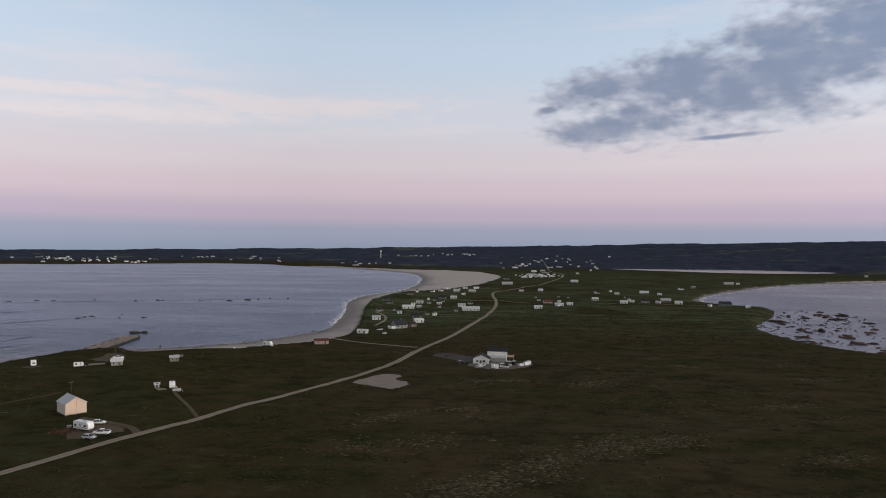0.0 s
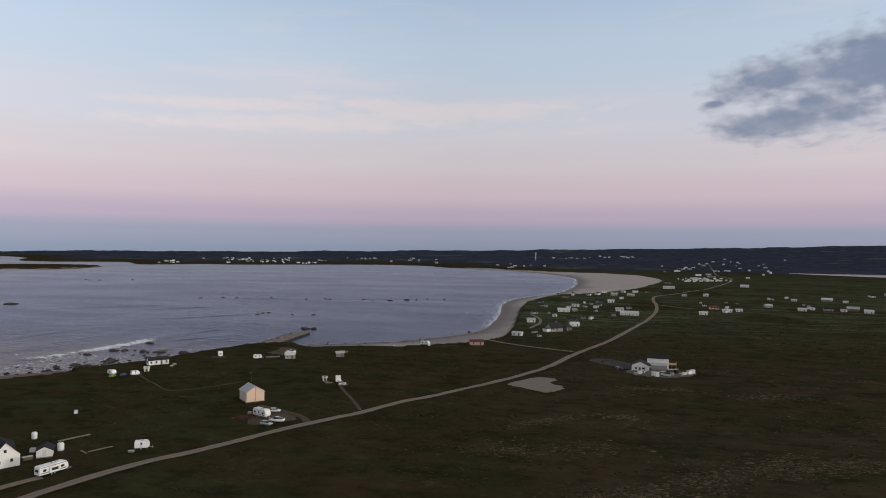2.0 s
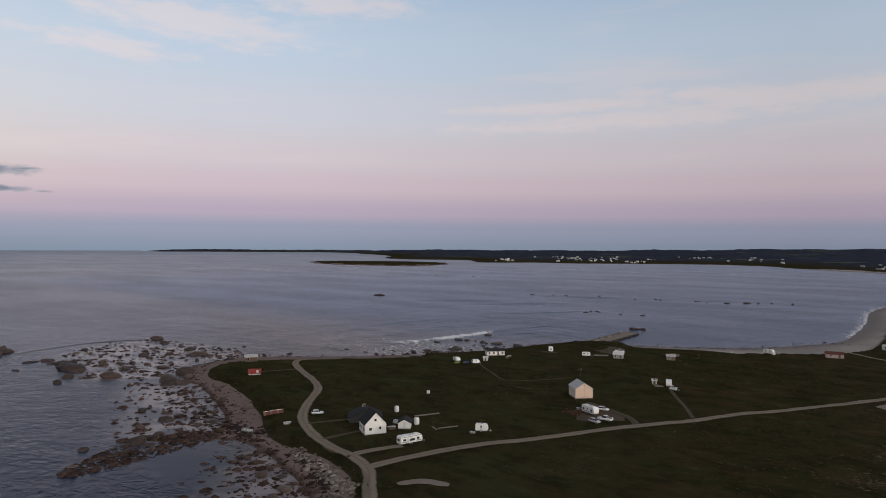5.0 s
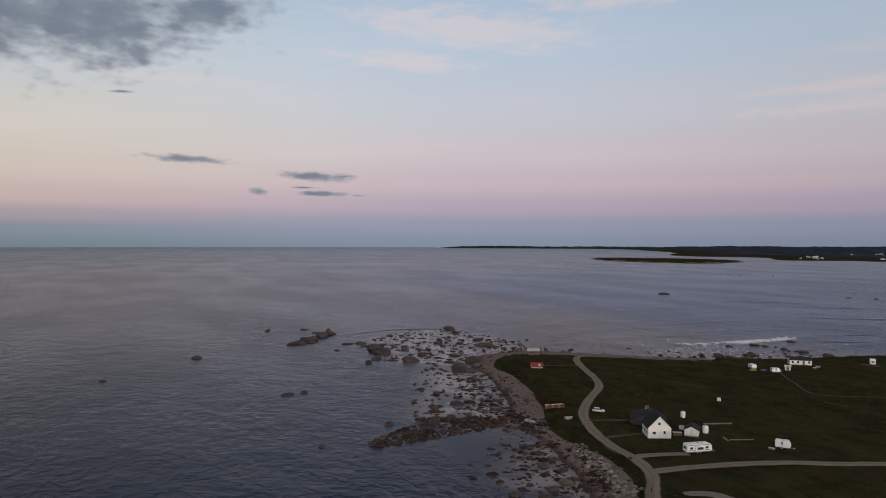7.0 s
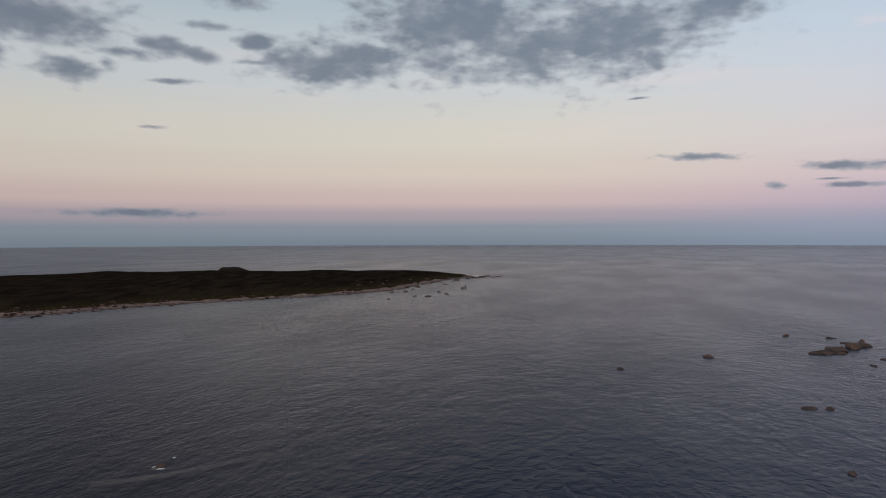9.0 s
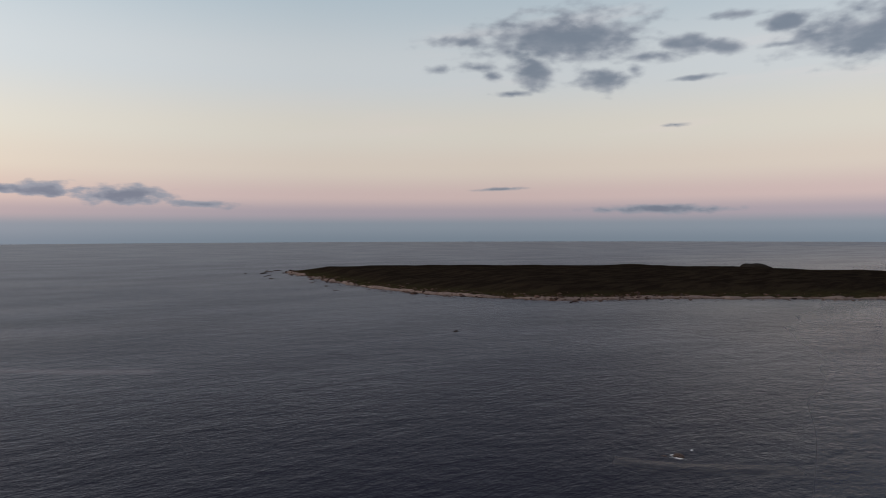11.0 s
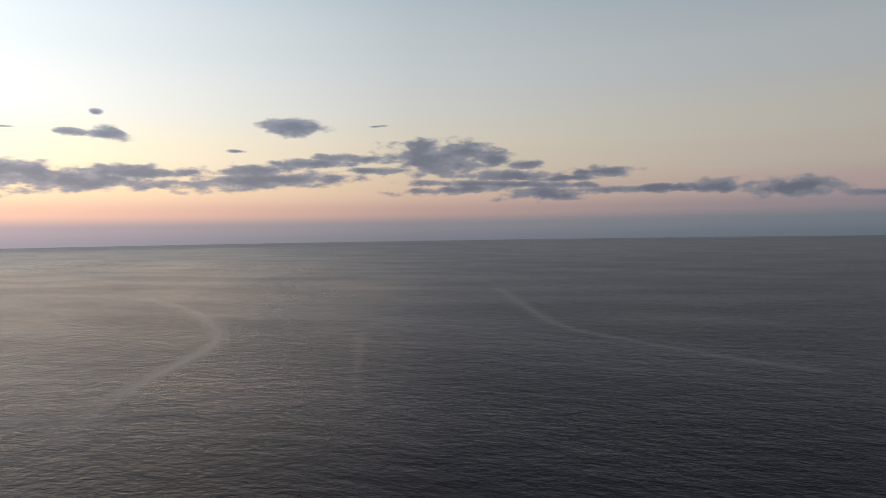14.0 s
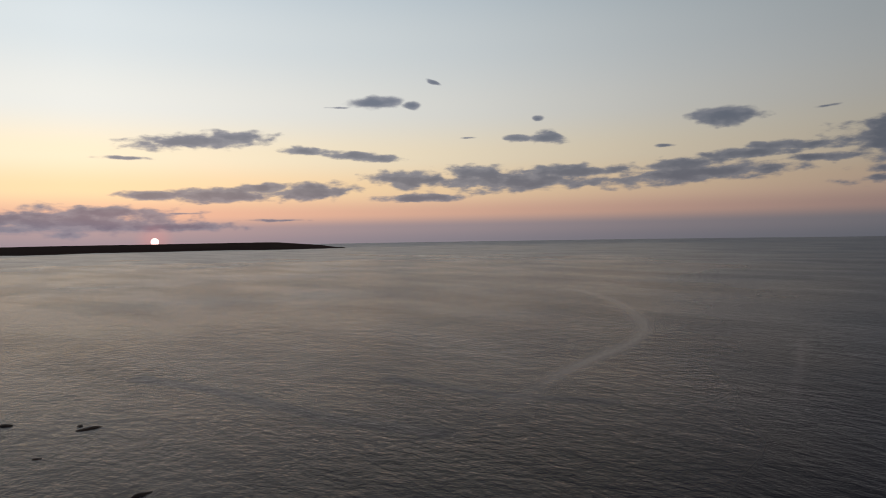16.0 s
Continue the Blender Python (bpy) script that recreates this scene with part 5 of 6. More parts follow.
# ---- far settlements ----
def far_house(x, y, turn, length, wall, roof):
    h = thing("house", x, y, turn, "distant %s house with %s" % (WALL_WORDS[wall], ROOF_WORDS[roof]), "house", "houses on the far shore")
    w, e = length * 0.6, 2.7
    part("wall", prism(bmesh.new(), [(-w / 2, -3), (w / 2, -3), (w / 2, e), (0, e + w * 0.33), (-w / 2, e)], -length / 2, length / 2), wall, h)
    part("roof", gable_roof(length, w, e, w * 0.33, 0.4, 0.2), roof, h)
    for k in (-0.25, 0.25):
        share("window", WIN_PANE, h, pose(k * length, -w / 2, 1.7, 0, 0, 180) @ Matrix.Diagonal((1.6, 1, 1.3, 1)))
    return h


dice = random.Random(11)
# knots of houses: heading, distance, spread in heading and distance, count
KNOTS = [(31.9, 2180, 1.0, 60, 10), (30.6, 2600, 0.8, 90, 9), (29.0, 2420, 1.2, 70, 18), (26.6, 2440, 1.4, 90, 16), (24.3, 2330, 0.6, 30, 10), (23.0, 2480, 0.4, 40, 3), (18.8, 2620, 1.3, 60, 10), (15.2, 2520, 1.5, 50, 8), (13.3, 2370, 0.8, 30, 5),
         (7.0, 2010, 1.5, 50, 8), (2.5, 2700, 1.6, 90, 10), (-1.5, 2750, 1.6, 90, 12), (-8.5, 2300, 2.0, 120, 12), (-12.0, 2200, 2.0, 150, 9), (-6.5, 1950, 1.2, 110, 9), (34.5, 2300, 1.2, 70, 14)]
for az0, r0, da, dr, n in KNOTS:
    for k in range(n):
        az, r = radians(az0 + dice.gauss(0, da * 0.6)), r0 + dice.gauss(0, dr)
        x, y = -r * math.sin(az), r * math.cos(az)
        if ground_z(x, y) < 2.0:
            continue
        far_house(x, y, facing(x, y) + dice.choice((0, 10, -15, 80)), dice.uniform(6, 11), dice.choice((WHITE, WHITE, WHITE, GREY, PINK)), dice.choice((ROOF_WHITE, ROOF_GREY, ROOF_GREY, ROOF_DARK)))

tx, ty = -2450 * math.sin(radians(5.18)), 2450 * math.cos(radians(5.18))
tower = thing("water_tower", tx, ty, 0, "pale water tower on the wooded far shore", "water tower")
part("shaft", rod(bmesh.new(), (0, 0, -3), (0, 0, 24), 1.7, 1.5, 16), SHELL, tower)
tank_bm = rod(bmesh.new(), (0, 0, 23.5), (0, 0, 30), 2.9, 2.9, 20)
part("tank", tank_bm, SHELL, tower)


# ---- vehicles ----
def wheel_mesh(r, w):
    bm = bmesh.new()
    bmesh.ops.create_cone(bm, cap_ends=True, segments=18, radius1=r, radius2=r, depth=w, matrix=Matrix.Rotation(radians(90), 4, "X"))
    bmesh.ops.bevel(bm, geom=[e for e in bm.edges if abs(e.verts[0].co.y - e.verts[1].co.y) < 0.01], offset=0.04, segments=2, affect="EDGES")
    return mesh_of("tyre", bm, RUBBER)


def rim_mesh(r, w):
    return mesh_of("rim", rod(bmesh.new(), (0, -w / 2, 0), (0, w / 2, 0), r, sides=14), STEEL)


TYRE, RIM = wheel_mesh(0.33, 0.22), rim_mesh(0.19, 0.25)


def add_wheel(parent, x, y, r=0.33):
    w = share("wheel", TYRE, parent, pose(x, y, r) @ Matrix.Diagonal((r / 0.33, 1, r / 0.33, 1)))
    share("rim", RIM, w, Matrix())
    return w


def loft(bm, sections):
    """Rings of (x, half width at the sill, half width at the top, z low, z high) joined along x."""
    ringsv = []
    for x, a, b, z0, z1 in sections:
        ringsv.append([bm.verts.new(v) for v in ((x, -a, z0), (x, a, z0), (x, a, z0 + (z1 - z0) * 0.55), (x, b, z1), (x, -b, z1), (x, -a, z0 + (z1 - z0) * 0.55))])
    for p, q in zip(ringsv, ringsv[1:]):
        for i in range(6):
            j = (i + 1) % 6
            bm.faces.new((p[i], p[j], q[j], q[i]))
    bm.faces.new(ringsv[0])
    bm.faces.new(ringsv[-1][::-1])
    bmesh.ops.recalc_face_normals(bm, faces=bm.faces)
    bmesh.ops.bevel(bm, geom=bm.edges[:], offset=0.04, segments=2, affect="EDGES", clamp_overlap=True)
    for f in bm.faces:
        f.smooth = True
    return bm


def car(x, y, turn, paint, label, pickup=False, lift=0.12):
    """Front towards +x."""
    c = thing("pickup_truck" if pickup else "car", x, y, turn, label, "pickup truck" if pickup else "car", lift=lift)
    if pickup:
        low = [(-2.7, 0.88, 0.86, 0.5, 1.12), (-2.55, 0.95, 0.92, 0.42, 1.15), (0.9, 0.96, 0.92, 0.4, 1.15), (2.3, 0.95, 0.86, 0.42, 1.08), (2.7, 0.86, 0.76, 0.5, 0.95)]
        cab = [(-0.75, 0.88, 0.72, 1.1, 1.84), (0.55, 0.88, 0.7, 1.1, 1.86), (1.35, 0.86, 0.72, 1.1, 1.2)]
    else:
        low = [(-2.15, 0.78, 0.74, 0.45, 0.92), (-1.95, 0.87, 0.84, 0.35, 1.0), (0.9, 0.89, 0.85, 0.32, 1.0), (1.9, 0.86, 0.76, 0.35, 0.88), (2.2, 0.74, 0.66, 0.42, 0.74)]
        cab = [(-2.0, 0.8, 0.66, 0.95, 1.08), (-1.55, 0.8, 0.64, 0.95, 1.46), (0.1, 0.8, 0.64, 0.95, 1.5), (1.05, 0.8, 0.7, 0.95, 1.02)]
    body = part("body", loft(bmesh.new(), low), paint, c)
    part("cabin", loft(bmesh.new(), cab), GLASS, c, "dark-glazed cabin")
    rx0, rx1, rz = (-0.72, 0.58, 1.85) if pickup else (-1.5, 0.15, 1.48)
    part("roof", boxed(rx0, rx1, -0.66, 0.66, rz - 0.05, rz + 0.05, bevel=0.04), paint, c)
    for px in ((-0.78, 0.0) if pickup else (-1.6, -0.62, 0.3)):
        for s in (-1, 1):
            part("pillar", rod(bmesh.new(), (px, s * 0.83, 1.0), (px + 0.08, s * 0.68, rz), 0.045, sides=6), paint, c)
    if pickup:
        part("bed_liner", boxed(-2.5, -0.85, -0.78, 0.78, 1.16, 1.18), RUBBER, c, "black bed liner")
        for s in (-1, 1):
            part("bed_side", boxed(-2.6, -0.8, s * 0.9 - 0.06, s * 0.9 + 0.06, 1.1, 1.32, bevel=0.03), paint, c)
    fx, bx = (1.75, -1.65) if pickup else (1.4, -1.3)
    for wx in (fx, bx):
        for s in (-1, 1):
            add_wheel(c, wx, s * (0.86 if pickup else 0.8), 0.38 if pickup else 0.33)
    end = 2.68 if pickup else 2.17
    for s in (-1, 1):
        part("headlight", boxed(end - 0.08, end + 0.03, s * 0.6 - 0.14, s * 0.6 + 0.14, 0.64, 0.78), LAMP_CLEAR, c)
        part("tail_light", boxed(-end - 0.03, -end + 0.1, s * 0.68 - 0.1, s * 0.68 + 0.1, 0.72, 0.92), LAMP_RED, c)
    part("bumper", boxed(end - 0.1, end + 0.08, -0.72, 0.72, 0.36, 0.52, bevel=0.03), RUBBER, c)
    part("bumper", boxed(-end - 0.08, -end + 0.1, -0.74, 0.74, 0.38, 0.54, bevel=0.03), RUBBER, c)
    return c


def camper(x, y, turn, length, label, width=2.4, height=2.75, stripe=None, slide=False, lift=0.05):
    """A towed caravan, hitch towards +x, door on its -y side."""
    c = thing("travel_trailer", x, y, turn, label, "camper", "campers on the headland", lift=lift)
    l2, w2 = length / 2, width / 2
    prof = [(-l2, 0.62), (l2 - 0.5, 0.55), (l2, 1.15), (l2 - 0.12, height - 0.75), (l2 - 0.75, height), (-l2 + 0.25, height), (-l2, height - 0.3)]
    bm = bmesh.new()
    a = [bm.verts.new((px, -w2, pz)) for px, pz in prof]
    b = [bm.verts.new((px, w2, pz)) for px, pz in prof]
    bm.faces.new(a)
    bm.faces.new(b[::-1])
    for i in range(len(a)):
        j = (i + 1) % len(a)
        bm.faces.new((a[i], b[i], b[j], a[j]))
    bmesh.ops.recalc_face_normals(bm, faces=bm.faces)
    bmesh.ops.bevel(bm, geom=bm.edges[:], offset=0.09, segments=3, affect="EDGES")
    part("body", bm, SHELL, c)
    if stripe:
        for s in (-1, 1):
            part("stripe", boxed(-l2 + 0.3, l2 - 0.7, s * w2 - 0.012, s * w2 + 0.012, 0.95, 1.2), stripe, c, "coloured side stripe")
    n = max(1, int(length / 2.3))
    for s, turned in ((-1, 180), (1, 0)):
        for k in range(n):
            wx = -l2 + length * (k + 0.55) / (n + 0.25)
            if s == -1 and k == n // 2:
                part("door", boxed(wx - 0.36, wx + 0.36, -w2 - 0.03, -w2 + 0.02, 0.66, 2.5), ROOF_WHITE, c)
                part("door_window", boxed(wx - 0.2, wx + 0.2, -w2 - 0.045, -w2, 1.6, 2.2), GLASS, c)
            else:
                add_window(c, wx, s * w2, 1.75, turned, 0.9, 0.5, WIN_DARK)
    add_window(c, -l2, 0, 1.8, 90, 1.2, 0.5, WIN_DARK)
    if slide:
        part("slide_out", boxed(-1.6, 1.3, -w2 - 0.6, -w2 + 0.05, 0.9, 2.35, bevel=0.04), SHELL, c, "white slide-out room")
        add_window(c, -0.2, -w2 - 0.6, 1.75, 180, 1.8, 0.55, WIN_DARK)
        part("awning", boxed(-l2 + 0.4, l2 - 0.8, -w2 - 0.12, -w2 + 0.02, height - 0.35, height - 0.22), TIMBER, c, "rolled awning")
    for k in (-0.45, 0.45) if length > 5 else (0.0,):
        for s in (-1, 1):
            add_wheel(c, -0.3 + k, s * (w2 - 0.12))
    hitch = part("hitch", rod(bmesh.new(), (l2 - 0.4, 0, 0.5), (l2 + 1.1, 0, 0.45), 0.06), STEEL, c)
    part("jack", rod(bmesh.new(), (l2 + 0.8, 0, -0.05), (l2 + 0.8, 0, 0.9), 0.04), STEEL, hitch)
    for jx in (-l2 + 0.4, l2 - 0.8):
        part("leg", boxed(jx - 0.05, jx + 0.05, -0.06, 0.06, -0.15, 0.65), STEEL, c)
    part("roof_vent", boxed(-0.35, 0.35, -0.35, 0.35, height - 0.02, height + 0.16, bevel=0.04), ROOF_GREY, c)
    if length > 5:
        part("air_conditioner", boxed(1.0, 1.8, -0.4, 0.4, height - 0.02, height + 0.28, bevel=0.08), ROOF_WHITE, c)
    return c


camper(-126.6, 138.2, 76, 8.3, "long white travel trailer with a slide-out beside the gravel lane", slide=True, stripe=GREY, height=2.9, lift=0.1)
camper(-103.2, 197.6, -24, 7.2, "white travel trailer parked on the gravel yard by the barn", stripe=GREY, height=3.0, lift=0.1)
camper(-118.2, 160.0, 35, 4.3, "small boxy white camper on dark grass", height=2.6)
camper(-100.9, 256.5, -68, 4.8, "white camper with its end to the gravel track", stripe=GREY, height=2.9)
camper(-179.8, 301.4, 125, 4.2, "white camper standing alone on grass near the shore", height=3.0)
camper(-158.7, 299.3, 28, 4.6, "white camper van-like trailer near the pier", height=2.4)
camper(-94.6, 371.5, -12, 5.6, "white travel trailer at the edge of the beach", height=2.7)
camper(-197.6, 247.5, -25, 4.4, "white tent trailer with a green canvas annexe", height=2.3)
camper(-187.6, 248.8, 60, 3.8, "rounded white camper beside a blue tarpaulin", height=2.3)
camper(-97.5, 252.0, 10, 0.9 + 2.2, "low grey utility trailer beside the camper", width=1.5, height=1.2)
car(-102.6, 205.3, 10, CAR_WHITE, "white hatchback parked beside the barn")
car(-95.8, 193.2, -176, CAR_WHITE, "white pickup truck parked beside the travel trailer", pickup=True)
car(-97.2, 189.0, -10, CAR_SILVER, "silver sedan parked at the edge of the gravel road")
car(-152.4, 322.5, 20, CAR_WHITE, "white pickup truck parked behind the grey hut", pickup=True, lift=0)
car(-170.2, 142.2, 47, CAR_WHITE, "white car parked on grass beside the shore lane", lift=0)
car(9, 318, 30, make_paint("dark_car_paint", (0.03, 0.032, 0.04), 0.2), "dark car on the driveway of the white house")
car(19, 310, 75, CAR_WHITE, "white car on the gravel yard")
car(-36, 428, 60, CAR_WHITE, "white car beside the beach cottages", lift=0)
car(-22, 470.5, 10, CAR_SILVER, "silver car beside the big grey house", lift=0)


def tarp_heap(x, y, size, material, label):
    t = thing("tarpaulin", x, y, dice.uniform(0, 180), label, "tarpaulin")
    bm = bmesh.new()
    bmesh.ops.create_icosphere(bm, subdivisions=3, radius=1.0)
    for v in bm.verts:
        v.co = Vector((v.co.x * size, v.co.y * size * 0.7, max(-0.1, v.co.z) * size * 0.55)) * (1 + 0.25 * noise.noise(v.co * 2.2 + Vector((x, y, 0))))
    part("cover", bm, material, t)
    return t


tarp_heap(-195.0, 244.5, 1.7, GREEN_TARP, "bright green canvas annexe on the grass")
tarp_heap(-192.3, 247.5, 1.6, BLUE_TARP, "dark blue tarpaulin over a low heap")


def plank_stack(x, y, turn, length, label, n=3):
    t = thing("plank_pile", x, y, turn, label, "timber")
    for k in range(n):
        b = part("plank", boxed(-length / 2, length / 2, -0.14, 0.14, 0, 0.16), PALE_GRAVEL if n == 1 else TIMBER, t)
        b.matrix_basis = pose(dice.uniform(-0.3, 0.3), (k - n / 2) * 0.36, 0.02 + 0.03 * k, 0, 0, dice.uniform(-2, 2))
    return t


plank_stack(-142.8, 163.9, 68, 10.0, "long pale timber beams lying on the grass", 3)
plank_stack(-128.5, 157.0, 64, 7.5, "pale boards laid along a plot edge", 2)
plank_stack(-131.0, 153.5, 150, 4.0, "short pale boards laid along a plot edge", 2)
plank_stack(-126.0, 141.8, 15, 3.0, "timber step and boards beside the trailer", 4)
plank_stack(-103.5, 253.5, 40, 3.5, "pale boards in front of the camper", 5)
plank_stack(-105.2, 255.0, 20, 2.5, "pallet boards beside the privy", 4)
crate = thing("crate", -162.7, 187.4, 20, "small pale box standing alone on the grass", "box")
part("box", boxed(-0.55, 0.55, -0.45, 0.45, -0.1, 1.25, bevel=0.04), SHELL, crate)
part("lid", boxed(-0.6, 0.6, -0.5, 0.5, 1.25, 1.33), ROOF_GREY, crate)
deck2 = thing("deck", -154.5, 306.5, 30, "weathered grey plank deck on a gravel plot", "deck")
for k in range(12):
    part("plank", boxed(-3.9, 3.9, -2.4 + k * 0.4, -2.04 + k * 0.4, 0.18, 0.24), TIMBER, deck2)
part("frame", boxed(-3.8, 3.8, -2.3, 2.3, -0.3, 0.18), TIMBER, deck2)
patch("gravel_pad", [(-166, 318), (-150, 313), (-146, 318), (-157, 338), (-166, 340), (-163, 328)], TRACK, 0.06, "bare gravel plot behind the deck", "gravel plot")
patch("gravel_pad", [(-176, 303), (-184, 301), (-183, 297), (-176, 298)], TRACK, 0.06, "bare ground round a camper", "gravel plot")
patch("gravel_pad", [(-131, 327), (-134, 340), (-128, 341), (-125, 329)], GRAVEL, 0.06, "short gravel path to the beach", "gravel path")


def pole(x, y, h, arm=True):
    p = thing("utility_pole", x, y, dice.uniform(0, 90), "tall weathered timber utility pole", "utility pole", "utility poles")
    part("shaft", rod(bmesh.new(), (0, 0, -1), (0, 0, h), 0.13, 0.08), POLE_WOOD, p)
    if arm:
        a = part("crossarm", boxed(-0.9, 0.9, -0.07, 0.07, h - 0.9, h - 0.75), POLE_WOOD, p)
        for s in (-0.75, 0.75):
            part("insulator", rod(bmesh.new(), (s, 0, h - 0.75), (s, 0, h - 0.55), 0.05), STEEL, a)


pole(-132.5, 245, 5.5)
pole(-154.8, 324.5, 8.5)
for px, py in ((-62, 250), (40, 560), (64, 700), (75, 860), (-8, 395), (-26, 333), (30, 500)):
    if px > 0 and py > 480:
        pole(px + 4, py, 8)


def fence(name, x0, y0, x1, y1, step, label):
    f = thing(name, x0, y0, 0, label, "fence", z=0)
    n = int(math.hypot(x1 - x0, y1 - y0) / step)
    post = mesh_of("post", rod(bmesh.new(), (0, 0, -0.4), (0, 0, 1.1), 0.06, 0.05, 6), POLE_WOOD)
    for k in range(n + 1):
        px, py = x0 + (x1 - x0) * k / n + dice.uniform(-0.2, 0.2), y0 + (y1 - y0) * k / n + dice.uniform(-0.2, 0.2)
        share("post", post, f, pose((px - x0) * K, (py - y0) * K, ground_z(px, py) * K, dice.uniform(-5, 5), dice.uniform(-5, 5), 0))
    return f


fence("fence", 20, 184, 80, 254, 3.2, "line of old fence posts across the heath")
fence("fence", 45, 395, 120, 430, 5.0, "row of thin fence posts on the far pasture")
fence("fence", 60, 352, 160, 372, 5.5, "row of thin fence posts on the open heath")
fence("fence", -139, 243.5, -176, 222, 3.5, "old fence posts running down from the barn")


# things lying about the yards
def storage_box(x, y, turn, w, d, h, material, label):
    t = thing("storage_box", x, y, turn, label, "box")
    part("box", boxed(-w / 2, w / 2, -d / 2, d / 2, -0.1, h, bevel=0.05), material, t)
    part("lid", boxed(-w / 2 - 0.06, w / 2 + 0.06, -d / 2 - 0.06, d / 2 + 0.06, h, h + 0.1), ROOF_GREY, t)
    return t


def boat(x, y, turn, length, label):
    b = thing("boat", x, y, turn, label, "boat", lift=0.15)
    hull = bmesh.new()
    ringsv = []
    for k in range(9):
        f = k / 8
        w = 0.85 * (1 - max(0, f - 0.35) ** 2 * 2.1)
        zz = 0.25 * f * f
        ringsv.append([hull.verts.new(((f - 0.5) * length, s * w, z + zz)) for s, z in ((-1, 0.75), (-0.7, 0.2), (0, 0), (0.7, 0.2), (1, 0.75))])
    for p, q in zip(ringsv, ringsv[1:]):
        for i in range(4):
            hull.faces.new((p[i], p[i + 1], q[i + 1], q[i]))
    hull.faces.new(ringsv[0])
    bmesh.ops.solidify(hull, geom=hull.faces[:], thickness=0.06)
    part("hull", hull, SHELL, b)
    for f in (-0.2, 0.1):
        part("thwart", boxed(f * length - 0.12, f * length + 0.12, -0.72, 0.72, 0.52, 0.58), TIMBER, b)
    part("keel_block", boxed(-0.6, 0.6, -0.3, 0.3, -0.25, 0.1), TIMBER, b)
    return b


storage_box(17.5, 308.5, 20, 2.2, 1.4, 1.6, SHELL, "white storage box on the gravel yard")
storage_box(23.0, 306.5, 70, 1.5, 1.5, 2.0, SHELL, "tall white box in front of the white house")
storage_box(31.0, 309.0, 10, 1.6, 1.2, 1.2, GREY, "grey box on the gravel yard")
storage_box(38.5, 313.0, 35, 2.4, 1.6, 1.7, SHELL, "white box at the edge of the yard")
storage_box(34.5, 308.5, 55, 1.4, 1.1, 1.0, TIMBER, "weathered timber crate on the yard")
boat(28.0, 306.8, 160, 4.8, "white open boat resting on the yard")
for bx, by, bt, bw, bd, bh, mat, words in ((30.5, 312.5, 20, 3.0, 2.0, 2.2, DARK, "dark garden shed box on the yard"), (33.0, 314.5, 60, 2.6, 1.6, 1.9, RUBBER, "black covered trailer box on the yard"), (36.2, 311.2, 15, 2.0, 1.3, 1.3, SHELL, "white chest on the yard"),
                                         (24.5, 304.5, 5, 1.6, 1.4, 2.3, SHELL, "tall white cabinet by the terrace wall"), (27.0, 309.5, 40, 2.4, 1.5, 1.6, DARK, "dark heap of covered goods on the yard"), (16.0, 306.5, 0, 1.8, 1.0, 1.1, GREY, "grey bench box on the yard"),
                                         (40.0, 315.5, 30, 2.2, 1.6, 1.8, ROOF_WHITE, "pale box beside the raised deck"), (-185.3, 272.5, 20, 1.8, 1.2, 0.8, TIMBER, "weathered crate beside the long cottage"), (-184.0, 268.5, 50, 1.4, 1.0, 0.7, BROWN, "brown crate beside the long cottage"),
                                         (-118.9, 156.5, 10, 1.6, 1.0, 0.5, TIMBER, "low timber step box beside the small camper")):
    storage_box(bx, by, bt, bw, bd, bh, mat, words)
boat(-40.5, 446.0, 30, 4.5, "white open boat on grass by the cottages")
boat(-167.5, 128.4, 70, 2.6, "small pale dinghy beside the shore lane")
boat(-176.5, 120.5, 20, 4.2, "worn open boat drawn up on the shingle")
storage_box(-108.4, 199.5, 15, 1.2, 1.0, 1.0, TIMBER, "timber crate beside the camper")
storage_box(-139.6, 144.5, 60, 2.6, 1.2, 0.9, BROWN, "brown timber bin beside the garden shed")
storage_box(-143.2, 150.2, 20, 1.8, 1.2, 1.0, SHELL, "white crate behind the garden shed")
storage_box(-112.5, 371.5, 20, 1.2, 1.0, 1.1, SHELL, "small white box near the beach camper")
storage_box(-92.2, 371.0, 20, 1.4, 1.2, 1.3, SHELL, "white box beside the beach camper")

# campers crowded on the far campground, sheds and boxes among the cottages
camp = camper(196, 1300, 20, 6.5, "white camper in the crowded far campground", height=2.9)
for k in range(26):
    cx, cy = 150 + (k % 7) * 12.5 + dice.uniform(-4, 4), 1262 + (k // 7) * 38 + dice.uniform(-12, 12) + (k % 7) * 9
    copy_thing(camp, pose(cx * K, cy * K, ground_z(cx, cy) * K + 0.05, 0, 0, dice.choice((0, 15, 75, 90, 160))))
white_shed = house(-35, 560, 20, 3.6, 2.8, 2.0, 0.7, WHITE, ROOF_GREY, "small white shed among the cottages", "shed", "village sheds", windows=1, gable_windows=0, name="shed")
grey_shed = house(-8, 700, 50, 3.2, 2.6, 1.9, 0.7, GREY, ROOF_DARK, "small grey shed among the cottages", "shed", "village sheds", windows=1, gable_windows=0, name="shed")
for k in range(34):
    cx, cy = (dice.uniform(-55, 40), dice.uniform(500, 900)) if k < 20 else (dice.uniform(90, 270), dice.uniform(640, 880))
    if off_line(ROAD_LINES["main"][0], np.array([cx]), np.array([cy]))[0] < 8:
        continue
    copy_thing(dice.choice((white_shed, grey_shed)), pose(cx * K, cy * K, ground_z(cx, cy) * K, 0, 0, dice.uniform(0, 180)))
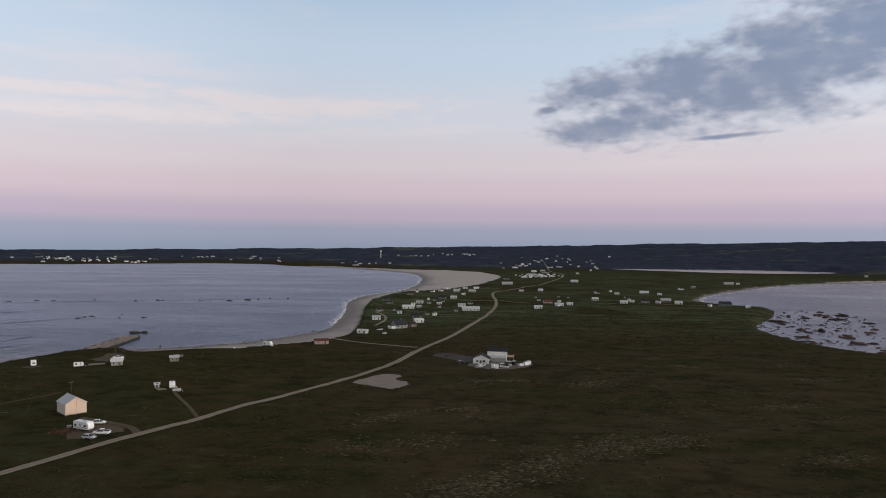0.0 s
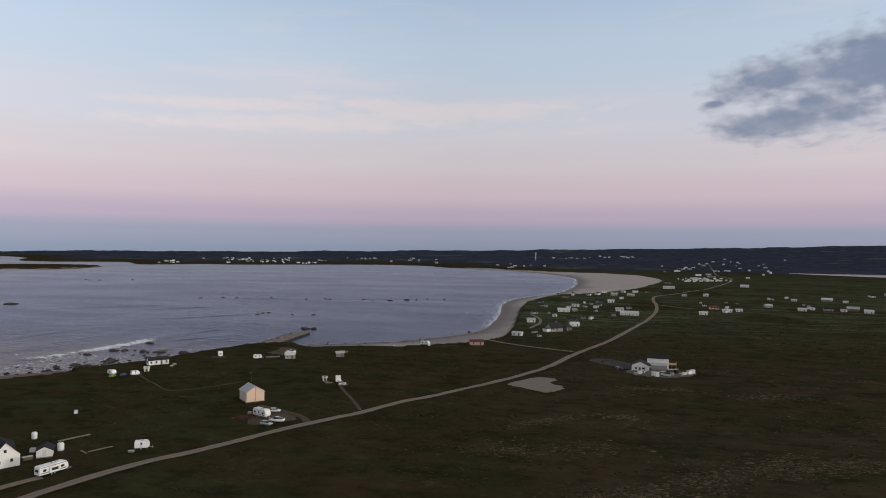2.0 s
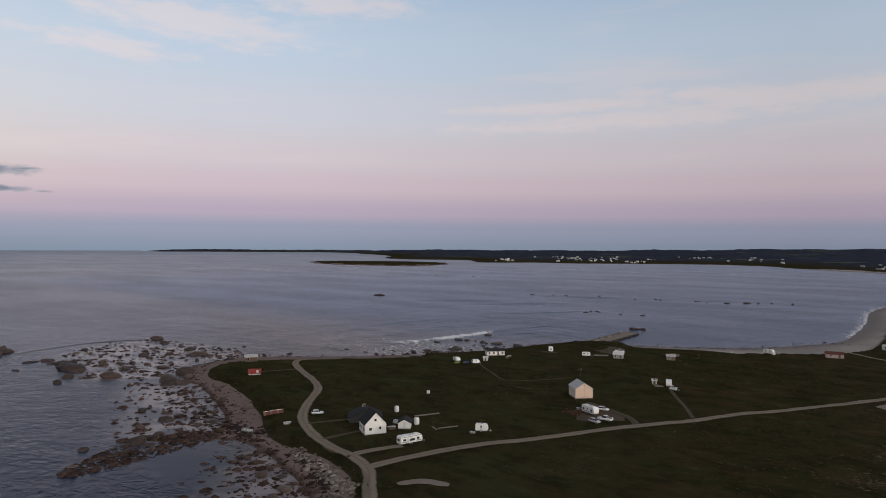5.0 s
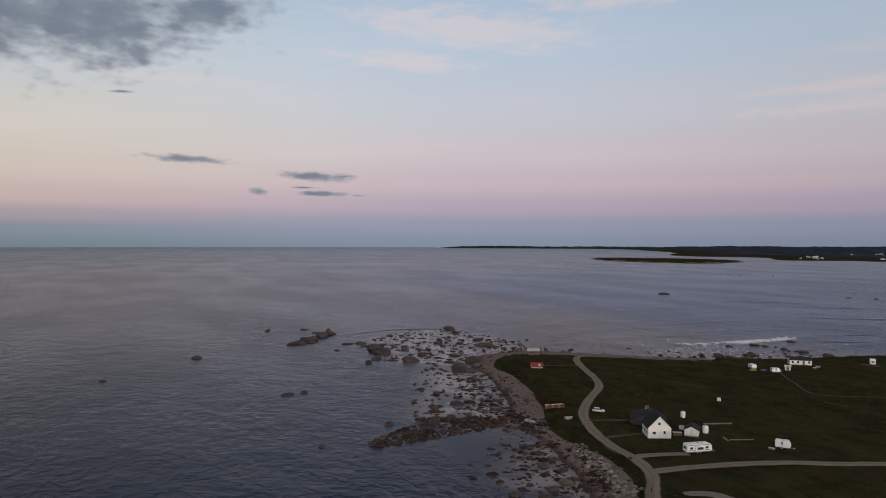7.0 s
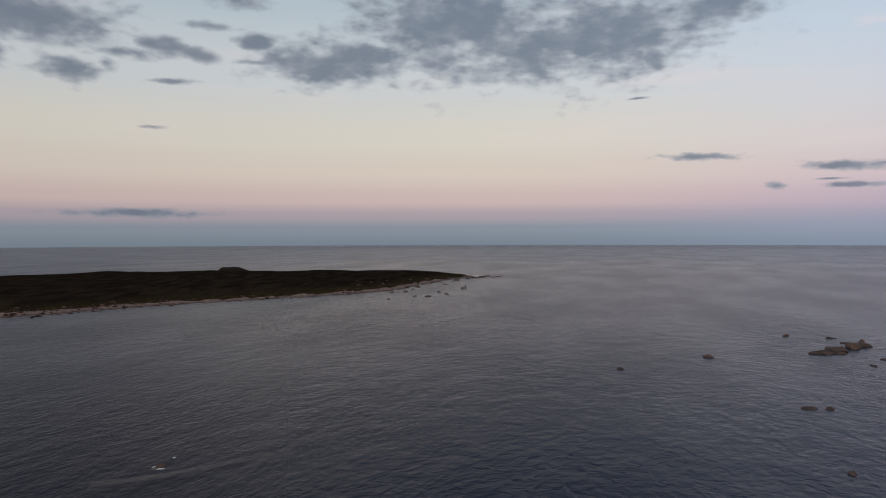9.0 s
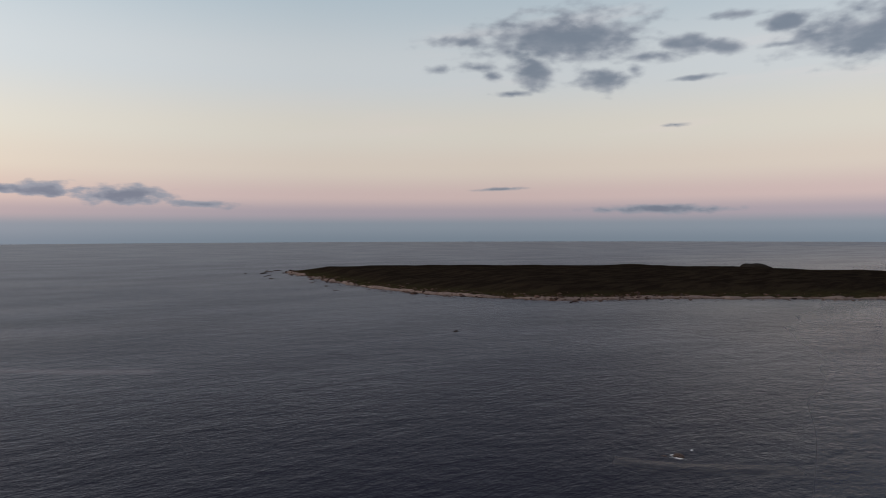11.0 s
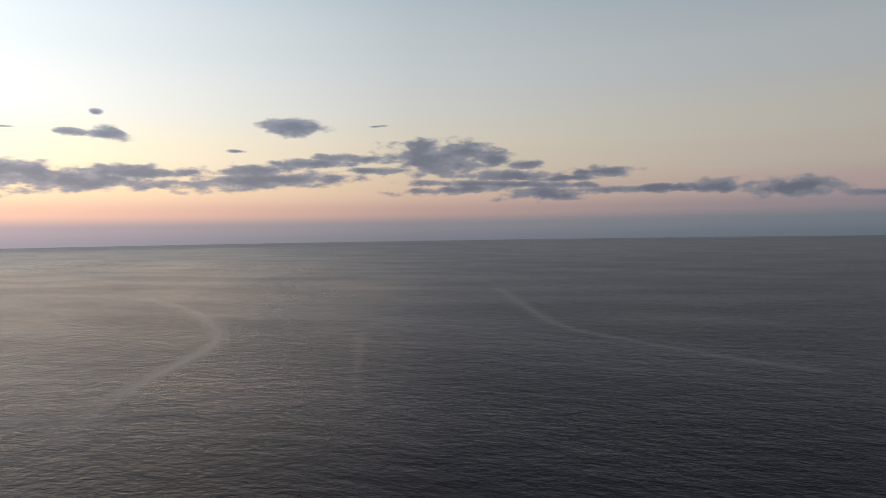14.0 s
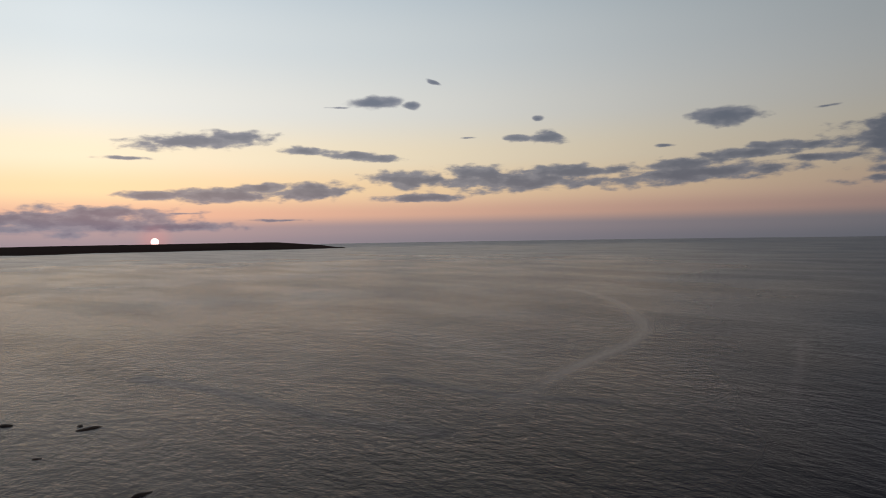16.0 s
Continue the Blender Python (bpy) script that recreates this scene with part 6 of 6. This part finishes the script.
for x0, y0, x1, y1 in ((-52, 500, -8, 508), (-40, 560, 20, 572), (-48, 640, 30, 650), (-40, 720, 40, 735), (95, 600, 190, 640), (150, 660, 240, 668)):
    fence("fence", x0, y0, x1, y1, 4.0, "weathered garden fence between plots")


# ---- pier ----
PIER_AXIS = ((-187.6, 362.0), (-191.6, 424.0))
pier = thing("pier", -189.6, 393.0, 93.7, "low concrete jetty with a boulder bank on its seaward side", "pier", z=0)
part("deck", boxed(-36, 35.6, -4.6, 3.0, -1.5, 1.45, bevel=0.15), PALE_GRAVEL, pier)
part("wall", boxed(-34, 35.8, -5.1, -4.6, -1.5, 1.15), POLE_WOOD, pier, "dark timber facing")
part("kerb", boxed(-34, 35.4, -4.55, -4.15, 1.45, 1.7), CONCRETE, pier)
for k in range(8):
    share("pile", mesh_of("pile", rod(bmesh.new(), (0, 0, -2), (0, 0, 1.9), 0.22), POLE_WOOD), pier, pose(-31 + k * 9.3, -5.2, 0))

# ---- boulders and stones ----
def boulder_mesh(seed, sub, flat_z):
    bm = bmesh.new()
    bmesh.ops.create_icosphere(bm, subdivisions=sub, radius=1.0)
    o = Vector((seed * 3.7, seed * 1.9, seed * 5.3))
    for v in bm.verts:
        d = 1 + 0.42 * noise.noise(v.co * 0.9 + o) + 0.2 * noise.noise(v.co * 2.3 + o) + 0.08 * noise.noise(v.co * 5 + o)
        v.co = Vector((v.co.x * d, v.co.y * d * 0.8, v.co.z * d * flat_z))
    for f in bm.faces:
        f.smooth = True
    return mesh_of("boulder", bm, ROCK)


BOULDERS = [boulder_mesh(k, 3, 0.55 + 0.05 * (k % 4)) for k in range(10)]
rocks = random.Random(21)


def boulder(x, y, size, label="brown granite boulder awash at the shore", group="shore boulders", z=None, stretch=1.0, turn=None):
    b = new("boulder", rocks.choice(BOULDERS))
    b.matrix_basis = pose(x * K, y * K, (max(-0.15, min(ground_z(x, y), 4)) if z is None else z) * K + 0.12 * size, rocks.uniform(-8, 8), rocks.uniform(-8, 8), rocks.uniform(0, 360) if turn is None else turn) @ Matrix.Diagonal((size * stretch, size, size * rocks.uniform(0.6, 0.95) * (0.78 if size > 3 else 1.0), 1))
    return tagged(b, label, "boulder", group)


# named large rocks off the point
for x, y, s, st in ((-372, 99, 3.8, 1.5), (-376, 105, 5.0, 1.3), (-382, 111, 4.6, 1.4), (-394, 120, 5.2, 1.2), (-401, 125.5, 5.0, 1.2), (-327, 130, 6.8, 1.2), (-336, 131, 5.2, 1.4), (-296, 134, 5.0, 1.1), (-389, 203, 4.4, 1.0),
                    (-280, 160, 6.2, 1.15), (-272, 147, 4.4, 1.3), (-265, 144, 4.8, 1.2), (-262, 148, 3.4, 1.2), (-287, 188.5, 4.2, 1.2), (-322, 190, 4.6, 1.6), (-340, 196, 3.8, 1.3), (-302, 160, 3.6, 1.3), (-308, 121, 2.6, 1.2), (-300, 114, 2.2, 1.3)):
    boulder(x, y, s, "large brown granite rock in the shallows", "rocks off the point", z=-0.2, stretch=st)
for x, y, s, st in ((-194, 95, 3.0, 1.2), (-433, 97, 2.4, 1.3), (-252, 63.4, 2.0, 1.5), (-253, 70.5, 1.7, 1.2), (-185.5, 56.5, 1.6, 1.1), (-198, 82, 1.8, 1.2), (-546, 543, 4.5, 1.6), (-349, 44, 2.6, 1.5), (-309, 3, 1.3, 1.4)):
    boulder(x, y, s, "dark rock breaking the sea surface", "lone rocks at sea", z=-0.2, stretch=st)
for x, y, s, st in ((232, -41, 1.7, 2.6), (237, -39, 1.2, 1.6), (209, -24, 1.2, 1.2), (164, -39.5, 1.6, 1.8), (253, -21, 2.0, 1.6), (-150, -111.5, 1.6, 1.4), (-147.5, -114, 1.1, 1.2), (-234, -329, 1.5, 2.0), (-196, 451, 3.0, 1.4)):
    boulder(x, y, s, "dark rock barely breaking the sea surface", "rocks awash", z=-0.35 if s < 4 else -0.1, stretch=st)
for k in range(18):
    t = k / 17 * 4
    i = min(int(t), 3)
    f = t - i
    x = REEFS[i][0] * (1 - f) + REEFS[i + 1][0] * f + rocks.gauss(0, 6)
    y = REEFS[i][1] * (1 - f) + REEFS[i + 1][1] * f + rocks.gauss(0, 9)
    boulder(x, y, abs(rocks.gauss(1.0, 0.7)) + 0.7, "dark reef rock in the bay", "reef rocks in the bay", z=-0.3, stretch=1.8)
for k in range(10):
    boulder(-285 + rocks.gauss(0, 25), 545 + rocks.gauss(0, 8), abs(rocks.gauss(0.7, 0.5)) + 0.6, "dark reef rock in the bay", "reef rocks in the bay", z=-0.3, stretch=1.8)
for k in range(8):
    boulder(-754 + rocks.gauss(0, 50), 972 + rocks.gauss(0, 14), rocks.uniform(1, 2.6), "dark reef rock in the bay", "reef rocks in the bay", z=-0.4, stretch=1.8)
# unclear dark object by the junction, with a boulder standing in for it
boulder(-131.1, 119.8, 0.8, "dark rock at the edge of the road junction", "roadside rocks")
# the weedy rock group off the point
for k in range(9):
    f = rocks.random()
    boulder(-370 - 30 * f + rocks.gauss(0, 3), 97 + 26 * f + rocks.gauss(0, 2), rocks.uniform(1.6, 3.4), "dark weedy rock heaped with others off the point", "rocks off the point", z=-0.2, stretch=1.5)
# rocks in the surf below the cottages
for x, y, size in ((-258, 325, 3.0), (-253, 327, 2.0), (-261, 308.5, 2.4), (-257.7, 354.5, 2.6), (-232, 327.5, 3.2), (-236, 323, 2.0), (-241, 326, 2.2), (-248, 273, 2.2), (-201, 449, 4.2)):
    boulder(x, y, size * 0.75, "dark rock in the surf", "surf rocks", z=-0.1, stretch=1.6)
for k in range(14):
    t = rocks.random()
    x, y = -250 + t * 36 + rocks.gauss(0, 5), 268 + t * 70 + rocks.gauss(0, 5)
    if ground_z(x, y) < 0.5:
        boulder(x, y, abs(rocks.gauss(1.1, 0.8)) + 0.5, "dark rock in the surf", "surf rocks", z=-0.1, stretch=1.5)


def in_poly(poly, rnd, n):
    """n random plan points inside an outline."""
    rng = np.random.default_rng(rnd.randrange(10 ** 6))
    lo, hi, got = poly.min(axis=0), poly.max(axis=0), np.zeros((0, 2))
    while len(got) < n:
        p = rng.uniform(lo, hi, (3 * n, 2))
        got = np.concatenate([got, p[inside(poly, p[:, 0], p[:, 1]) > 0]])
    return [tuple(p) for p in got[:n]]


BAR = rounded([(-176, 70), (-183, 68), (-189, 78), (-195, 90), (-201, 96), (-196, 103), (-192, 116), (-182, 118), (-180, 111), (-179, 100), (-177, 92), (-177, 83)])
def shoreward(poly, rnd, n, reach):
    """Points in an outline, thick by the land and thinning out to sea."""
    p = np.array(in_poly(poly, rnd, n * 4))
    d = -inside(MAIN, p[:, 0], p[:, 1])
    rng = np.random.default_rng(n)
    p = p[rng.random(len(p)) < np.exp(-np.maximum(d, 0) / reach)][:n]
    return [(x + rng.normal(0, 3.5), y + rng.normal(0, 3.5)) for x, y in p]


EAST_FLATS = rounded([(246, 380), (231, 420), (227, 445), (231, 490), (241, 528), (290, 592), (327, 672), (379, 660), (372, 600), (330, 520), (286, 440), (270, 400)])
for poly, n, mean, words in ((UPPER_FLATS, 60, 1.5, "rounded granite boulder on the outer tidal flats"), (MID_FLATS, 50, 1.05, "rounded brown boulder on the tidal flats"), (BAR, 32, 0.95, "reddish weedy boulder on the rock bar"),
                             (LAGOON, 26, 0.95, "reddish boulder in the still lagoon")):
    for x, y in (shoreward(poly, rocks, n, 22) if poly is MID_FLATS or poly is LAGOON else in_poly(poly, rocks, n)):
        boulder(x, y, min(3.2, rocks.lognormvariate(math.log(mean), 0.45)), words, words + "s", z=rocks.uniform(-0.25, 0.05))


def pebble_template(sub=1):
    bm = bmesh.new()
    bmesh.ops.create_icosphere(bm, subdivisions=sub, radius=1.0)
    v = np.array([p.co[:] for p in bm.verts])
    f = np.array([[p.index for p in q.verts] for q in bm.faces])
    bm.free()
    return v, f


def scatter(name, places, material, label, category, stretch=(0.6, 1.5), flat_z=0.55, streak=None, sub=1, seed=5):
    """Many small lumps as one mesh. places: x, y, z, size."""
    rng = np.random.default_rng(seed)
    v0, f0 = pebble_template(sub)
    n, m = len(places), len(v0)
    p = np.array(places, float)
    ang = rng.uniform(0, 2 * math.pi, n) if streak is None else rng.normal(streak, 0.35, n)
    sx, sy, sz = p[:, 3] * rng.uniform(1.0, stretch[1], n), p[:, 3] * rng.uniform(stretch[0], 1.0, n), p[:, 3] * flat_z * rng.uniform(0.7, 1.3, n)
    jit = 1 + rng.normal(0, 0.16, (n, m, 1))
    w = v0[None] * jit
    a, b, c = w[..., 0] * sx[:, None], w[..., 1] * sy[:, None], w[..., 2] * sz[:, None]
    co = np.stack([p[:, 0:1] + a * np.cos(ang)[:, None] - b * np.sin(ang)[:, None], p[:, 1:2] + a * np.sin(ang)[:, None] + b * np.cos(ang)[:, None], p[:, 2:3] + c], -1).reshape(-1, 3)
    faces = (f0[None] + (np.arange(n) * m)[:, None, None]).reshape(-1, 3)
    me = bpy.data.meshes.new(name)
    me.vertices.add(len(co))
    me.vertices.foreach_set("co", (co * K).astype(np.float32).ravel())
    me.loops.add(faces.size)
    me.loops.foreach_set("vertex_index", faces.astype(np.int32).ravel())
    me.polygons.add(len(faces))
    me.polygons.foreach_set("loop_start", np.arange(0, faces.size, 3, dtype=np.int32))
    me.update(calc_edges=True)
    me.materials.append(material)
    return tagged(new(name, me), label, category, kind="stuff")


def spread(points, sizes, sink=0.1, sea=False):
    """Points on the ground, or at the water's face where that is higher."""
    x, y = np.array([p[0] for p in points]), np.array([p[1] for p in points])
    z, cover, d = terrain(x, y)
    return [(a, b, max(c, -0.12 if sea else -9) - s * sink, s) for a, b, c, s in zip(x, y, z, sizes)], d


small = np.random.default_rng(8)
pts = in_poly(UPPER_FLATS, rocks, 1700) + shoreward(MID_FLATS, rocks, 750, 14) + in_poly(BAR, rocks, 1000) + shoreward(LAGOON, rocks, 420, 14) + in_poly(EAST_FLATS, rocks, 1100)
lst, _ = spread(pts, np.minimum(small.lognormal(math.log(0.45), 0.5, len(pts)), 1.3), sea=True)
scatter("shore_stones", lst, PEBBLE, "many small brown stones scattered on the tidal flats", "stones", flat_z=0.6, seed=1)
pts = in_poly(UPPER_FLATS, rocks, 110) + shoreward(MID_FLATS, rocks, 90, 18) + in_poly(BAR, rocks, 70) + shoreward(LAGOON, rocks, 40, 18)
edge = rounded([(-304, 196), (-292, 211), (-268, 233), (-240, 268), (-224, 282), (-215, 308)], False)
for k in range(80):
    i = rocks.randrange(len(edge) - 1)
    f, off = rocks.random(), rocks.expovariate(1 / 9.0)
    ax, ay = edge[i] * (1 - f) + edge[i + 1] * f
    pts.append((ax - off * 0.77, ay + off * 0.63))
lst, _ = spread(pts, small.lognormal(math.log(0.95), 0.3, len(pts)), sea=True)
scatter("shore_boulders", lst, PEBBLE, "rounded reddish-brown boulders among the tidal pools", "boulders", flat_z=0.55, sub=2, seed=12)
pts = in_poly(EAST_FLATS, rocks, 110)
lst, _ = spread(pts, np.minimum(small.lognormal(math.log(1.7), 0.45, len(pts)), 4.5), sea=True)
scatter("shore_boulders", lst, PEBBLE, "dark boulders on the eastern flats", "boulders", stretch=(0.6, 2.0), flat_z=0.5, sub=2, seed=15)
line = np.concatenate([rounded(COAST_POINT, False), rounded(COAST_EAST[3:13], False)])
pts, sizes = [], []
for k in range(3000):
    i = rocks.randrange(len(line) - 1)
    if np.hypot(*(line[i + 1] - line[i])) > 60:
        continue
    f = rocks.random()
    x, y = line[i] * (1 - f) + line[i + 1] * f
    pts.append((x + rocks.gauss(0, 5), y + rocks.gauss(0, 5)))
    sizes.append(min(1.3, rocks.lognormvariate(math.log(0.33), 0.5)))
lst, _ = spread(pts, sizes, sea=True)
scatter("shore_stones", lst, PEBBLE, "dark stones strewn along the waterline", "stones", flat_z=0.6, seed=2)
pts, sizes = [], []
for k in range(2600):
    i = rocks.randrange(len(ISLAND))
    f = rocks.random()
    x, y = ISLAND[i] * (1 - f) + ISLAND[(i + 1) % len(ISLAND)] * f
    spreadw = 22 if x < -680 and y > -300 else 9
    pts.append((x + rocks.gauss(0, spreadw), y + rocks.gauss(0, spreadw)))
    sizes.append(min(3.5, rocks.lognormvariate(math.log(0.8), 0.55)))
lst, _ = spread(pts, sizes, sea=True)
scatter("shore_stones", lst, PEBBLE, "brown boulders along the island shore", "stones", flat_z=0.55, seed=3)
# riprap beside the pier and the pale stones under the shore lane
lst = []
for _ in range(700):
    f, off = rocks.random(), rocks.uniform(3.2, 9.5)
    (ax, ay), (bx, by) = PIER_AXIS
    lst.append((ax + (bx - ax) * f * 1.02 - off, ay + (by - ay) * f * 1.02 + rocks.gauss(0, 1.0), 1.75 - 0.24 * off + rocks.uniform(-0.3, 0.3), rocks.uniform(0.5, 1.25)))
scatter("rubble_bank", lst, PALE_STONE, "rough pale boulder bank along the jetty", "rubble", flat_z=0.7, seed=4)
pts = []
for (ax, ay), (bx, by) in zip([(-152, 119), (-137, 113.5), (-128, 111), (-118, 106)], [(-137, 113.5), (-128, 111), (-118, 106), (-110, 97)]):
    for _ in range(60):
        f = rocks.random()
        pts.append((ax + (bx - ax) * f + rocks.gauss(0, 1.6), ay + (by - ay) * f + rocks.gauss(0, 1.6)))
lst, _ = spread(pts, [rocks.uniform(0.35, 1.15) for _ in pts])
scatter("riprap", lst, PALE_STONE, "pale broken stones on the bank below the lane", "stones", flat_z=0.6, seed=6)
pts = [(-178 + rocks.gauss(0, 5.5), 119.5 + rocks.gauss(0, 2.2)) for _ in range(90)] + [(-134 + t * 9 + rocks.gauss(0, 1.0), 111 - t * 4 + rocks.gauss(0, 1.2)) for t in [rocks.uniform(-1.4, 1.4) for _ in range(90)]]
lst, _ = spread(pts, [rocks.uniform(0.4, 1.2) for _ in pts])
scatter("seaweed_heap", lst, make_stone_stuff("dry_wrack", (0.028, 0.02, 0.02), (0.06, 0.045, 0.042)), "dark heaps of driftweed on the shingle", "seaweed", flat_z=0.45, seed=7)

for x, y, s in ((-644, -176, 2.4), (-673, -164, 2.8), (-751, -163, 3.0), (-647, -190, 1.8), (-700, -180, 2.0), (-790, -170, 2.2), (-960, -188, 4.5), (-982, -186, 4.0), (-935, -196, 3.5), (-1000, -180, 2.5), (-900, -205, 3.0), (-610, -205, 1.6)):
    boulder(x, y, s, "brown weedy rock off the island tip", "rocks off the island", z=-0.2, stretch=1.8)
for x, y, s, st in ((-345, 134.5, 3.6, 1.7), (-349, 130, 2.6, 1.6), (-358, 132, 2.4, 1.8), (-360, 125, 2.0, 2.0), (-342, 112.6, 1.8, 1.3), (-306, 120, 2.0, 1.4), (-301, 127, 1.9, 1.4), (-410, 122, 2.4, 1.5), (-419, 132, 2.2, 1.6), (-428, 120, 1.8, 1.8), (-312, 147.5, 2.6, 1.4)):
    boulder(x, y, s, "brown weedy rock awash off the point", "rocks off the point", z=-0.25, stretch=st)
skerry = boulder(-1010, -605, 22, "dark low skerry behind the island", "skerries", z=-1.2, stretch=2.2, turn=60)
skerry.data = skerry.data.copy()
skerry.data.materials[0] = SCRUB
for x, y, s in ((-352, -985, 3.0), (-372, -1015, 3.4), (-340, -930, 2.2), (-330, -1000, 1.8), (-395, -1040, 3.0), (-325, -905, 1.6), (-318, -860, 1.8), (-385, -1060, 2.0), (-330, -760, 2.0), (-322, -700, 1.6), (-305, -640, 1.8)):
    boulder(x, y, s, "dark low rock off the island point", "rocks off the island", z=-0.2, stretch=2.2)
pts = [(-108.5 + rocks.gauss(0, 2.0), 197 + rocks.gauss(0, 1.6)) for _ in range(70)]
lst, _ = spread(pts, [rocks.uniform(0.3, 0.8) for _ in pts])
scatter("brush_pile", lst, make_stone_stuff("cut_brush", (0.06, 0.028, 0.02), (0.12, 0.07, 0.05)), "reddish heap of cut brush beside the camper", "brush", flat_z=0.7, seed=14)

# ---- heath: pale tussocks in patches, dark tufts all over ----
PATCHES = [(-16, 220, 13, 4, 0.7, 300), (8, 231, 7, 4, 0.3, 130), (8, 155, 13, 8, 0.5, 700), (26, 172, 10, 6, 0.6, 420), (48, 188, 18, 9, 0.4, 800), (66, 194, 9, 5, 0.2, 260), (20, 278, 16, 4, 0.1, 260), (61, 274, 15, 6, 0.1, 260)]
PATCHES += [(119, 238, 13, 4, 0.2, 220), (156, 288, 16, 4, 0.1, 160), (161, 323, 9, 4, 0.1, 110), (105, 178, 12, 5, 0.3, 160), (109, 316, 14, 5, 0, 110), (-24, 186, 12, 8, 0.4, 110), (-5, 190, 20, 8, 0.4, 160), (90, 240, 40, 20, 0.2, 220)]
pts, sizes = [], []
for cx, cy, a, b, turn, n in PATCHES:
    for _ in range(int(n * 1.5)):
        u, v = rocks.gauss(0, a * 0.55), rocks.gauss(0, b * 0.55)
        pts.append((cx + u * math.cos(turn) - v * math.sin(turn), cy + u * math.sin(turn) + v * math.cos(turn)))
        sizes.append(min(0.75, rocks.lognormvariate(math.log(0.26), 0.4)))
lst, _ = spread(pts, sizes)
scatter("dry_tussocks", lst, DRY_GRASS, "pale dry grass clumps in patches on the heath", "tussocks", stretch=(0.35, 2.1), flat_z=0.45, streak=0.2, seed=9)
az = small.uniform(-36, 58, 60000)
rr = 130 * np.exp(small.uniform(0, 1, 60000) ** 0.8 * math.log(700 / 130))
x, y = -rr * np.sin(np.radians(az)), rr * np.cos(np.radians(az))
z, cover, d = terrain(x, y)
clear = np.full(x.shape, 1e9)
for ln, w in [*ROAD_LINES.values(), *LANE_LINES.values()]:
    clear = np.minimum(clear, off_line(ln, x, y) - w / 2)
for yard in ([(-33.5, 270.5), (-23, 290), (-12, 287), (-13, 270)], [(-94, 192), (-104, 186), (-110, 206), (-96, 210)], [(8, 315), (14, 306), (36, 304), (44, 314), (38, 330), (16, 330)], [(-7, 338), (8, 334), (16, 320), (-7, 330)], [(-108, 111), (-104, 121), (-95, 121), (-97, 112)]):
    clear = np.minimum(clear, -inside(np.array(yard, float), x, y))
ok = (d > 8) & (cover["sand"] < 0.3) & (cover["shingle"] < 0.3) & (clear > 0.8) & (lattice(x, y, 18, 12) > 0.5)
size = small.lognormal(math.log(0.34), 0.4, 60000) * np.clip(rr / 260, 0.75, 1.8)
lst = np.stack([x, y, z - 0.05, size], -1)[ok]
scatter("heath_tufts", lst, TUFT, "low dark heath shrubs and grass tufts", "heath", stretch=(0.6, 2.2), flat_z=0.32, seed=10)


# ---- woods on the far shore and the island ----
def spruces(name, x, y, z, hgt, label, seed, material=HAZED_SPRUCE):
    rng = np.random.default_rng(seed)
    n, k = len(x), 6
    ang = np.arange(k) * 2 * math.pi / k
    w = hgt * rng.uniform(0.24, 0.42, n)
    tiers = []
    for lo, hi, f in ((-0.05, 0.62, 1.0), (0.38, 1.0, 0.66)):
        rad = (w * f)[:, None] * rng.uniform(0.7, 1.3, (n, k))
        ringv = np.stack([x[:, None] + rad * np.cos(ang), y[:, None] + rad * np.sin(ang), (z + hgt * lo)[:, None] + rng.normal(0, 0.3, (n, k))], -1)
        topv = np.stack([x + rng.normal(0, 0.3, n), y + rng.normal(0, 0.3, n), z + hgt * hi], -1)[:, None]
        tiers.append(np.concatenate([ringv, topv], 1))
    co = np.concatenate(tiers, 1).reshape(-1, 3)
    one = np.array([(t * 7 + i, t * 7 + (i + 1) % k, t * 7 + 6) for t in (0, 1) for i in range(k)])
    faces = (one[None] + (np.arange(n) * 14)[:, None, None]).reshape(-1, 3)
    me = bpy.data.meshes.new(name)
    me.vertices.add(len(co))
    me.vertices.foreach_set("co", (co * K).astype(np.float32).ravel())
    me.loops.add(faces.size)
    me.loops.foreach_set("vertex_index", faces.astype(np.int32).ravel())
    me.polygons.add(len(faces))
    me.polygons.foreach_set("loop_start", np.arange(0, faces.size, 3, dtype=np.int32))
    me.update(calc_edges=True)
    me.materials.append(material)
    return tagged(new(name, me), label, "woods", kind="stuff")


az = small.uniform(-36, 62, 42000)
rr = 1680 * np.exp(small.uniform(0, 1, 42000) * math.log(4700 / 1680))
x, y = -rr * np.sin(np.radians(az)), rr * np.cos(np.radians(az))
z, cover, d = terrain(x, y)
ok = (cover["forest"] > 0.5) & (d > 25) & (lattice(x, y, 150, 15) > 0.28) & (rr < 4250) & ~((x > 330) & (x < 1150) & (y < 1950))
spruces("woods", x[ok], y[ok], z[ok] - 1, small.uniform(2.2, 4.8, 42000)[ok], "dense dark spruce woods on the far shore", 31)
az = small.uniform(98, 160, 16000)
rr = small.uniform(430, 1050, 16000)
x, y = -rr * np.sin(np.radians(az)), rr * np.cos(np.radians(az))
z, cover, d = terrain(x, y)
ok = (d > 22) & (lattice(x, y, 40, 17) > 0.25)
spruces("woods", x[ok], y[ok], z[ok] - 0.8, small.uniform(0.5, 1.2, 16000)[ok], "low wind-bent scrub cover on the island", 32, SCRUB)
